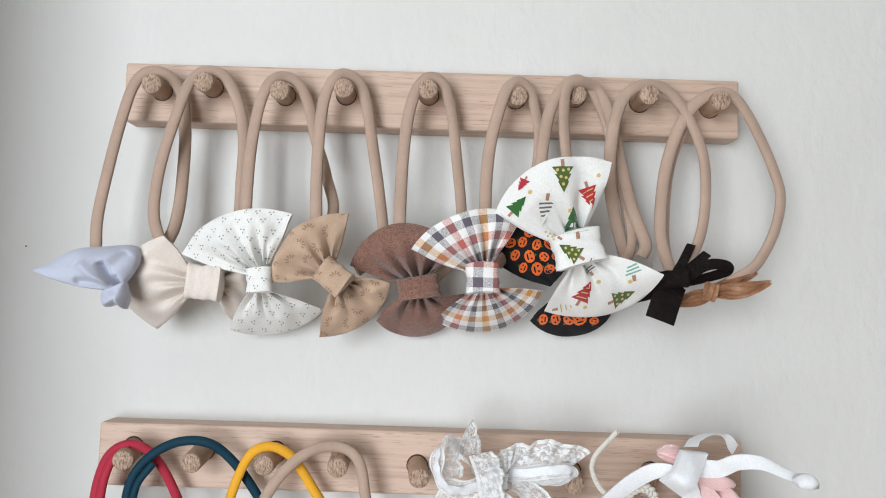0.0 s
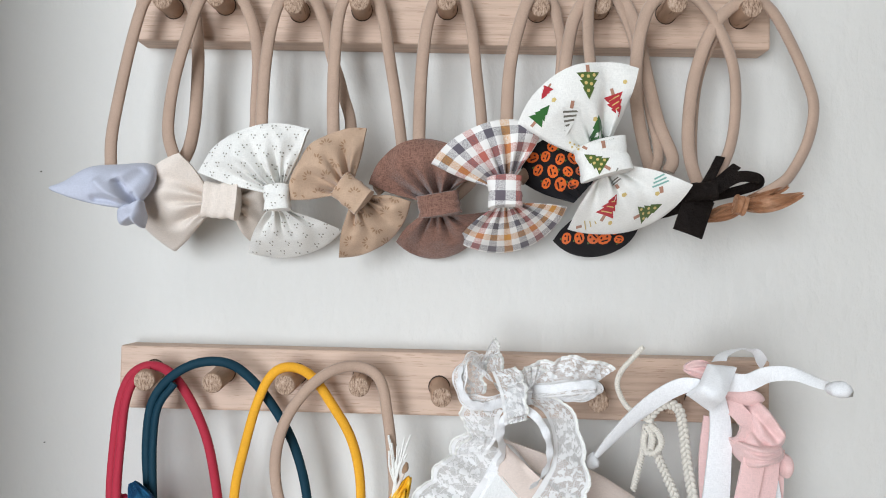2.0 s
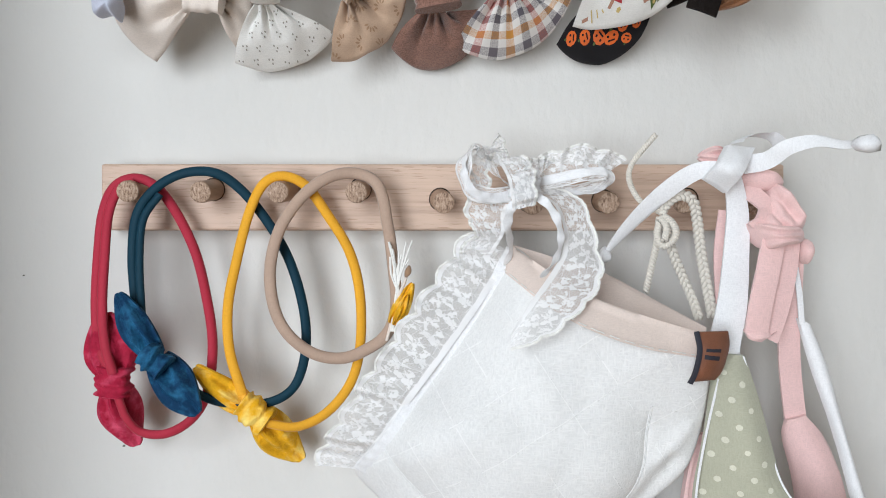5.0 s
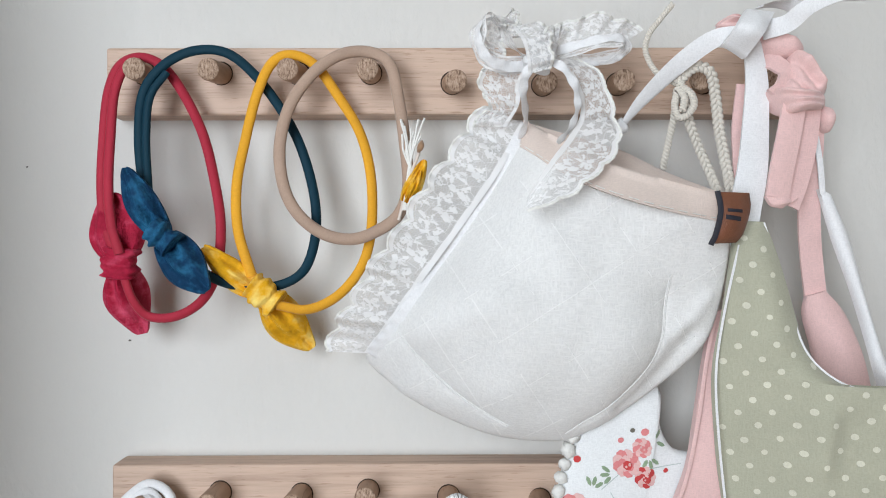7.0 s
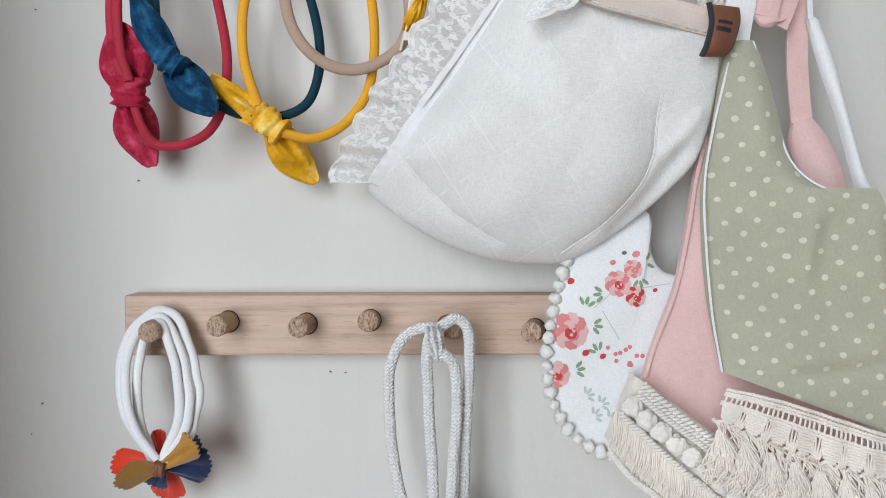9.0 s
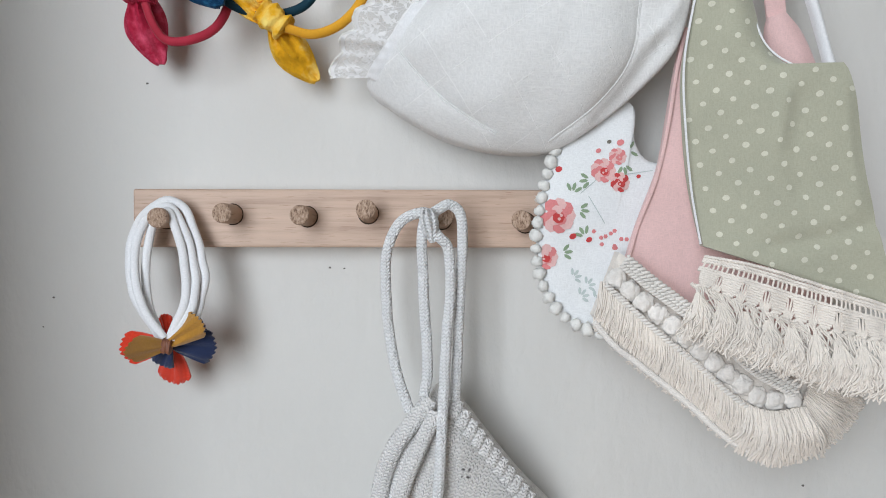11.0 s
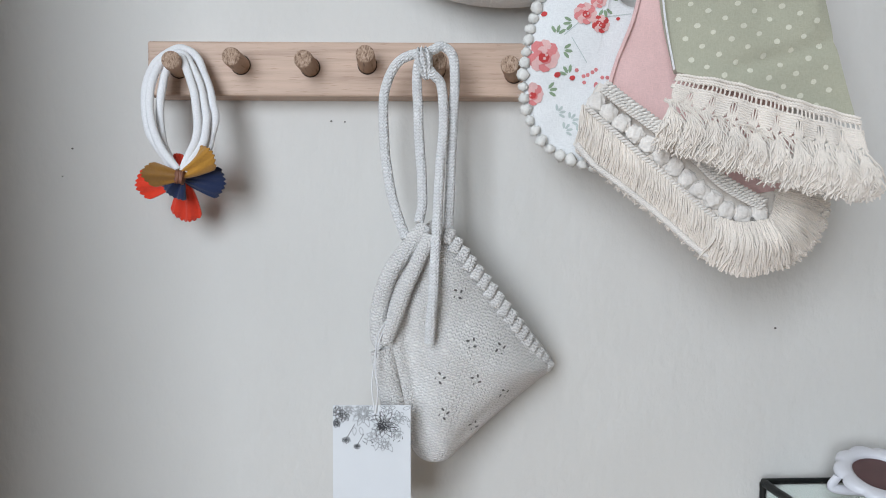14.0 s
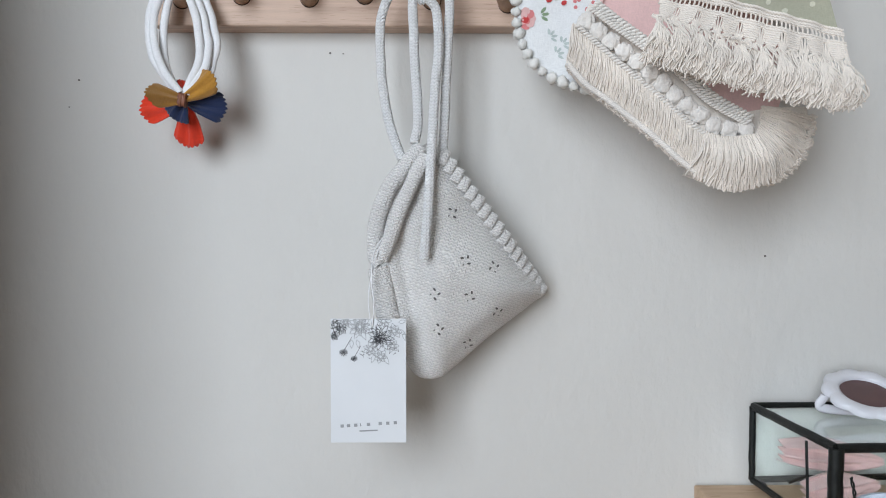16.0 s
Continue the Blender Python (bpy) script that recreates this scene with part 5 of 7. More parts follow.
# ---- linen bonnet with lace ----
b = thing("bonnet", "white linen baby bonnet with lace edge and blush trim", "bonnet")
OUTLINE = [(0.0315, -0.0520, 1.3155), (0.0537, -0.0720, 1.2992), (0.0765, -0.0860, 1.2854), (0.1050, -0.0960, 1.2757), (0.1320, -0.1020, 1.2684), (0.1395, -0.0960, 1.2534), (0.1401, -0.0880, 1.2316), (0.1389, -0.0800, 1.2072), (0.1320, -0.0750, 1.1860), (0.1180, -0.0720, 1.1694), (0.1068, -0.0680, 1.1584), (0.0954, -0.0640, 1.1488), (0.0812, -0.0600, 1.1385), (0.0694, -0.0560, 1.1311), (0.0574, -0.0530, 1.1261), (0.0419, -0.0510, 1.1249), (0.0211, -0.0490, 1.1264), (0.0026, -0.0470, 1.1306), (-0.0158, -0.0450, 1.1374), (-0.0317, -0.0430, 1.1458), (-0.0477, -0.0400, 1.1564), (-0.0652, -0.0340, 1.1740), (-0.0494, -0.0460, 1.1990), (-0.0250, -0.0480, 1.2335), (0.0060, -0.0500, 1.2780)]
crown = pillow("crown", OUTLINE, (0.0474, -0.0800, 1.2221), LINEN, b, 0.015, 64, 12, 0.006, 0.02, "white slub linen crown", 4, 26, 0.6)
SEAMS = [[(-0.0452, -0.06, 1.1939), (-0.0313, -0.06, 1.1767), (-0.0135, -0.06, 1.1589), (0.0043, -0.06, 1.1462), (0.0210, -0.06, 1.1365)],
         [(0.1090, -0.06, 1.2260), (0.1073, -0.06, 1.2047), (0.1057, -0.06, 1.1895), (0.0987, -0.06, 1.1717), (0.0810, -0.06, 1.1513), (0.0556, -0.06, 1.1321)]]
# sewn lines pull the linen in; soft folds fall beside them
FOLDS = [(SEAMS[0], 0.0018, 0.0016), (SEAMS[1], 0.0018, 0.0016), (SEAMS[0], 0.009, 0.0016), (SEAMS[1], 0.010, 0.0022),
         ([(0.1278, -0.06, 1.1997), (0.1140, -0.06, 1.1794), (0.0989, -0.06, 1.1590), (0.0812, -0.06, 1.1411)], 0.0060, 0.0042),
         ([(0.1340, -0.06, 1.2180), (0.1230, -0.06, 1.2010), (0.1120, -0.06, 1.1890)], 0.0050, -0.0022),
         ([(0.0300, -0.06, 1.2800), (0.0560, -0.06, 1.2500), (0.0720, -0.06, 1.2200)], 0.0120, 0.0014),
         ([(-0.0100, -0.06, 1.2350), (0.0200, -0.06, 1.2100), (0.0600, -0.06, 1.1900)], 0.0140, -0.0016)]
crease(crown, FOLDS)
patch("inside", [(0.0320, -0.0480, 1.3186), (0.0609, -0.0500, 1.3096), (0.0896, -0.0520, 1.3008), (0.1161, -0.0600, 1.2863), (0.1405, -0.0880, 1.2709)], [(0.0320, -0.0480, 1.3134), (0.0594, -0.0580, 1.2967), (0.0866, -0.0640, 1.2843), (0.1112, -0.0760, 1.2740), (0.1381, -0.0900, 1.2655)], PEACH, b, 24, 6, 0, 0.001, 0.002, "blush lining seen at the opening")
cr = trees_of(crown)


def on(tree, p, up=0.0006):
    hit = tree.ray_cast(Vector((p[0], -1, p[2])), Vector((0, 1, 0)))[0]
    return np.array((p[0], (hit.y if hit else p[1]) - up, p[2]))


edge = [(0.0317, -0.0540, 1.3183), (0.0533, -0.0740, 1.3022), (0.0760, -0.0880, 1.2883), (0.1044, -0.0980, 1.2780), (0.1325, -0.1030, 1.2699)]
hem = [(0.0283, -0.0600, 1.3009), (0.0468, -0.0840, 1.2856), (0.0687, -0.1000, 1.2724), (0.0982, -0.1080, 1.2622), (0.1306, -0.1000, 1.2558)]
trim_grid = patch_grid(edge, hem, 60, 9)
for i in range(60):
    for j in range(9):
        trim_grid[i, j, 1] = min(trim_grid[i, j, 1], on(cr, trim_grid[i, j], 0.0016)[1])
tv, tf = grid_solid(trim_grid, 0.004)
trim_ob = raw("trim", tv, tf, PEACH, b, "blush cotton binding")
for k in range(34):
    q = spline(hem, 12)
    i = int((k + 0.5) / 34 * (len(q) - 1))
    p, d = on(cr, q[i] + np.array([0, 0, 0.0014]), 0.0024), q[min(i + 1, len(q) - 1)] - q[i]
    p[1] = min(p[1], q[i][1] - 0.0008)
    d = d / np.linalg.norm(d) * 0.0013
    tube("stitch", [p - d, p + d], 0.0003, 0.0003, WHITE, trim_ob, "", per=1, sides=4)


def seam(points, label, dip=0.0):
    path = np.array([on(cr, p, 0.0002) for p in spline(points, 10)])
    v, f = tube_data(path, 0.00042, 0.00035, sides=6)
    raw("seam", v, f, LINEN, b, label)


for k, line in enumerate(SEAMS):
    for off in (-0.0007, 0.0007):
        seam([(x + off * 0.6, y, z + off * 0.8) for x, y, z in line], "sewn seam" if k == 0 and off < 0 else "")



def lace_strip(name, inner, outer, parent, label="", scallops=9, waves=11, ruffle=0.004, rows=13, seed=0, scallop=0.16):
    """A gathered lace frill between a sewn edge and a scalloped free edge, with a beaded rim."""
    n = scallops * 16 + 1
    A, B = resample(spline(inner, 12), n), resample(spline(outer, 12), n)
    S = np.zeros((n, rows, 3))
    for i in range(n):
        u = i / (n - 1)
        sc = 1 - scallop + scallop * abs(math.sin(math.pi * scallops * u + 0.3 * math.sin(7 * u + seed))) ** 0.8 + 0.05 * noise.noise(Vector((u * 9, seed, 3)))
        for j in range(rows):
            v = j / (rows - 1)
            p = A[i] + (B[i] - A[i]) * v * sc
            fold = 0.6 * math.sin(2 * math.pi * waves * u + 2.2 * math.sin(9 * u) + seed) + 0.25 * math.sin(2 * math.pi * waves * 2.3 * u + 1.7 * math.sin(5 * u)) + noise.noise(Vector((u * 14, seed, v)))
            p[1] -= ruffle * fold * (0.25 + 0.75 * v) * min(1, v * 6)
            S[i, j] = p
    V, F = grid_solid(S, 0.0004)
    run = np.r_[0, np.cumsum(np.linalg.norm(np.diff((A + B) / 2, axis=0), axis=1))] * 1.25
    uv = [(float(run[i]) + 0.013 * seed, j / (rows - 1)) for i in range(n) for j in range(rows)]
    ob = raw(name, V, F, LACE, parent, label, uv=uv + uv)
    edge = resample(S[:, -1], n * 3)
    v, f = tube_data(edge, 0.00075, 0.0006, sides=5, taper=lambda t: 0.75 + 0.55 * abs(math.sin(t * n * 0.9)))
    raw("lace_rim", v, f, WHITE, ob, "beaded lace edge")
    return ob


SEWN = [(0.0320, -0.0620, 1.3142), (0.0191, -0.0640, 1.2900), (-0.0035, -0.0640, 1.2570), (-0.0262, -0.0620, 1.2260), (-0.0434, -0.0580, 1.2015), (-0.0625, -0.0420, 1.1765)]
lace_strip("lace_frill", SEWN, [(0.0060, -0.0600, 1.3270), (-0.0247, -0.0600, 1.2850), (-0.0481, -0.0580, 1.2510), (-0.0711, -0.0540, 1.2160), (-0.0850, -0.0440, 1.1930), (-0.0935, -0.0340, 1.1770)], b, "gathered white lace frill", 9, 7, 0.0052)
CASING = [on(cr, p, 0.0022) for p in resample(spline([(0.0335, -0.0600, 1.3150), (0.0211, -0.0600, 1.2920), (-0.0015, -0.0600, 1.2565), (-0.0242, -0.0600, 1.2250), (-0.0414, -0.0600, 1.2005), (-0.0610, -0.0460, 1.1755)], 12), 14)]
ribbon("casing", CASING, 0.0042, TIE, b, "soft white gathered casing", 0.0020, 0.02, per=10, ruffle=0.0006, waves=21)
# lace ties in a bow round the peg
lt = "white lace ribbon"
ribbon("lace_loop", [(0.0308, -0.0700, 1.3475), (0.0178, -0.0760, 1.3463), (0.0070, -0.0800, 1.3496), (0.0031, -0.0800, 1.3576), (0.0045, -0.0780, 1.3686), (0.0100, -0.0740, 1.3750), (0.0164, -0.0720, 1.3684), (0.0237, -0.0700, 1.3582), (0.0329, -0.0680, 1.3515)], 0.0048, LACE, b, lt, 0.0004, 0.3, ruffle=0.002, waves=4)
ribbon("lace_loop", [(0.0454, -0.0680, 1.3530), (0.0584, -0.0760, 1.3551), (0.0734, -0.0800, 1.3580), (0.0847, -0.0780, 1.3589), (0.0878, -0.0740, 1.3559), (0.0823, -0.0720, 1.3521), (0.0666, -0.0700, 1.3504), (0.0485, -0.0660, 1.3516)], 0.0038, LACE, b, "", 0.0004, 0.12, ruffle=0.0012, waves=5)
ribbon("tie_loop", [(0.0454, -0.0690, 1.3545), (0.0584, -0.0770, 1.3566), (0.0734, -0.0810, 1.3595), (0.0850, -0.0790, 1.3600), (0.0880, -0.0740, 1.3559), (0.0823, -0.0710, 1.3510), (0.0666, -0.0690, 1.3492), (0.0485, -0.0650, 1.3505)], 0.0026, TIE, b, "folded white tie loop", 0.0008, 0.15, ruffle=0.0006, waves=7)
ribbon("tie_loop", [(0.0308, -0.0710, 1.3465), (0.0178, -0.0780, 1.3448), (0.0075, -0.0820, 1.3490), (0.0031, -0.0820, 1.3590), (0.0038, -0.0790, 1.3690)], 0.0030, TIE, b, "", 0.0008, 0.2, ruffle=0.0006, waves=5)
lace_strip("lace_frill", [(0.0440, -0.0680, 1.3551), (0.0555, -0.0720, 1.3574), (0.0712, -0.0740, 1.3602), (0.0892, -0.0700, 1.3608)], [(0.0436, -0.0660, 1.3691), (0.0595, -0.0700, 1.3740), (0.0787, -0.0720, 1.3763), (0.1015, -0.0660, 1.3690)], b, "", 3, 1.5, 0.003, seed=5)
lace_strip("lace_frill", [(0.0053, -0.0780, 1.3511), (0.0039, -0.0780, 1.3616), (0.0074, -0.0740, 1.3723), (0.0166, -0.0700, 1.3761)], [(0.0201, -0.0700, 1.3514), (0.0187, -0.0660, 1.3627), (0.0227, -0.0620, 1.3728), (0.0293, -0.0600, 1.3733)], b, "", 3, 2, 0.003, seed=6)
lace_strip("lace_frill", [(0.0151, -0.0660, 1.3627), (0.0171, -0.0640, 1.3705), (0.0211, -0.0600, 1.3788)], [(0.0311, -0.0620, 1.3655), (0.0293, -0.0600, 1.3770), (0.0252, -0.0560, 1.3858)], b, "", 2, 1.5, 0.003, seed=7)
lace_strip("lace_tail", [(0.0300, -0.0920, 1.3367), (0.0290, -0.0950, 1.3455), (0.0270, -0.0900, 1.3562), (0.0227, -0.0800, 1.3664)], [(0.0430, -0.0900, 1.3402), (0.0436, -0.0940, 1.3494), (0.0430, -0.0890, 1.3602), (0.0387, -0.0780, 1.3700)], b, "lace drawn over the knot", 3, 4, 0.003, seed=8)
lace_strip("lace_tail", [(0.0436, -0.0800, 1.3507), (0.0474, -0.0780, 1.3581), (0.0534, -0.0740, 1.3644)], [(0.0372, -0.0760, 1.3621), (0.0454, -0.0740, 1.3688), (0.0586, -0.0700, 1.3672)], b, "", 2, 3, 0.003, seed=9)
lace_strip("lace_tail", [(0.0445, -0.0740, 1.3476), (0.0548, -0.0760, 1.3419), (0.0602, -0.0800, 1.3298), (0.0596, -0.0860, 1.3150), (0.0519, -0.0920, 1.3023), (0.0408, -0.1000, 1.2883), (0.0280, -0.1030, 1.2682)], [(0.0541, -0.0700, 1.3525), (0.0716, -0.0720, 1.3450), (0.0790, -0.0780, 1.3248), (0.0809, -0.0900, 1.3029), (0.0739, -0.0990, 1.2886), (0.0530, -0.1070, 1.2706), (0.0277, -0.1080, 1.2606)], b, "trailing lace tie end", 8, 3, 0.0022, seed=1, scallop=0.10)
lace_strip("lace_tail", [(0.0308, -0.0700, 1.3413), (0.0284, -0.0680, 1.3354), (0.0277, -0.0660, 1.3249), (0.0204, -0.0660, 1.3123)], [(0.0076, -0.0700, 1.3484), (0.0032, -0.0680, 1.3354), (0.0096, -0.0660, 1.3249), (-0.0021, -0.0660, 1.3123)], b, "", 3, 4, 0.003, seed=2)
ribbon("tie", [(0.0373, -0.0880, 1.3455), (0.0301, -0.0900, 1.3391), (0.0280, -0.0880, 1.3318), (0.0290, -0.0820, 1.3240), (0.0315, -0.0700, 1.3160), (0.0290, -0.0640, 1.3060)], 0.0027, TIE, b, "narrow white cotton tie", 0.0009, 0.16, per=12, ruffle=0.0007, waves=4)
ribbon("tie", [(0.0410, -0.0860, 1.3468), (0.0498, -0.0900, 1.3408), (0.0557, -0.0920, 1.3303), (0.0571, -0.0930, 1.3187), (0.0535, -0.0920, 1.3081), (0.0465, -0.0900, 1.2994)], 0.0024, TIE, b, "", 0.0009, 0.18, per=12, ruffle=0.0007, waves=5)
knot("lace_knot", (0.0385, -0.0800, 1.3500), 0.0075, 0.0085, 20, TIE, b, 0.007, "knotted lace and cotton tie", 22, True, 0.0014)
# leather label folded over the binding
lab = patch("leather_label", [(0.1274, -0.1100, 1.2709), (0.1282, -0.1110, 1.2590), (0.1266, -0.1090, 1.2472), (0.1249, -0.1070, 1.2436)], [(0.1466, -0.1040, 1.2707), (0.1472, -0.1040, 1.2622), (0.1436, -0.1040, 1.2496), (0.1394, -0.1040, 1.2442)], LEATHER, b, 16, 12, 0.003, 0.0003, 0.003, "folded brown leather label")
ribbon("label_edge", [(0.1268, -0.1115, 1.2714), (0.1282, -0.1125, 1.2613), (0.1264, -0.1110, 1.2495), (0.1242, -0.1090, 1.2430)], 0.0014, EDGEANDGAPSHADE, lab, "dark label edge", 0.0008)
lp = Prints(lab)
for a, c, w in (((0.1319, -0.1100, 1.2614), (0.1408, -0.1100, 1.2608), 0.0009), ((0.1310, -0.1100, 1.2578), (0.1399, -0.1100, 1.2566), 0.0012)):
    lp.stroke((a[0], a[2]), (c[0], c[2]), w, EDGEANDGAPSHADE)
(ax, _, az), (bx, _, bz) = (0.1268, -0.1100, 1.2454), (0.1339, -0.1100, 1.2451)
lp.stroke((ax, az), (bx, bz), 0.0012, PEACH)
lp.done("label_print", lab, "stamped bars and a pale stitch")

# ---- twisted cords tied at a peg ----
c = thing("twisted_cord", "ivory twisted cord ties looped over a peg", "cord")
rope("cord", [(0.1166, -0.0700, 1.3826), (0.1104, -0.0680, 1.3751), (0.1036, -0.0660, 1.3658), (0.1025, -0.0640, 1.3564), (0.1083, -0.0640, 1.3449), (0.1173, -0.0640, 1.3392), (0.1216, -0.0660, 1.3363)], 0.0016, 46, CORD, c, "ivory twisted cord")
braid("cord", [(0.1202, -0.0680, 1.3368), (0.1258, -0.0660, 1.3437), (0.1323, -0.0660, 1.3473), (0.1405, -0.0640, 1.3441), (0.1448, -0.0600, 1.3316), (0.1482, -0.0580, 1.3102), (0.1519, -0.0600, 1.2867), (0.1533, -0.0620, 1.2747)], 0.0029, 0.0105, CORD, c, "plaited ivory cord")
rope("cord", [(0.1211, -0.0700, 1.3348), (0.1261, -0.0720, 1.3304), (0.1282, -0.0720, 1.3240), (0.1252, -0.0700, 1.3186), (0.1210, -0.0680, 1.3172), (0.1182, -0.0680, 1.3238), (0.1198, -0.0680, 1.3319)], 0.0020, 34, CORD, c, "")
rope("cord", [(0.1190, -0.0700, 1.3340), (0.1225, -0.0720, 1.3280), (0.1215, -0.0720, 1.3205)], 0.0020, 12, CORD, c, "")
rope("cord", [(0.1200, -0.0660, 1.3339), (0.1196, -0.0620, 1.3180), (0.1182, -0.0560, 1.3038), (0.1166, -0.0500, 1.2888)], 0.0020, 26, CORD, c, "")
braid("cord", [(0.1233, -0.0660, 1.3339), (0.1277, -0.0640, 1.3161), (0.1361, -0.0600, 1.2984), (0.1419, -0.0600, 1.2851), (0.1449, -0.0640, 1.2733)], 0.0026, 0.0105, CORD, c, "")

# ---- three bibs on the last peg ----
BIBS = "reversible bibs on the last peg"
f = thing("bib", "white rose-print cotton bib with a pompom edge", "bib", BIBS)
fl = pillow("front", [(0.1129, -0.0520, 1.1563), (0.1133, -0.0540, 1.1350), (0.1193, -0.0560, 1.1223), (0.1308, -0.0580, 1.1182), (0.1657, -0.0580, 1.1174), (0.1739, -0.0580, 1.0603), (0.1446, -0.0620, 1.0147), (0.1122, -0.0640, 1.0030), (0.0838, -0.0640, 1.0084), (0.0636, -0.0620, 1.0215), (0.0531, -0.0600, 1.0413), (0.0490, -0.0580, 1.0677), (0.0530, -0.0540, 1.0975), (0.0614, -0.0500, 1.1258), (0.0720, -0.0460, 1.1491), (0.0936, -0.0460, 1.1635)], (0.0987, -0.0580, 1.0748), FLORAL, f, 0.004, 20, 6, 0.0035, 0.006, "white rose-print front", 7, 24)
for k, p in enumerate(resample(spline([(0.0613, -0.0520, 1.1270), (0.0546, -0.0550, 1.1066), (0.0496, -0.0580, 1.0820), (0.0480, -0.0600, 1.0610), (0.0520, -0.0630, 1.0386), (0.0628, -0.0660, 1.0205), (0.0794, -0.0680, 1.0098), (0.0969, -0.0680, 1.0044)], 10), 19)):
    part("pompom", fuzzy_bm(Vector(p), 0.0039 + 0.0005 * math.sin(k * 2.1), (1, 0.9, 1 + 0.1 * math.sin(k * 1.3)), k), WHITE, f, "small cream pompom" if k == 0 else "")
pr = Prints(fl)


def rose(x, z, r, pale, deep):
    rr = random.Random(int(x * 1e5))
    for k in range(9):
        a = 2 * math.pi * k / 9
        pr.disc(x + r * 0.62 * math.cos(a), z + r * 0.62 * math.sin(a), r * 0.40, pale if k % 2 else ROSEPALE, 7, 0.0003 + 0.00006 * k)
    for k in range(5):
        a = 2 * math.pi * k / 5 + 0.4
        pr.disc(x + r * 0.30 * math.cos(a), z + r * 0.30 * math.sin(a), r * 0.30, ROSEPALE if k % 2 else pale, 7, 0.0010 + 0.00006 * k)
    pr.disc(x + r * 0.05, z - r * 0.1, r * 0.34, deep, 7, 0.0015)
    for k in range(4):
        a = rr.random() * 6
        pr.disc(x + r * 0.2 * math.cos(a), z + r * 0.2 * math.sin(a), r * 0.1, ROSEPALE, 5, 0.0017)


def sprig(x, z, a, n, size, material=None):
    for k in range(n):
        b = a + (k - n / 2) * 0.7
        pr.disc(x + size * math.cos(b), z + size * math.sin(b), size * 0.62, material or LEAF, 6, 0.00035 + 0.00005 * k, 0.42, b)


for p, a in (((0.0714, -0.0600, 1.0982), 1.6), ((0.0751, -0.0600, 1.0876), 0.2), ((0.0837, -0.0600, 1.1071), 3.6), ((0.1082, -0.0600, 1.1265), 0.6), ((0.0942, -0.0600, 1.1141), 3.4), ((0.0647, -0.0600, 1.0592), 0.5), ((0.1047, -0.0600, 1.1176), -1.0), ((0.0805, -0.0600, 1.0698), 2.5)):
    sprig(p[0], p[2], a, 3, 0.0048)
for a, c2 in (((0.0767, -0.0600, 1.0982), (0.0890, -0.0600, 1.1088)), ((0.1048, -0.0600, 1.1106), (0.1242, -0.0600, 1.1134)), ((0.0820, -0.0600, 1.0965), (0.0928, -0.0600, 1.0787))):
    pr.stroke((a[0], a[2]), (c2[0], c2[2]), 0.00025, SPRIG)
for p, r, deep in (((0.0620, -0.0600, 1.0837), 0.0118, ROSERED), ((0.0917, -0.0600, 1.1134), 0.0082, ROSERED), ((0.0541, -0.0600, 1.0567), 0.0085, ROSERED), ((0.1011, -0.0600, 1.1226), 0.0058, ROSE)):
    rose(p[0], p[2], r, ROSE, deep)
p = (0.1024, -0.0600, 1.1056)
rose(p[0], p[2], 0.0066, ROSERED, ROSERED)
for p, r, m in (((0.1031, -0.0600, 1.1317), 0.0026, ROSE), ((0.0891, -0.0600, 1.1265), 0.0019, ROSE), ((0.0635, -0.0600, 1.1145), 0.0024, ROSERED), ((0.0720, -0.0600, 1.0702), 0.0025, ROSERED), ((0.0827, -0.0600, 1.0680), 0.0022, ROSERED), ((0.1147, -0.0600, 1.1095), 0.0016, ROSERED), ((0.0961, -0.0600, 1.1324), 0.0016, INK)):
    pr.disc(p[0], p[2], r, m, 7, 0.0008, 0.8, 0.5)
rnd = random.Random(3)
(cx, _, cz) = (0.0965, -0.0600, 1.0687)
for k in range(11):
    pr.disc(cx + rnd.uniform(-1, 1) * 0.011, cz + rnd.uniform(-1, 1) * 0.007, 0.0015, ROSE, 6)
for p in ((0.0719, -0.0600, 1.0431), (0.0809, -0.0600, 1.0377), (0.0767, -0.0600, 1.0305), (0.0863, -0.0600, 1.0287)):
    sprig(p[0], p[2], 0.9, 4, 0.004, SPRIG)
pr.done("print", fl, "roses, rosebuds and leaves")

k2 = thing("bib", "plain pink cotton bib with knotted cream tassel trim", "bib", BIBS)
patch("front", [(0.1420, -0.0660, 1.2045), (0.1363, -0.0660, 1.1770), (0.1306, -0.0680, 1.1425), (0.1228, -0.0700, 1.1081), (0.1105, -0.0720, 1.0772), (0.1044, -0.0740, 1.0569), (0.1036, -0.0760, 1.0545)], [(0.1607, -0.0660, 1.2045), (0.1717, -0.0660, 1.1770), (0.1785, -0.0680, 1.1425), (0.1852, -0.0700, 1.1081), (0.2343, -0.0720, 1.0398), (0.2378, -0.0740, 1.0052), (0.2230, -0.0780, 0.9670)], PINK, k2, 44, 26, 0.004, 0.003, 0.005, "pink cotton front", 3, 30)
ribbon("piping", [(0.1419, -0.0700, 1.2040), (0.1362, -0.0700, 1.1768), (0.1306, -0.0720, 1.1426), (0.1229, -0.0740, 1.1085), (0.1107, -0.0760, 1.0780), (0.1046, -0.0780, 1.0585)], 0.0011, PINK, k2, "piped edge", 0.001)
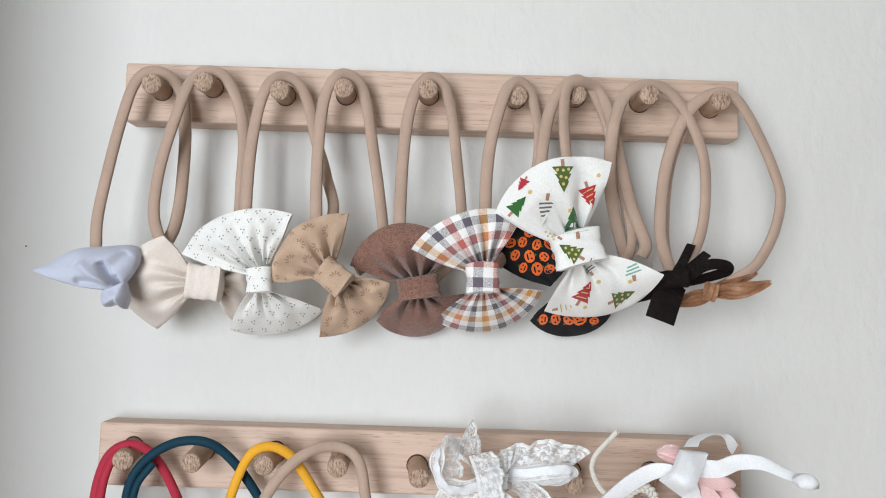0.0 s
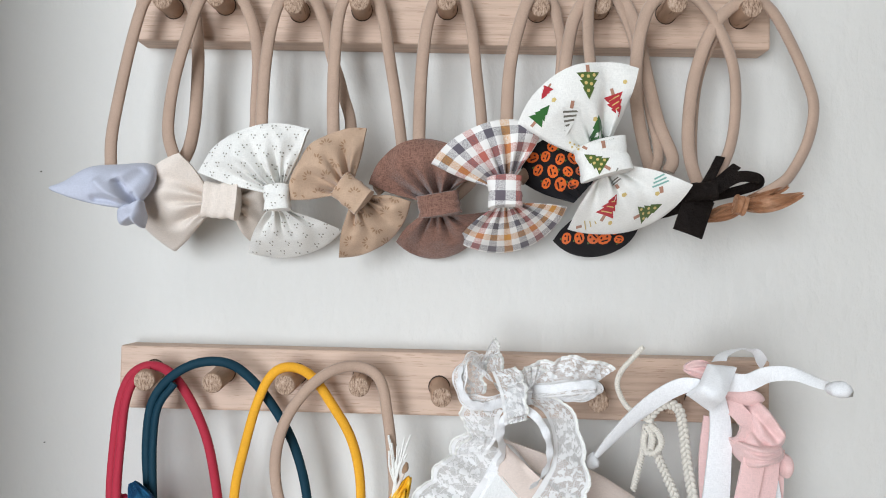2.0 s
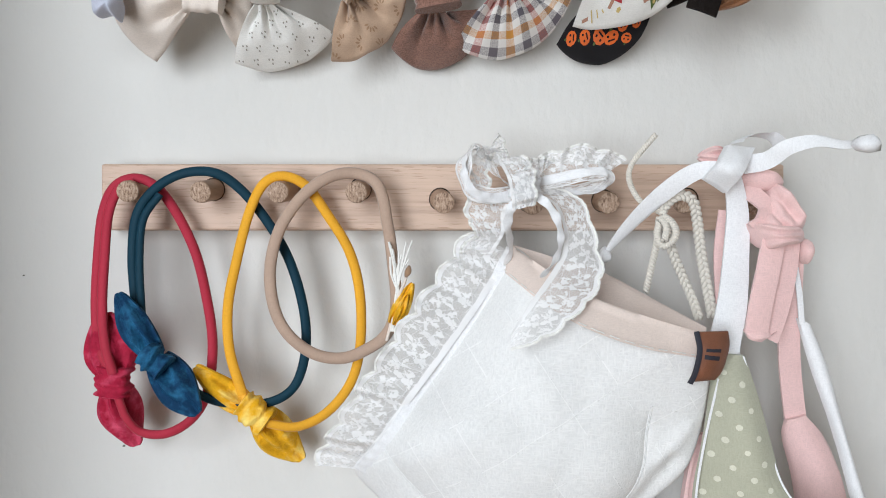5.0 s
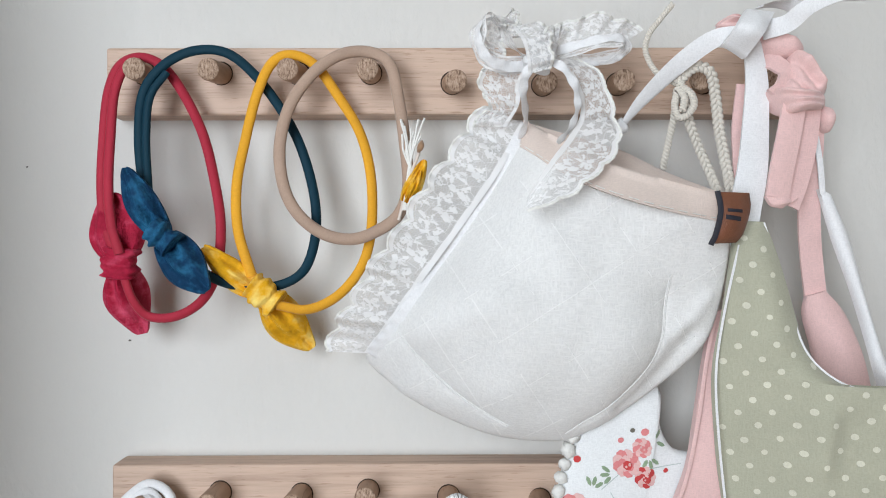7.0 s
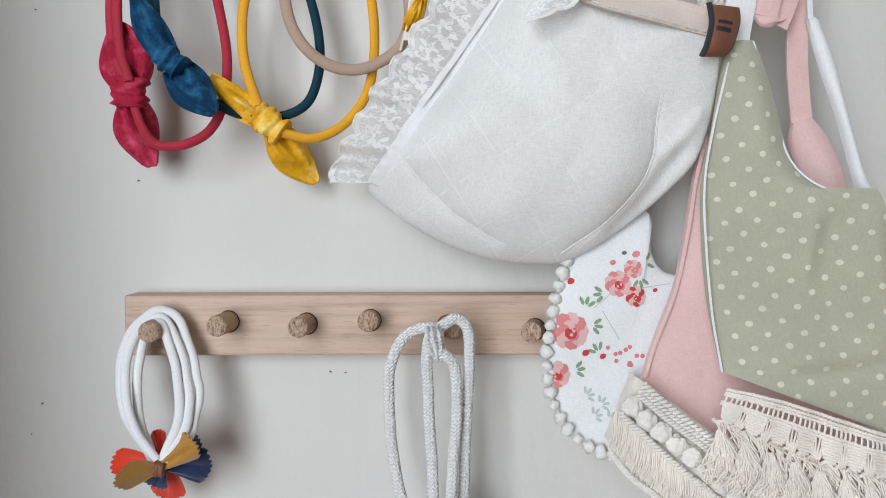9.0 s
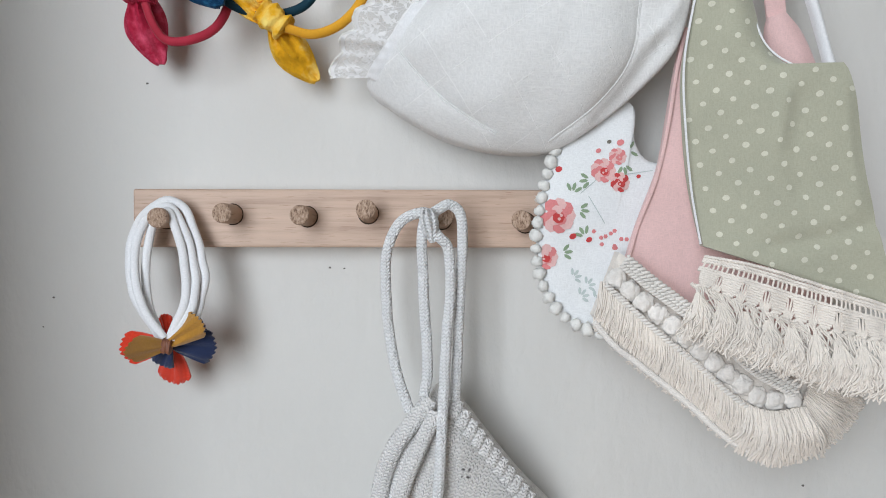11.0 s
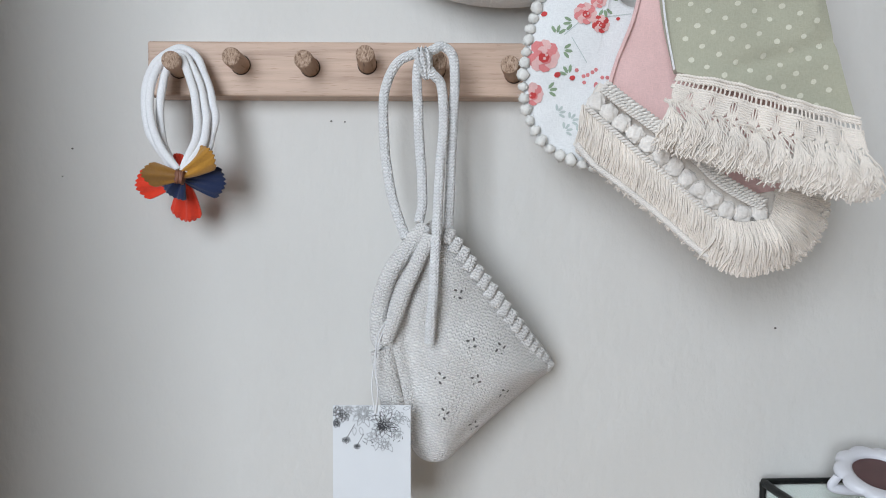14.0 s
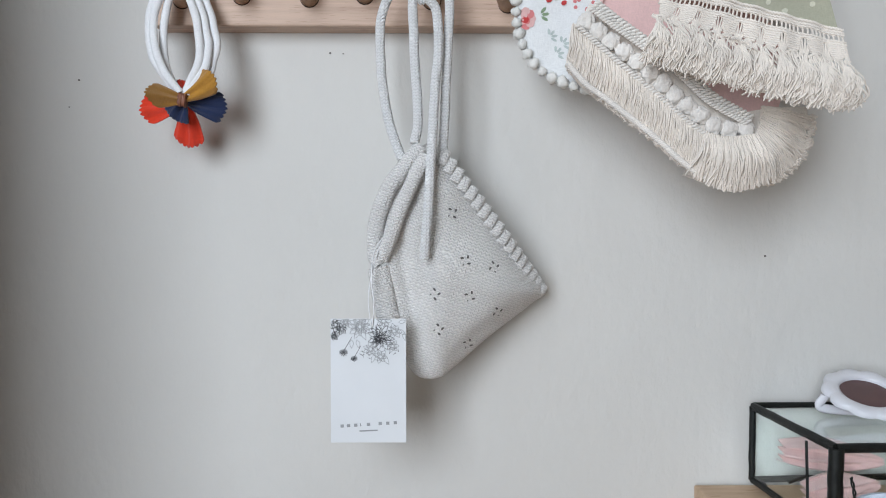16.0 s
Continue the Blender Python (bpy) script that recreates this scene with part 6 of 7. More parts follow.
trim = patch("trim_band", [(0.0967, -0.0840, 1.0606), (0.1163, -0.0880, 1.0469), (0.1334, -0.0900, 1.0336), (0.1601, -0.0920, 1.0133), (0.1801, -0.0940, 0.9945), (0.2086, -0.0940, 0.9767)], [(0.0817, -0.0820, 1.0203), (0.0938, -0.0840, 1.0045), (0.1066, -0.0860, 0.9941), (0.1402, -0.0900, 0.9682), (0.1652, -0.0940, 0.9463), (0.1914, -0.0940, 0.9389)], COTTON, k2, 40, 20, 0.010, 0.002, 0.012, "woven cream trim", 4, 200)
patch("back_fold", [(0.1660, -0.0820, 0.9427), (0.1959, -0.0840, 0.9327), (0.2233, -0.0840, 0.9372), (0.2522, -0.0800, 0.9749)], [(0.1950, -0.0840, 0.9827), (0.2121, -0.0880, 0.9868), (0.2309, -0.0880, 0.9886), (0.2503, -0.0800, 0.9901)], COTTON, k2, 24, 16, 0.006, 0.003, 0.01, "folded cream trim end", 5, 60)


for k, p in enumerate(resample(spline([(0.0920, -0.0980, 1.0455), (0.1000, -0.1000, 1.0378), (0.1163, -0.1020, 1.0244), (0.1335, -0.1030, 1.0107), (0.1515, -0.1040, 0.9942), (0.1688, -0.1050, 0.9802), (0.1816, -0.1050, 0.9718), (0.1988, -0.1040, 0.9725)], 12), 13)):
    part("knot", wound_bm(p + np.array([0, 0.0030, 0]), 0.0062, 0.0055, 0.0036, -142 + 9 * math.sin(k * 2.3), k), PALECOTTON, k2, "wound thread knot of the trim" if k == 0 else "")
# near-black discs on the trim paint the shade in the slits between knots
gap_discs = Prints(trim)
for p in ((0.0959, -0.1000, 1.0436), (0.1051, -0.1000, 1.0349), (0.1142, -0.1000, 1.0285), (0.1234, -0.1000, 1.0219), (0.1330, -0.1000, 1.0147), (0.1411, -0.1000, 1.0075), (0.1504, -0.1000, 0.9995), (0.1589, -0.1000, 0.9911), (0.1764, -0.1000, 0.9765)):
    gap_discs.disc(p[0], p[2], 0.0022, EDGEANDGAPSHADE, 7, 0.0006, 0.6, -0.6)
gap_discs.done("trim_gap_shade", trim, "dark discs for the shade between the knots")


def fringe(name, roots, tips, n, parent, label, radius=0.00055, wild=0.004, seed=0, per_tuft=1, lift=0.004, wave=0.0011):
    """Hanging threads: many thin tubes, gathered into tufts, in one mesh."""
    rr = random.Random(seed)
    A, B = resample(spline(roots, 14), n), resample(spline(tips, 14), n)
    V, F = [], []
    for i in range(n):
        for q in range(per_tuft):
            a = A[i] + np.array([rr.uniform(-1, 1) * 0.0012, -rr.random() * 0.002, rr.uniform(-1, 1) * 0.001])
            mate = B[min(n - 1, i // 6 * 6 + 3)]
            e = B[i] * 0.45 + mate * 0.55 + np.array([rr.uniform(-1, 1), -abs(rr.uniform(-1, 1)) * 0.8, rr.uniform(-1, 1) * 0.8]) * wild
            mid = (a + e) / 2 + np.array([rr.uniform(-1, 1) * wild * 0.5, -lift * rr.uniform(0.4, 1.2), rr.uniform(-1, 1) * wild * 0.3])
            strand = spline([a, mid, e], 9)
            run = np.linspace(0, 1, len(strand))
            turn = rr.uniform(5, 11)
            strand[:, 0] += np.sin(run * turn + rr.random() * 6) * wave * run
            strand[:, 1] += np.cos(run * turn * 1.3 + rr.random() * 6) * wave * run
            strand[:, 2] += np.sin(run * turn * 0.8 + rr.random() * 6) * wave * 0.5 * run
            v, f2 = tube_data(strand, radius, radius, sides=4)
            F += [tuple(t + len(V) for t in face) for face in f2]
            V += v
    return tagged(raw(name, V, F, COTTON, parent, label), kind="stuff")


fringe("fringe", [(0.0839, -0.0950, 1.0428), (0.0963, -0.0990, 1.0324), (0.1123, -0.1010, 1.0172), (0.1355, -0.1030, 0.9985), (0.1572, -0.1040, 0.9790), (0.1756, -0.1040, 0.9659)], [(0.0805, -0.0880, 1.0150), (0.0958, -0.0900, 1.0017), (0.1102, -0.0920, 0.9914), (0.1404, -0.0960, 0.9673), (0.1606, -0.0960, 0.9496), (0.1775, -0.0960, 0.9411)], 190, k2, "short cream thread fringe", 0.0005, 0.0016, 1, 4, 0.004, 0.0007)
rope("woven_edge", [(0.0800, -0.0920, 1.0178), (0.0919, -0.0945, 1.0035), (0.1055, -0.0955, 0.9932), (0.1363, -0.0980, 0.9687), (0.1588, -0.0990, 0.9487), (0.1750, -0.0980, 0.9390), (0.1900, -0.0960, 0.9335)], 0.0019, 70, PALECOTTON, k2, "woven lower edge", 3)
fringe("fringe_edge", [(0.0813, -0.0910, 1.0172), (0.1052, -0.0940, 0.9944), (0.1360, -0.0970, 0.9696), (0.1584, -0.0980, 0.9499)], [(0.0801, -0.0900, 1.0143), (0.1043, -0.0920, 0.9907), (0.1356, -0.0950, 0.9658), (0.1585, -0.0960, 0.9459)], 90, k2, "woolly lower edge of the trim", 0.0004, 0.0010, 6, 2, 0.001)
for d in (0, 1, 2):
    rope("woven_edge", [v + d * np.array([-0.0019, -0.0010, -0.0024]) for v in np.array([(0.0986, -0.0960, 1.0580), (0.1132, -0.0990, 1.0455), (0.1299, -0.1010, 1.0328), (0.1564, -0.1020, 1.0129), (0.1763, -0.1030, 0.9945), (0.2033, -0.1020, 0.9796)])], (0.0021, 0.0018, 0.0018)[d], 50 + 9 * d, PALECOTTON, k2, "")
rope("woven_edge", [(0.0850, -0.0990, 1.0415), (0.0990, -0.1010, 1.0285), (0.1150, -0.1030, 1.0140), (0.1370, -0.1040, 0.9955), (0.1580, -0.1050, 0.9770), (0.1740, -0.1050, 0.9650)], 0.0018, 56, PALECOTTON, k2, "")
fringe("tassel", [(0.1701, -0.1040, 0.9688), (0.1857, -0.1060, 0.9654), (0.2055, -0.1040, 0.9677)], [(0.1637, -0.0960, 0.9437), (0.1879, -0.0980, 0.9321), (0.2195, -0.0960, 0.9384)], 72, k2, "loose cream tassel threads", 0.0007, 0.0035, 2, 5, 0.007)
fringe("tassel", [(0.2060, -0.1000, 0.9662), (0.2104, -0.0980, 0.9763), (0.2127, -0.0960, 0.9872)], [(0.2195, -0.0900, 0.9367), (0.2391, -0.0880, 0.9529), (0.2487, -0.0860, 0.9821)], 90, k2, "", 0.0006, 0.0022, 8, 4, 0.005)
fringe("fringe_edge", [(0.2168, -0.0880, 0.9364), (0.2365, -0.0860, 0.9497), (0.2486, -0.0840, 0.9676), (0.2517, -0.0820, 0.9834)], [(0.2216, -0.0860, 0.9345), (0.2406, -0.0840, 0.9471), (0.2528, -0.0820, 0.9659), (0.2551, -0.0800, 0.9833)], 70, k2, "", 0.0007, 0.002, 9, 3, 0.002)

g = thing("bib", "sage green cotton bib with cream dots and crochet trim", "bib", BIBS)
gf = patch("front", [(0.1515, -0.0880, 1.2561), (0.1444, -0.0900, 1.2473), (0.1384, -0.0900, 1.2051), (0.1344, -0.0900, 1.1726), (0.1356, -0.0920, 1.1367), (0.1396, -0.0920, 1.0973), (0.1450, -0.0940, 1.0652)], [(0.1609, -0.0880, 1.2555), (0.1648, -0.0920, 1.2379), (0.1716, -0.0960, 1.2093), (0.1783, -0.1020, 1.1849), (0.1904, -0.1100, 1.1713), (0.2048, -0.1180, 1.1667), (0.2154, -0.1240, 1.1649), (0.2303, -0.1280, 1.0909), (0.2462, -0.1300, 1.0302)], SAGE, g, 60, 40, 0.010, 0.009, 0.006, "sage green dotted front", 6, 13)
crease(gf, [([(0.1750, 0, 1.0640), (0.2000, 0, 1.0690), (0.2240, 0, 1.0760), (0.2360, 0, 1.0800)], 0.0040, 0.0036), ([(0.1700, 0, 1.1900), (0.1640, 0, 1.1500), (0.1660, 0, 1.1000)], 0.0100, 0.0030),
            ([(0.1950, 0, 1.1600), (0.1920, 0, 1.1250), (0.1990, 0, 1.0900)], 0.0090, 0.0035), ([(0.1830, 0, 1.1600), (0.1790, 0, 1.1200)], 0.0060, -0.0025), ([(0.2120, 0, 1.1600), (0.2160, 0, 1.1200), (0.2250, 0, 1.0850)], 0.0060, -0.0030)])
ribbon("edge_binding", [(0.1453, -0.0940, 1.2430), (0.1363, -0.0955, 1.2045), (0.1320, -0.0955, 1.1724), (0.1327, -0.0980, 1.1370), (0.1369, -0.0980, 1.0981), (0.1426, -0.0990, 1.0663)], 0.0006, TIE, g, "white bound edge", 0.0007)
ribbon("neck_binding", [(0.1598, -0.0920, 1.2553), (0.1636, -0.0960, 1.2380), (0.1704, -0.1000, 1.2088), (0.1769, -0.1060, 1.1852), (0.1889, -0.1140, 1.1718), (0.2031, -0.1220, 1.1675), (0.2138, -0.1260, 1.1668)], 0.0005, TIE, g, "", 0.0006)
pr = Prints(gf)
(cx, _, cz) = (0.1783, -0.1100, 1.1054)
for i in range(-16, 17):
    for j in range(-16, 17):
        x, z = i * 0.0094 + j * 0.0063, -i * 0.0058 + j * 0.0083
        pr.disc(cx + x + 0.0004 * math.sin(i * 2.7 + j), cz + z + 0.0004 * math.sin(j * 3.1 + i), 0.00172 + 0.00015 * math.sin(i * 3 + j), DOT, 10, 0.0004, 0.94, i + j)
pr.done("print", gf, "round cream polka dots")
low = [(0.1396, -0.1120, 1.0595), (0.1676, -0.1200, 1.0540), (0.2067, -0.1260, 1.0419), (0.2469, -0.1300, 1.0295)]
deep = [(0.1313, -0.1140, 1.0439), (0.1628, -0.1240, 1.0310), (0.2017, -0.1300, 1.0186), (0.2497, -0.1340, 1.0085)]
TOP, BOT = resample(spline(low, 14), 121), resample(spline(deep, 14), 121)


def lace_at(u, v):
    k = min(119.999, max(0, u) * 120)
    i, f1 = int(k), k - int(k)
    a, b1 = TOP[i] * (1 - f1) + TOP[i + 1] * f1, BOT[i] * (1 - f1) + BOT[i + 1] * f1
    return a * (1 - v) + b1 * v + np.array([0, -0.0015 - 0.001 * math.sin(40 * u), 0])


CV, CF = [], []


def yarn(points, r=0.00055):
    v, f3 = tube_data(np.array(points), r, r, sides=5)
    for face in f3:
        CF.append(tuple(len(CV) + t for t in face))
    CV.extend(v)


def yarn_row(v, r, wave=0.0, n=240, freq=60):
    yarn([lace_at(k / n, v + wave * math.sin(2 * math.pi * freq * k / n)) for k in range(n + 1)], r)


for v, r in ((0.0, 0.0011), (0.10, 0.0010), (0.17, 0.0009), (0.40, 0.0010), (0.47, 0.0010)):
    yarn_row(v, r, 0.012)
for k in range(42):
    yarn([lace_at((k + 0.5) / 42, 0.15), lace_at((k + 0.62) / 42, 0.28), lace_at((k + 0.5) / 42, 0.42)], 0.0006)
MOTIFS = 9
for k in range(MOTIFS):
    c1 = (k + 0.5) / MOTIFS
    for q in range(9):
        v = 0.48 + 0.5 * q / 8
        w2 = 0.38 / MOTIFS * math.sqrt(max(0.02, 1 - (q / 8.2) ** 2))
        yarn([lace_at(c1 - w2 + 2 * w2 * e / 6, v + 0.012 * (e % 2)) for e in range(7)], 0.0010)
    for q in range(5):
        w2 = 0.5 / MOTIFS
        yarn([lace_at(c1 + w2 * (0.25 + 0.3 * q), 0.48), lace_at(c1 + w2 * (0.75 + 0.12 * q), 0.98)], 0.0004)
        yarn([lace_at(c1 + w2 * (1.75 - 0.3 * q), 0.48), lace_at(c1 + w2 * (1.25 - 0.12 * q), 0.98)], 0.0004)
yarn_row(1.0, 0.0011, 0.05, 240, 18)
tagged(raw("crochet_trim", CV, CF, COTTON, g, "cream crochet lace trim with open ladder row"), kind="stuff")
fringe("tassel_fringe", [(0.1324, -0.1160, 1.0438), (0.1620, -0.1260, 1.0309), (0.2007, -0.1320, 1.0186), (0.2471, -0.1360, 1.0092)], [(0.1346, -0.1100, 1.0250), (0.1647, -0.1200, 1.0137), (0.1875, -0.1240, 1.0062), (0.2041, -0.1260, 0.9973), (0.2548, -0.1300, 0.9865)], 44, g, "tangled cream tassels", 0.0005, 0.0078, 4, 4, 0.005, 0.0022)
for k, p in enumerate(resample(spline([(0.1336, -0.1180, 1.0374), (0.1612, -0.1280, 1.0260), (0.1998, -0.1340, 1.0138), (0.2453, -0.1380, 1.0048)], 12), 10)):
    fringe("tuft", [p, p + np.array([0.002, 0, 0])], [p + np.array([-0.0065, 0, -0.024]), p + np.array([0.0065, 0, -0.023])], 30, g, "", 0.0005, 0.0046, 20 + k, 5, 0.006, 0.0024)

# ties of the bibs, knotted at the last peg
ribbon("white_tie", [(0.1500, -0.0850, 1.2420), (0.1515, -0.0860, 1.2600), (0.1553, -0.0880, 1.2850), (0.1605, -0.0800, 1.3108), (0.1629, -0.0760, 1.3354), (0.1592, -0.0800, 1.3529), (0.1554, -0.0860, 1.3590)], 0.0092, TIE, g, "white cotton tie", 0.0016, 0.02, taper=lambda u: 1 - 0.62 * u ** 1.6)
ribbon("white_tie", [(0.1481, -0.0840, 1.3622), (0.1377, -0.0780, 1.3601), (0.1255, -0.0740, 1.3521), (0.1116, -0.0720, 1.3401), (0.0978, -0.0720, 1.3261), (0.0880, -0.0700, 1.3135)], 0.0062, TIE, g, "", 0.0016, 0.10, taper=lambda u: 0.55 + 0.45 * math.sin(math.pi * u) ** 0.7 - 0.25 * u)
ribbon("white_tie", [(0.1640, -0.0820, 1.3640), (0.1736, -0.0900, 1.3653), (0.1810, -0.1000, 1.3715), (0.1908, -0.1100, 1.3734), (0.1998, -0.1200, 1.3702), (0.2045, -0.1300, 1.3690)], 0.0056, TIE, g, "", 0.0016, 0.10, taper=lambda u: 1 - 0.52 * u)
patch("tie_knot", [(0.1530, -0.0860, 1.3745), (0.1440, -0.0960, 1.3630), (0.1400, -0.0860, 1.3556)], [(0.1690, -0.0850, 1.3732), (0.1569, -0.0980, 1.3572), (0.1520, -0.0880, 1.3474)], TIE, g, 26, 22, 0.004, 0.0016, 0.006, "knotted white tie", 21, 90)
ribbon("tie_fold", [(0.1600, -0.0800, 1.3760), (0.1650, -0.0740, 1.3795), (0.1750, -0.0700, 1.3826), (0.1848, -0.0700, 1.3816), (0.1880, -0.0780, 1.3750)], 0.0045, TIE, g, "", 0.0016, 0.12, start=0.2)
bm = bmesh.new()
blob_bm(bm, Vector((0.2050, -0.1330, 1.3684)), 0.0050, jitter=0.5, squash=(1.3, 0.9, 0.9))
part("tie_end_knot", bm, TIE, g, "tight knot at the tie's end")
bm = bmesh.new()
blob_bm(bm, Vector((0.0866, -0.0700, 1.3115)), 0.0040, jitter=0.5, squash=(0.9, 0.9, 1.2))
part("tie_end_knot", bm, TIE, g)
ribbon("back_tie", [(0.1957, -0.0780, 1.3047), (0.1982, -0.0780, 1.2887), (0.2000, -0.0770, 1.2720)], 0.0016, TIE, g, "", 0.001)
patch("back_strap", [(0.1987, -0.0760, 1.2748), (0.2057, -0.0780, 1.2473), (0.2159, -0.0800, 1.2152), (0.2228, -0.0820, 1.1897), (0.2260, -0.0900, 1.1625)], [(0.2051, -0.0760, 1.2716), (0.2154, -0.0780, 1.2440), (0.2223, -0.0800, 1.2151), (0.2309, -0.0860, 1.1775), (0.2260, -0.1060, 1.1674)], TIE, g, 26, 6, 0.003, 0.001, 0.004, "white shoulder strap behind")

ribbon("pink_tie", [(0.1633, -0.0580, 1.3386), (0.1619, -0.0560, 1.3222), (0.1611, -0.0560, 1.3071), (0.1611, -0.0600, 1.2800), (0.1640, -0.0600, 1.2543)], 0.0046, PINK, k2, "pink cotton tie", 0.0015)
ribbon("pink_tie", [(0.1790, -0.0880, 1.3230), (0.1745, -0.0910, 1.3050), (0.1695, -0.0930, 1.2850), (0.1668, -0.0930, 1.2690)], 0.0066, PINK, k2, "", 0.0018, 0.01)
ribbon("pink_tie", [(0.1890, -0.0830, 1.3230), (0.1866, -0.0830, 1.3011), (0.1808, -0.0850, 1.2800), (0.1735, -0.0890, 1.2650)], 0.0072, PINK, k2, "", 0.0018, -0.02)
patch("tie_fold", [(0.1605, -0.0925, 1.2700), (0.1640, -0.0925, 1.2645), (0.1700, -0.0915, 1.2630)], [(0.1730, -0.0925, 1.2700), (0.1760, -0.0915, 1.2665), (0.1800, -0.0890, 1.2690)], PINK, k2, 10, 10, 0.002, 0.0004, 0.003, "", 3, 60)
ribbon("pink_tie", [(0.1945, -0.0780, 1.3230), (0.1958, -0.0740, 1.2987), (0.1962, -0.0700, 1.2763), (0.1985, -0.0660, 1.2450), (0.2056, -0.0600, 1.2054)], 0.0062, PINK, k2, "", 0.0018, -0.02)
pillow("tie_fold", [(0.1619, -0.0700, 1.3657), (0.1665, -0.0780, 1.3665), (0.1733, -0.0840, 1.3616), (0.1830, -0.0820, 1.3585), (0.1877, -0.0780, 1.3533), (0.1819, -0.0760, 1.3496), (0.1706, -0.0760, 1.3501), (0.1620, -0.0720, 1.3545)], (0.1720, -0.0800, 1.3576), PINK, k2, 0.004, 16, 8, 0.0050, 0.006, "folded pink tie", 24, 75)
loop_ob = pillow("tie_loop", [(0.1801, -0.0780, 1.3511), (0.1838, -0.0820, 1.3524), (0.1891, -0.0840, 1.3465), (0.1957, -0.0820, 1.3390), (0.2005, -0.0780, 1.3334), (0.1967, -0.0800, 1.3250), (0.1818, -0.0860, 1.3240), (0.1724, -0.0860, 1.3280), (0.1768, -0.0840, 1.3386)], (0.1850, -0.0860, 1.3367), PINK, k2, 0.006, 20, 8, 0.0050, 0.010, "puffed loop of the pink tie", 27, 70)
ribbon("tie_fold", [(0.1640, -0.0720, 1.3500), (0.1710, -0.0790, 1.3470), (0.1758, -0.0850, 1.3390), (0.1730, -0.0870, 1.3310), (0.1690, -0.0840, 1.3270)], 0.0050, PINK, k2, "", 0.003, 0.06)
knot_ob = pillow("tie_knot", [(0.1672, -0.0800, 1.3296), (0.1721, -0.0900, 1.3296), (0.1810, -0.0940, 1.3283), (0.1950, -0.0880, 1.3273), (0.1966, -0.0840, 1.3196), (0.1845, -0.0900, 1.3176), (0.1746, -0.0880, 1.3156), (0.1704, -0.0800, 1.3214)], (0.1795, -0.0940, 1.3226), PINK, k2, 0.005, 18, 8, 0.0030, 0.010, "knotted pink tie", 28, 90)
crease(loop_ob, [([(0.1790, 0, 1.3480), (0.1850, 0, 1.3400), (0.1930, 0, 1.3300)], 0.0022, 0.0040), ([(0.1770, 0, 1.3400), (0.1800, 0, 1.3330), (0.1860, 0, 1.3270)], 0.0018, 0.0034), ([(0.1850, 0, 1.3490), (0.1920, 0, 1.3400), (0.1970, 0, 1.3320)], 0.0016, -0.0024)])
crease(knot_ob, [([(0.1690, 0, 1.3270), (0.1790, 0, 1.3245), (0.1940, 0, 1.3250)], 0.0013, 0.0030), ([(0.1710, 0, 1.3200), (0.1800, 0, 1.3210), (0.1940, 0, 1.3215)], 0.0012, 0.0026)])
leaf("tie_loop", (0.1570, -0.0740, 1.3695), (0.1425, -0.0700, 1.3700), 0.0062, PINK, k2, 0.004, 0.8, 0, "", 26)
pillow("tie_end_knot", [(0.1970, -0.0780, 1.3210), (0.2031, -0.0800, 1.3204), (0.2044, -0.0800, 1.3148), (0.2026, -0.0780, 1.3071), (0.1985, -0.0780, 1.3079), (0.1962, -0.0780, 1.3135)], (0.1998, -0.0820, 1.3145), PINK, k2, 0.004, 10, 6, 0.003, 0.008, "", 29, 120)
patch("shoulder", [(0.1976, -0.0640, 1.2125), (0.1972, -0.0620, 1.2006), (0.2036, -0.0600, 1.1769), (0.2070, -0.0600, 1.1533), (0.2070, -0.0600, 1.1331)], [(0.2082, -0.0640, 1.2158), (0.2199, -0.0640, 1.2024), (0.2288, -0.0660, 1.1810), (0.2331, -0.0700, 1.1552), (0.2381, -0.0700, 1.1355)], PINK, k2, 24, 14, 0.006, 0.002, 0.004, "pink shoulder piece behind")

# ---- white hair tie with felt wings on the lower rail ----
h = thing("hair_tie", "white stretch hair ties with a felt butterfly bow", "hair tie")
for pts in ([(-0.2003, -0.0550, 1.0020), (-0.2103, -0.0550, 1.0186), (-0.2192, -0.0520, 1.0340), (-0.2224, -0.0480, 1.0590), (-0.2184, -0.0420, 1.0791), (-0.2088, -0.0370, 1.0907), (-0.2000, -0.0340, 1.0941), (-0.1886, -0.0340, 1.0861), (-0.1797, -0.0380, 1.0651), (-0.1744, -0.0430, 1.0463), (-0.1747, -0.0480, 1.0279), (-0.1801, -0.0530, 1.0114), (-0.1931, -0.0550, 1.0007)],
            [(-0.1964, -0.0590, 1.0029), (-0.2063, -0.0590, 1.0166), (-0.2143, -0.0560, 1.0350), (-0.2184, -0.0500, 1.0578), (-0.2148, -0.0430, 1.0777), (-0.2060, -0.0380, 1.0884), (-0.1982, -0.0370, 1.0882), (-0.1883, -0.0400, 1.0738), (-0.1813, -0.0450, 1.0517), (-0.1780, -0.0510, 1.0336), (-0.1805, -0.0560, 1.0188), (-0.1912, -0.0580, 1.0025)],
            [(-0.2010, -0.0530, 1.0025), (-0.2082, -0.0520, 1.0226), (-0.2118, -0.0480, 1.0427), (-0.2122, -0.0440, 1.0631), (-0.2086, -0.0400, 1.0788), (-0.1999, -0.0400, 1.0862), (-0.1925, -0.0430, 1.0727), (-0.1863, -0.0480, 1.0524), (-0.1837, -0.0530, 1.0341), (-0.1858, -0.0570, 1.0175), (-0.1932, -0.0570, 1.0022)]):
    tube("band", pts, 0.0031, 0.0026, TIE, h, "white stretch band", per=9, lumps=0.0011)


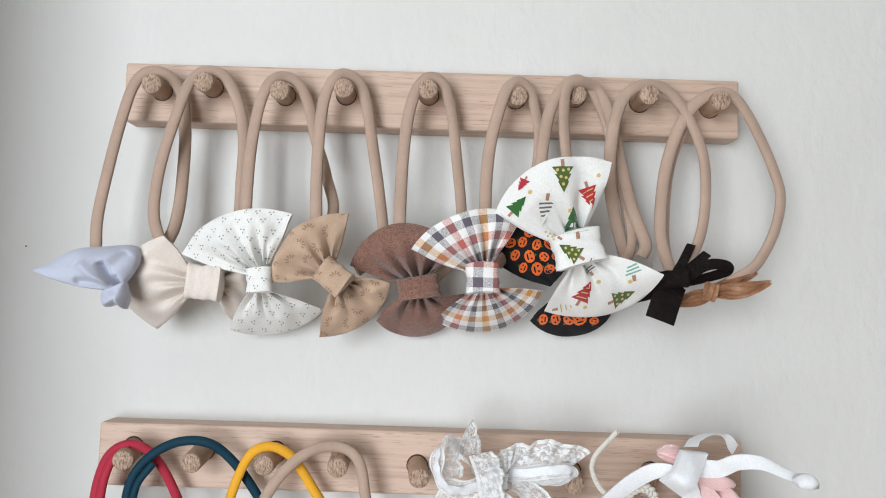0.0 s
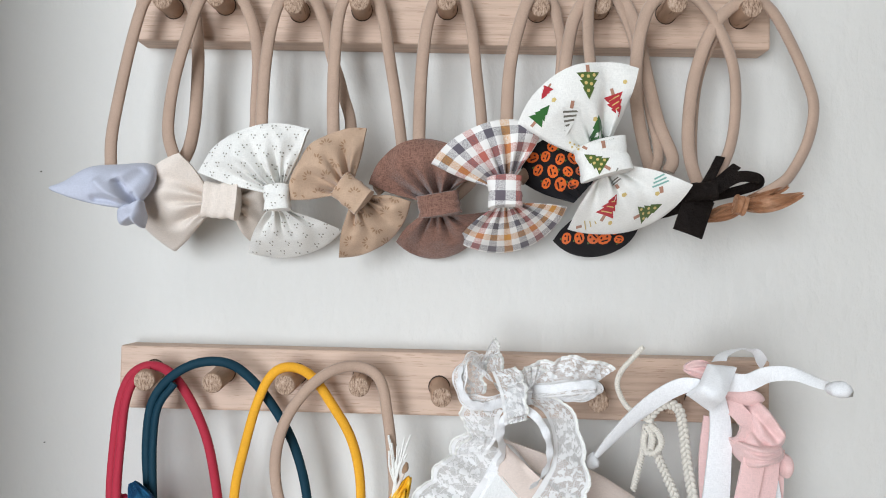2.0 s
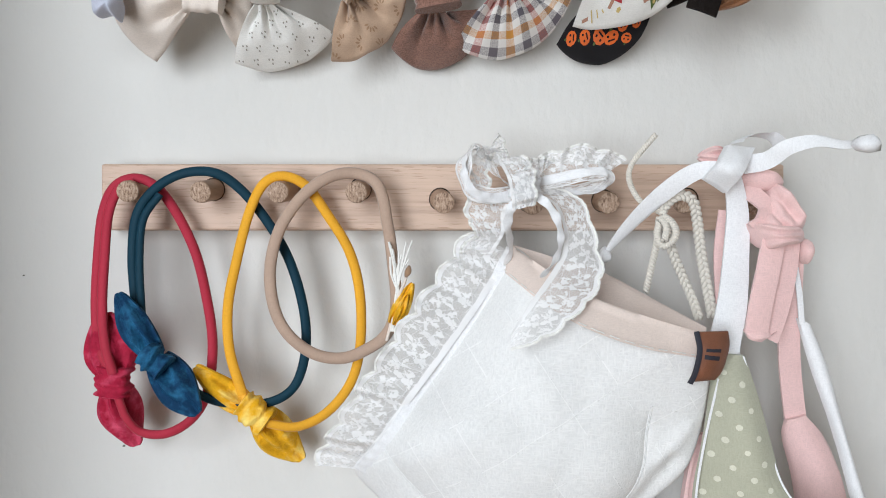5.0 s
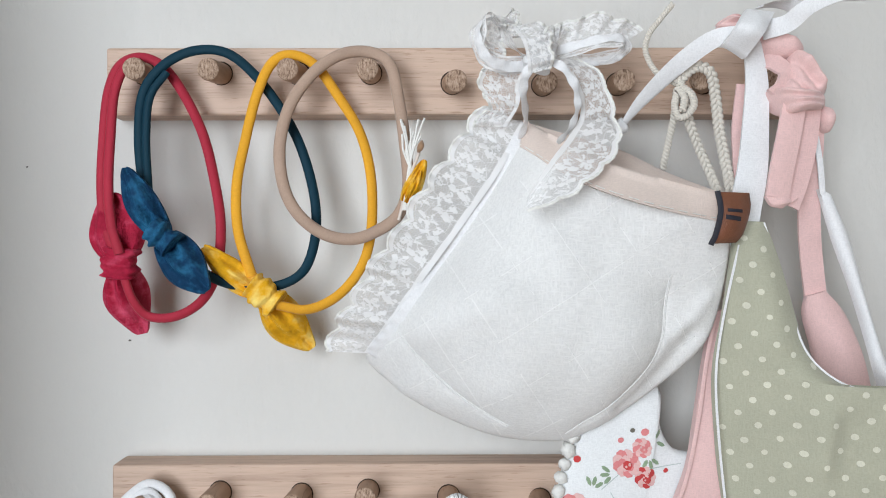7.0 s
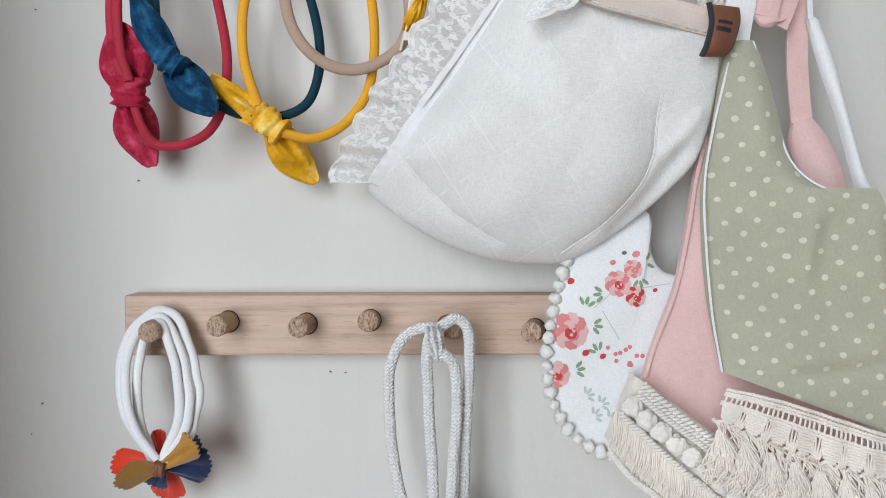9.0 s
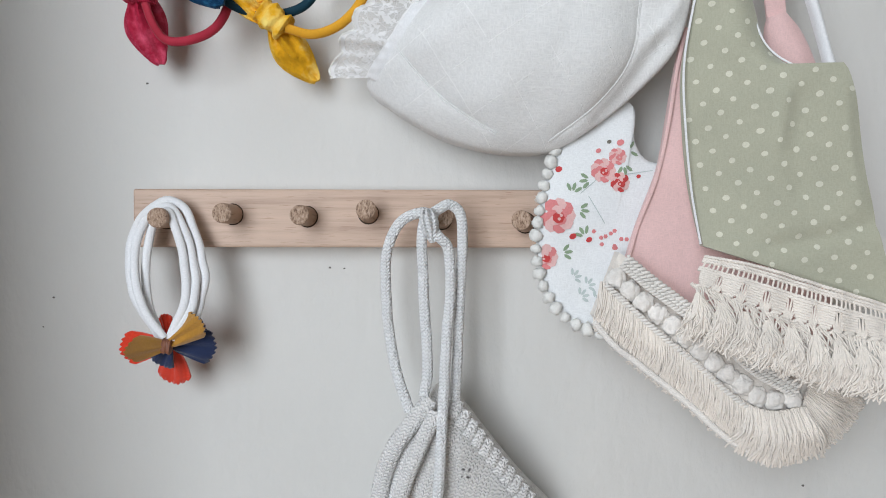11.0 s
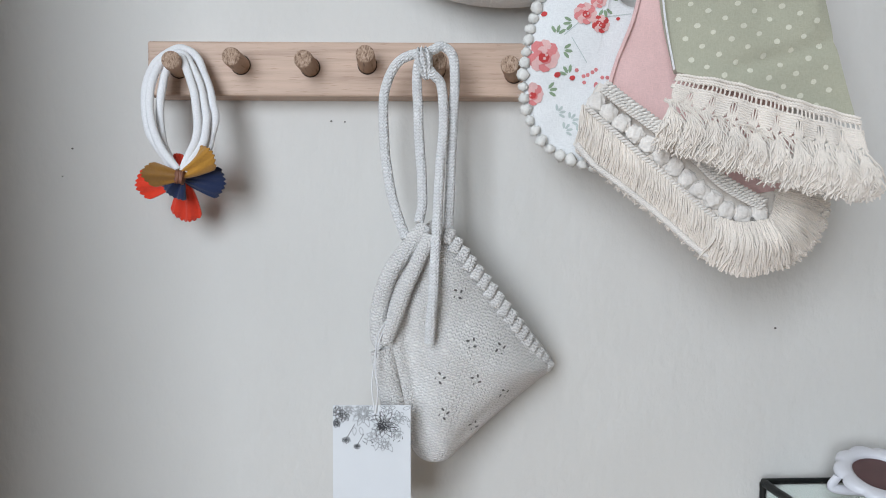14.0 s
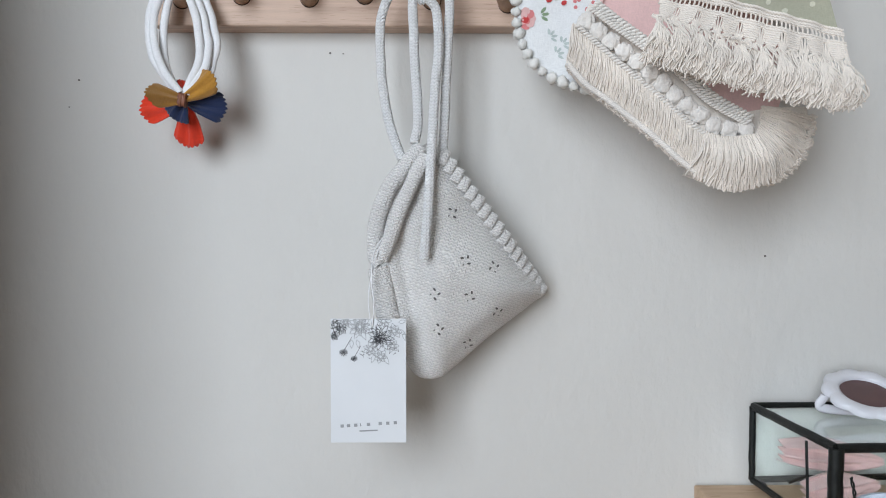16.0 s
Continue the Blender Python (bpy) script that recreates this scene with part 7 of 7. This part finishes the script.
def felt_wing(c, tip, width, material, seed, label="", ripple=0.0014, cup=0.002, name="felt_wing"):
    """A felt petal with a pinked, zigzag end."""
    c, tip = np.array(c, float), np.array(tip, float)
    d = tip - c
    s = np.cross(d, [0, -1.0, 0])
    s /= np.linalg.norm(s)
    nu, nv = 10, 41
    S = np.zeros((nu, nv, 3))
    for i in range(nu):
        u = i / (nu - 1)
        for j in range(nv):
            v = j / (nv - 1) * 2 - 1
            reach = u * (1 - 0.22 * v * v + 0.07 * u * abs(math.sin(3.5 * math.pi * (v + 1))))
            p = c + d * reach + s * v * width * (0.22 + 0.78 * u ** 0.7)
            p[1] -= ripple * math.cos(2 * math.pi * v + seed) * (1 - 0.4 * u) + 0.001 * math.sin(seed + 5 * u) - cup * v * v * u
            S[i, j] = p
    V, F = grid_solid(S, 0.0018)
    return raw(name, V, F, material, h, label)


felt_wing((-0.1960, -0.0520, 0.9975), (-0.2300, -0.0440, 0.9930), 0.0115, FELTRED, 1, "red felt wing")
felt_wing((-0.1945, -0.0500, 0.9960), (-0.1995, -0.0320, 0.9680), 0.0115, FELTRED, 2)
felt_wing((-0.1960, -0.0480, 0.9990), (-0.2040, -0.0420, 1.0150), 0.0055, FELTRED, 6)
felt_wing((-0.1930, -0.0540, 0.9970), (-0.1675, -0.0460, 0.9940), 0.0115, FELTBLUE, 3, "navy felt wing")
felt_wing((-0.1930, -0.0520, 0.9980), (-0.1815, -0.0340, 1.0115), 0.0100, FELTBLUE, 4)
felt_wing((-0.1950, -0.0560, 0.9970), (-0.2030, -0.0540, 0.9855), 0.0105, FELTBLUE, 5)
felt_wing((-0.1935, -0.0580, 0.9980), (-0.2100, -0.0860, 0.9985), 0.0085, FELTGOLD, 7, "mustard felt petal", 0.0010, 0.006, "felt_petal")
felt_wing((-0.1950, -0.0590, 0.9985), (-0.1715, -0.0640, 1.0145), 0.0100, FELTGOLD, 8, "", 0.0010, 0.006, "felt_petal")
knot("felt_knot", (-0.1940, -0.0600, 0.9975), 0.0030, 0.0050, 10, LEATHER, h, 0.004, "", 12)

# ---- grey knitted bonnet with its swing tag ----
b = thing("knitted_bonnet", "pale grey knitted baby bonnet with cord ties", "bonnet")
kb = pillow("crown", [(-0.0193, -0.0520, 0.9659), (-0.0044, -0.0500, 0.9623), (0.0149, -0.0460, 0.9382), (0.0406, -0.0400, 0.9052), (0.0768, -0.0160, 0.8598), (0.0651, -0.0180, 0.8451), (0.0327, -0.0360, 0.8226), (0.0050, -0.0480, 0.8014), (-0.0080, -0.0560, 0.7937), (-0.0225, -0.0560, 0.7942), (-0.0314, -0.0580, 0.8051), (-0.0429, -0.0580, 0.8319), (-0.0519, -0.0580, 0.8525), (-0.0541, -0.0600, 0.8774), (-0.0426, -0.0620, 0.9101), (-0.0297, -0.0600, 0.9384)], (-0.0040, -0.0560, 0.8644), KNIT, b, 0.020, 24, 8, 0.005, 0.016, "pale grey knitted crown", 11, 34, 0.6)
tube("rolled_edge", [(-0.0204, -0.0640, 0.9635), (-0.0324, -0.0660, 0.9486), (-0.0444, -0.0660, 0.9325), (-0.0530, -0.0640, 0.9103), (-0.0540, -0.0620, 0.8858), (-0.0498, -0.0640, 0.8779)], 0.0060, 0.0050, KNIT, b, "rolled knitted edge", lumps=0.0006)
tube("rolled_edge", [(-0.0175, -0.0700, 0.9566), (-0.0262, -0.0740, 0.9387), (-0.0332, -0.0760, 0.9230), (-0.0399, -0.0760, 0.9052), (-0.0492, -0.0720, 0.8822)], 0.0052, 0.0048, KNIT, b, "", lumps=0.0006)
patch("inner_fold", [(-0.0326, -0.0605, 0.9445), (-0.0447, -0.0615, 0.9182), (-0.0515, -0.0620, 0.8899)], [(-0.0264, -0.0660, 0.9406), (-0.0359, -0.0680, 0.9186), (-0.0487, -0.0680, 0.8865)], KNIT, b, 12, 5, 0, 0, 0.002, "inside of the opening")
tube("side_roll", [(-0.0513, -0.0660, 0.8762), (-0.0479, -0.0680, 0.8543), (-0.0425, -0.0660, 0.8337), (-0.0338, -0.0620, 0.8123)], 0.0085, 0.0065, KNIT, b, "folded side of the crown", lumps=0.0008)
# ribbed band along the front edge
RIB_OUT = [(-0.0024, -0.0600, 0.9610), (0.0200, -0.0580, 0.9321), (0.0463, -0.0500, 0.8975), (0.0745, -0.0260, 0.8604)]
RIB_IN = [(-0.0099, -0.0680, 0.9452), (0.0108, -0.0680, 0.9196), (0.0366, -0.0600, 0.8853), (0.0653, -0.0320, 0.8513)]
for k, (p, q) in enumerate(zip(resample(spline(RIB_OUT, 12), 17), resample(spline(RIB_IN, 12), 17))):
    q = p + 0.62 * (q - p)
    tube("rib", [p, (p + q) / 2 + np.array([0, -0.0012, 0]), q], 0.0037, 0.0014, KNIT, b, "knitted rib" if k == 0 else "", per=4, sides=10, square=0.8)
crease(kb, [([(-0.0360, 0, 0.9050), (-0.0330, 0, 0.8750), (-0.0260, 0, 0.8400), (-0.0180, 0, 0.8100)], 0.0050, 0.0055), ([(-0.0120, 0, 0.9300), (-0.0200, 0, 0.8900), (-0.0190, 0, 0.8500)], 0.0060, 0.0025),
            ([(0.0010, 0, 0.8080), (0.0250, 0, 0.8290), (0.0480, 0, 0.8440)], 0.0040, 0.0030)])
# dark discs laid on the knit paint the shade inside each eyelet flower
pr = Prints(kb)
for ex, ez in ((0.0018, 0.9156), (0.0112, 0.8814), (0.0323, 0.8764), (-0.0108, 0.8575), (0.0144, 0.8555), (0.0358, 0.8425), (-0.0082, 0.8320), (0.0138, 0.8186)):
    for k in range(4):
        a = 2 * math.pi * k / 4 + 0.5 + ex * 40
        pr.disc(ex + 0.0030 * math.cos(a), ez + 0.0034 * math.sin(a), 0.0014 if k != 2 else 0.0008, EYELETSHADE, 7, 0.0004, 0.55, a + 0.6)
pr.done("eyelet_shade", kb, "dark discs for the shade inside pierced eyelet flowers")
for pts in ([(-0.0347, -0.0620, 0.9546), (-0.0427, -0.0580, 0.9770), (-0.0484, -0.0540, 1.0045), (-0.0509, -0.0520, 1.0362), (-0.0501, -0.0520, 1.0600), (-0.0412, -0.0540, 1.0795), (-0.0270, -0.0560, 1.0855), (-0.0168, -0.0540, 1.0827)],
            [(-0.0257, -0.0660, 0.9659), (-0.0230, -0.0640, 0.9814), (-0.0246, -0.0600, 1.0125), (-0.0262, -0.0580, 1.0439), (-0.0270, -0.0580, 1.0673), (-0.0246, -0.0600, 1.0807), (-0.0160, -0.0580, 1.0876), (-0.0081, -0.0550, 1.0904), (-0.0010, -0.0540, 1.0816), (-0.0005, -0.0540, 1.0521), (-0.0025, -0.0560, 1.0125), (-0.0049, -0.0600, 0.9614)],
            [(-0.0230, -0.0640, 1.0783), (-0.0161, -0.0640, 1.0698), (-0.0098, -0.0620, 1.0612), (-0.0082, -0.0620, 1.0359), (-0.0106, -0.0660, 1.0048), (-0.0129, -0.0720, 0.9665), (-0.0153, -0.0820, 0.9221), (-0.0183, -0.0820, 0.8832)]):
    tube("cord", pts, 0.0035, 0.0032, CORDKNIT, b, "knitted cord tie", per=9, lumps=0.0004)
leaf("cord_knot", (-0.0238, -0.0660, 1.0876), (-0.0199, -0.0660, 1.0658), 0.0062, CORDKNIT, b, 0.006, 0.6, 0, "knotted cord", 33)

s = thing("swing_tag", "white card swing tag with a line-drawn flower border", "tag")
(x0, _, z1), (x1, _, z0) = (-0.0837, -0.0850, 0.8415), (-0.0308, -0.0850, 0.7541)
card = part("card", box_bm((x0, -0.0856, z0), (x1, -0.0850, z1), 0.0001, 1), CARD, s, "white card", False)
pr = Prints(card)
rnd = random.Random(21)
w, hgt = x1 - x0, z1 - z0


def petal(x, z, a, length, wide, ink, width=0.00016):
    """The outline of one pointed petal that grows from (x, z) in the direction a, with its midrib."""
    ca, sa = math.cos(a), math.sin(a)
    for side in (-1, 1):
        pts = []
        for q in (0, 0.25, 0.5, 0.75, 1):
            u, v = length * q, side * wide * math.sin(math.pi * q ** 0.8)
            pts.append((min(max(x + u * ca - v * sa, x0 + 0.0004), x1 - 0.0004), min(max(z + u * sa + v * ca, z0), z1 - 0.0004)))
        for p, q in zip(pts, pts[1:]):
            pr.stroke(p, q, width, ink, 0.00012)


def flower(fx, fz, r, petals, rings, ink, width=0.00016):
    x, z = x0 + w * fx, z1 - hgt * fz
    for ring in range(rings):
        rr = r * (1 - 0.27 * ring)
        for k in range(petals):
            a = 2 * math.pi * (k + 0.5 * ring) / petals + rnd.uniform(-0.12, 0.12)
            petal(x + 0.25 * rr * math.cos(a), z + 0.25 * rr * math.sin(a), a, 0.75 * rr * rnd.uniform(0.85, 1.1), rr * 1.7 / petals, ink, width)


flower(0.66, 0.155, 0.0100, 11, 3, CARDINK, 0.00015)
flower(0.63, 0.165, 0.0038, 7, 2, CARDINK, 0.00024)
flower(0.39, 0.065, 0.0095, 10, 3, CARDGREY, 0.00018)
for fx, fz, r, ink in ((0.07, 0.05, 0.0050, CARDINK), (0.15, 0.085, 0.0042, CARDINK), (0.05, 0.14, 0.0032, CARDINK), (0.20, 0.03, 0.0036, CARDGREY),
                       (0.53, 0.245, 0.0055, CARDGREY), (0.66, 0.305, 0.0052, CARDGREY), (0.82, 0.22, 0.0048, CARDGREY), (0.84, 0.10, 0.0056, CARDGREY), (0.70, 0.02, 0.0056, CARDGREY)):
    flower(fx, fz, r, 7, 2, ink)
# leaves at the edge, sprigs of berries, two drooping buds
for fx, fz, a, r in ((0.90, 0.09, -0.6, 0.0060), (0.97, 0.11, -1.4, 0.0060), (0.90, 0.03, 0.2, 0.0055), (0.70, 0.30, -1.0, 0.0070), (0.58, 0.29, -1.9, 0.0060), (0.28, 0.17, -1.6, 0.0060), (0.35, 0.17, -1.3, 0.0060)):
    petal(x0 + w * fx, z1 - hgt * fz, a, r, r * 0.22, CARDGREY, 0.00016)
for k in range(34):
    fx, fz = rnd.choice(((0.08, 0.12), (0.46, 0.29), (0.80, 0.26), (0.60, 0.10)))
    x, z, a = x0 + w * min(max(fx + rnd.gauss(0, 0.05), 0.02), 0.97), z1 - hgt * (fz + rnd.gauss(0, 0.022)), rnd.random() * 6
    pr.stroke((x, z), (x + 0.0016 * math.cos(a), z + 0.0016 * math.sin(a)), 0.00012, CARDINK, 0.00012)
    pr.disc(x, z, 0.0005, CARDINK, 6, 0.0001, 0.7, a)
for top, bud, r in (((0.28, 0.15), (0.17, 0.265), 0.0030), ((0.40, 0.22), (0.31, 0.315), 0.0024)):
    (tx, tz), (ux, uz) = ((x0 + w * p, z1 - hgt * q) for p, q in (top, bud))
    pr.stroke((tx, tz), (ux, uz), 0.00018, CARDINK, 0.00012)
    pr.disc(ux, uz, r, CARDGREY, 12, 0.0001, 0.55, 0.1)
    for k in range(5):
        petal(ux, uz, -0.4 - 0.55 * k, r * 1.1, r * 0.22, CARDINK, 0.00016)
# the printed name as one bar a letter, and the small line under it as one bar
for k, fx in enumerate((0.15, 0.235, 0.33, 0.41, 0.50, 0.655, 0.755, 0.855)):
    pr.stroke((x0 + w * (fx - 0.022), z0 + hgt * (0.128 + 0.038 * fx)), (x0 + w * (fx + (0.022 if k != 3 else -0.008)), z0 + hgt * (0.128 + 0.038 * (fx + 0.04))), 0.0011, CARDGREY, 0.00012)
pr.stroke((x0 + w * 0.38, z0 + hgt * 0.094), (x0 + w * 0.62, z0 + hgt * 0.100), 0.0005, CARDGREY, 0.00012)
pr.done("print", card, "black flower drawing and two unreadable printed lines")
tube("string", [(-0.0552, -0.0862, 0.8361), (-0.0573, -0.0840, 0.8557), (-0.0545, -0.0800, 0.8753), (-0.0500, -0.0760, 0.8911), (-0.0428, -0.0740, 0.9040)], 0.0005, 0.0005, TIE, s, "white looped string", sides=5)
tube("string", [(-0.0544, -0.0866, 0.8361), (-0.0532, -0.0860, 0.8519), (-0.0550, -0.0830, 0.8675), (-0.0537, -0.0790, 0.8872), (-0.0453, -0.0740, 0.9012)], 0.0005, 0.0005, TIE, s, "", sides=5)

# ---- table with the glass box and the sunglasses ----
(bx, _, bz) = (0.2458, -0.0120, 0.7600)
(_, _, bz0) = (0.2457, -0.0120, 0.7007)
FY = -0.012
BD = 0.112
t = thing("side_table", "pale pine plank table against the wall", "table")
(tx, _, _) = (0.2011, -0.0060, 0.6926)
TZ = bz0 - 0.006
for k in range(5):
    y1 = -0.004 - k * 0.0705
    pl = part("plank", box_bm((tx, y1 - 0.069, TZ - 0.02), (tx + 0.75, y1, TZ), 0.0015, 2), PINE, t, "pine plank" if k == 0 else "", False)
part("end_board", box_bm((tx - 0.002, -0.36, TZ - 0.05), (tx + 0.018, -0.002, TZ - 0.021), 0.001, 1), PINE, t, "", False)
for lx in (tx + 0.02, tx + 0.69):
    for ly in (-0.34, -0.03):
        part("leg", box_bm((lx, ly, 0), (lx + 0.04, ly + 0.03, TZ - 0.021), 0.002, 1), PINE, t, "", False)

gb = thing("glass_box", "glass keepsake box with a blackened metal frame", "box")
X0, X1, Y0, Y1, Z0, Z1 = bx, bx + 0.19, FY - BD, FY, bz0, bz


def bar_part(a, c3, r, name="frame_bar", label=""):
    path = np.linspace(np.array(a, float), np.array(c3, float), 12) + np.array([[0, 0, 0]] * 12)
    path = path + np.array([noise.noise_vector(Vector(p) * 150) for p in path]) * 0.0005
    v, f2 = tube_data(path, r * 1.25, r, sides=8, square=0.7)
    raw(name, v, f2, BLACKMETAL, gb, label)


CUT = 0.03
top = [(X0, Y1), (X1, Y1), (X1, Y0 + CUT), (X1 - CUT, Y0), (X0 + CUT * 0, Y0)]
for (ax, ay), (cx2, cy2) in zip(top, top[1:] + top[:1]):
    bar_part((ax, ay, Z1), (cx2, cy2, Z1), 0.0026, label="soldered black metal bar")
    bar_part((ax, ay, Z0), (cx2, cy2, Z0), 0.0022)
for ax, ay in top:
    bar_part((ax, ay, Z0), (ax, ay, Z1), 0.0024 if ay > -0.1 else 0.0038)
for ax, ay in ((X0 + 0.006, Y1 - 0.006), (X0 + 0.006, Y0 + 0.006), (X1 - 0.006, Y1 - 0.006), (X1 - 0.02, Y0 + 0.02)):
    bm = bmesh.new()
    blob_bm(bm, Vector((ax, ay, Z0 - 0.003)), 0.0038, squash=(1, 1, 0.8))
    part("foot", bm, BLACKMETAL, gb)
panes = [((X0 + 0.002, Y0 + 0.002, Z1 - 0.001), (X1 - 0.03, Y1 - 0.002, Z1 + 0.001)), ((X0 - 0.0008, Y0 + 0.002, Z0), (X0 + 0.0008, Y1 - 0.002, Z1)), ((X0, Y0 - 0.0008, Z0), (X1 - CUT, Y0 + 0.0008, Z1)),
         ((X0, Y1 - 0.0008, Z0), (X1, Y1 + 0.0008, Z1))]
for lo, hi in panes:
    p = part("pane", box_bm(lo, hi), GLASS, gb, "clear glass pane", False)
    p.visible_shadow = False
rope("clasp_chain", [(X0 + 0.008, Y0 - 0.004, Z1 - 0.018), (X0 + 0.010, Y0 - 0.005, Z1 - 0.030), (X0 + 0.009, Y0 - 0.004, Z1 - 0.045)], 0.0012, 6, BLACKMETAL, gb, "small clasp chain")
tube("clasp_pin", [(X0 - 0.004, Y0 + 0.028, Z1 - 0.003), (X0 - 0.004, Y0 + 0.026, Z1 - 0.030), (X0 - 0.004, Y0 + 0.025, Z0 + 0.004)], 0.0011, 0.0011, BLACKMETAL, gb, "thin metal pin", sides=6)
tube("clasp_pin", [(X0 - 0.005, Y0 + 0.024, Z1 - 0.026), (X0 - 0.006, Y0 + 0.036, Z1 - 0.033), (X0 - 0.006, Y0 + 0.045, Z1 - 0.038)], 0.0012, 0.0012, BLACKMETAL, gb, "", sides=6)
for k, (dx, dy, dz, ln, a, m) in enumerate(((0.046, -0.035, 0.030, 0.085, -24, PINK), (0.040, -0.06, 0.014, 0.06, 24, PINK), (0.11, -0.06, 0.03, 0.07, 40, ROSEPALE), (0.12, -0.08, 0.012, 0.06, -25, FELTGOLD), (0.06, -0.09, 0.009, 0.05, 10, GREYBLUE), (0.13, -0.04, 0.015, 0.05, 70, CREAM))):
    c4 = Vector((X0 + dx, Y1 + dy, Z0 + dz))
    d4 = Vector((math.cos(radians(a)), 0.25 * math.sin(3 * k), 0.25 * math.sin(radians(a)))) * ln / 2
    item = tagged(leaf("hair_bow", c4 - d4, c4 + d4, 0.012, m, None, 0.008, 0.7, 0, "", 40 + k), "folded cloth hair bow stored inside the glass box", "hair bow", "hair bows in the glass box")

gb.matrix_basis = pose(X0, Y1, 0.001, 0, 0, 3.1) @ pose(-X0, -Y1, 0)

g2 = thing("sunglasses", "white scalloped child's sunglasses with brown lenses", "sunglasses")
(lx, _, lz) = (0.3143, -0.0500, 0.7809)
M = pose(lx + 0.001, -0.050, lz - 0.001) @ pose(0, 0, 0, -66, 0, 0) @ pose(0, 0, 0, 0, -5, 0) @ Matrix.Scale(1.08, 4)


def rim(cx5):
    n, r0 = 96, 0.0168
    V, F = [], []
    for j in range(n):
        a = 2 * math.pi * j / n
        ro = 0.0250 + 0.0028 * abs(math.sin(5 * a)) ** 0.7
        for rr, yy in ((r0, -0.0015), (r0 + 0.002, -0.0030), (ro - 0.002, -0.0030), (ro, -0.0012), (ro, 0.0015), (r0, 0.0015)):
            V.append(M @ Vector((cx5 + rr * math.cos(a) * 1.08, yy, rr * math.sin(a))))
    for j in range(n):
        for q in range(6):
            F.append((j * 6 + q, j * 6 + (q + 1) % 6, (j + 1) % n * 6 + (q + 1) % 6, (j + 1) % n * 6 + q))
    ring_ob = raw("rim", V, F, WHITEPLASTIC, g2, "white flower-shaped rim")
    ring = [M @ Vector((cx5 + r0 * 1.09 * math.cos(2 * math.pi * j / 40), 0.0004, r0 * 1.01 * math.sin(2 * math.pi * j / 40))) for j in range(40)]
    back = [p + Vector((0, 0.0012, 0.0005)) for p in ring]
    raw("lens", ring + back, [tuple(range(40)), tuple(range(79, 39, -1))] + [(j, (j + 1) % 40, 40 + (j + 1) % 40, 40 + j) for j in range(40)], LENS, ring_ob, "brown tinted lens", False)


rim(0.0)
rim(0.072)
tube("bridge", [M @ Vector((0.030, 0, 0.004)), M @ Vector((0.036, -0.001, 0.007)), M @ Vector((0.042, 0, 0.004))], 0.003, 0.002, WHITEPLASTIC, g2)
for sx in (-0.028, 0.100):
    tube("temple", [M @ Vector((sx, 0.002, 0.004)), M @ Vector((sx, 0.012, 0.002)), M @ Vector((sx * 0.4 + 0.03, 0.014, -0.004))], 0.0035, 0.002, WHITEPLASTIC, g2, "folded white temple")
tube("nose_pad", [M @ Vector((0.024, 0.0, -0.020)), M @ Vector((0.020, 0.003, -0.027)), M @ Vector((0.016, 0.005, -0.032))], 0.0026, 0.002, WHITEPLASTIC, g2)

# ---- specks on the wall ----
for spot, r in (((-0.3053, 0.0000, 1.4929), 0.0007), ((-0.2955, 0.0000, 1.2965), 0.0008), ((-0.2274, 0.0000, 1.1797), 0.0009), ((-0.2975, 0.0000, 1.0236), 0.0010), ((-0.3055, 0.0000, 1.0019), 0.0007), ((-0.0955, 0.0000, 1.0456), 0.0009), ((-0.0848, 0.0000, 1.0451), 0.0008), ((0.2588, 0.0000, 0.8819), 0.0011)):
    bm = bmesh.new()
    blob_bm(bm, Vector((spot[0], -0.0002, spot[2])), r, squash=(1, 0.4, 0.7), jitter=0.5)
    tagged(part("wall_speck", bm, SPECK, None), "tiny dark speck stuck on the painted wall", "speck", "specks on the wall")
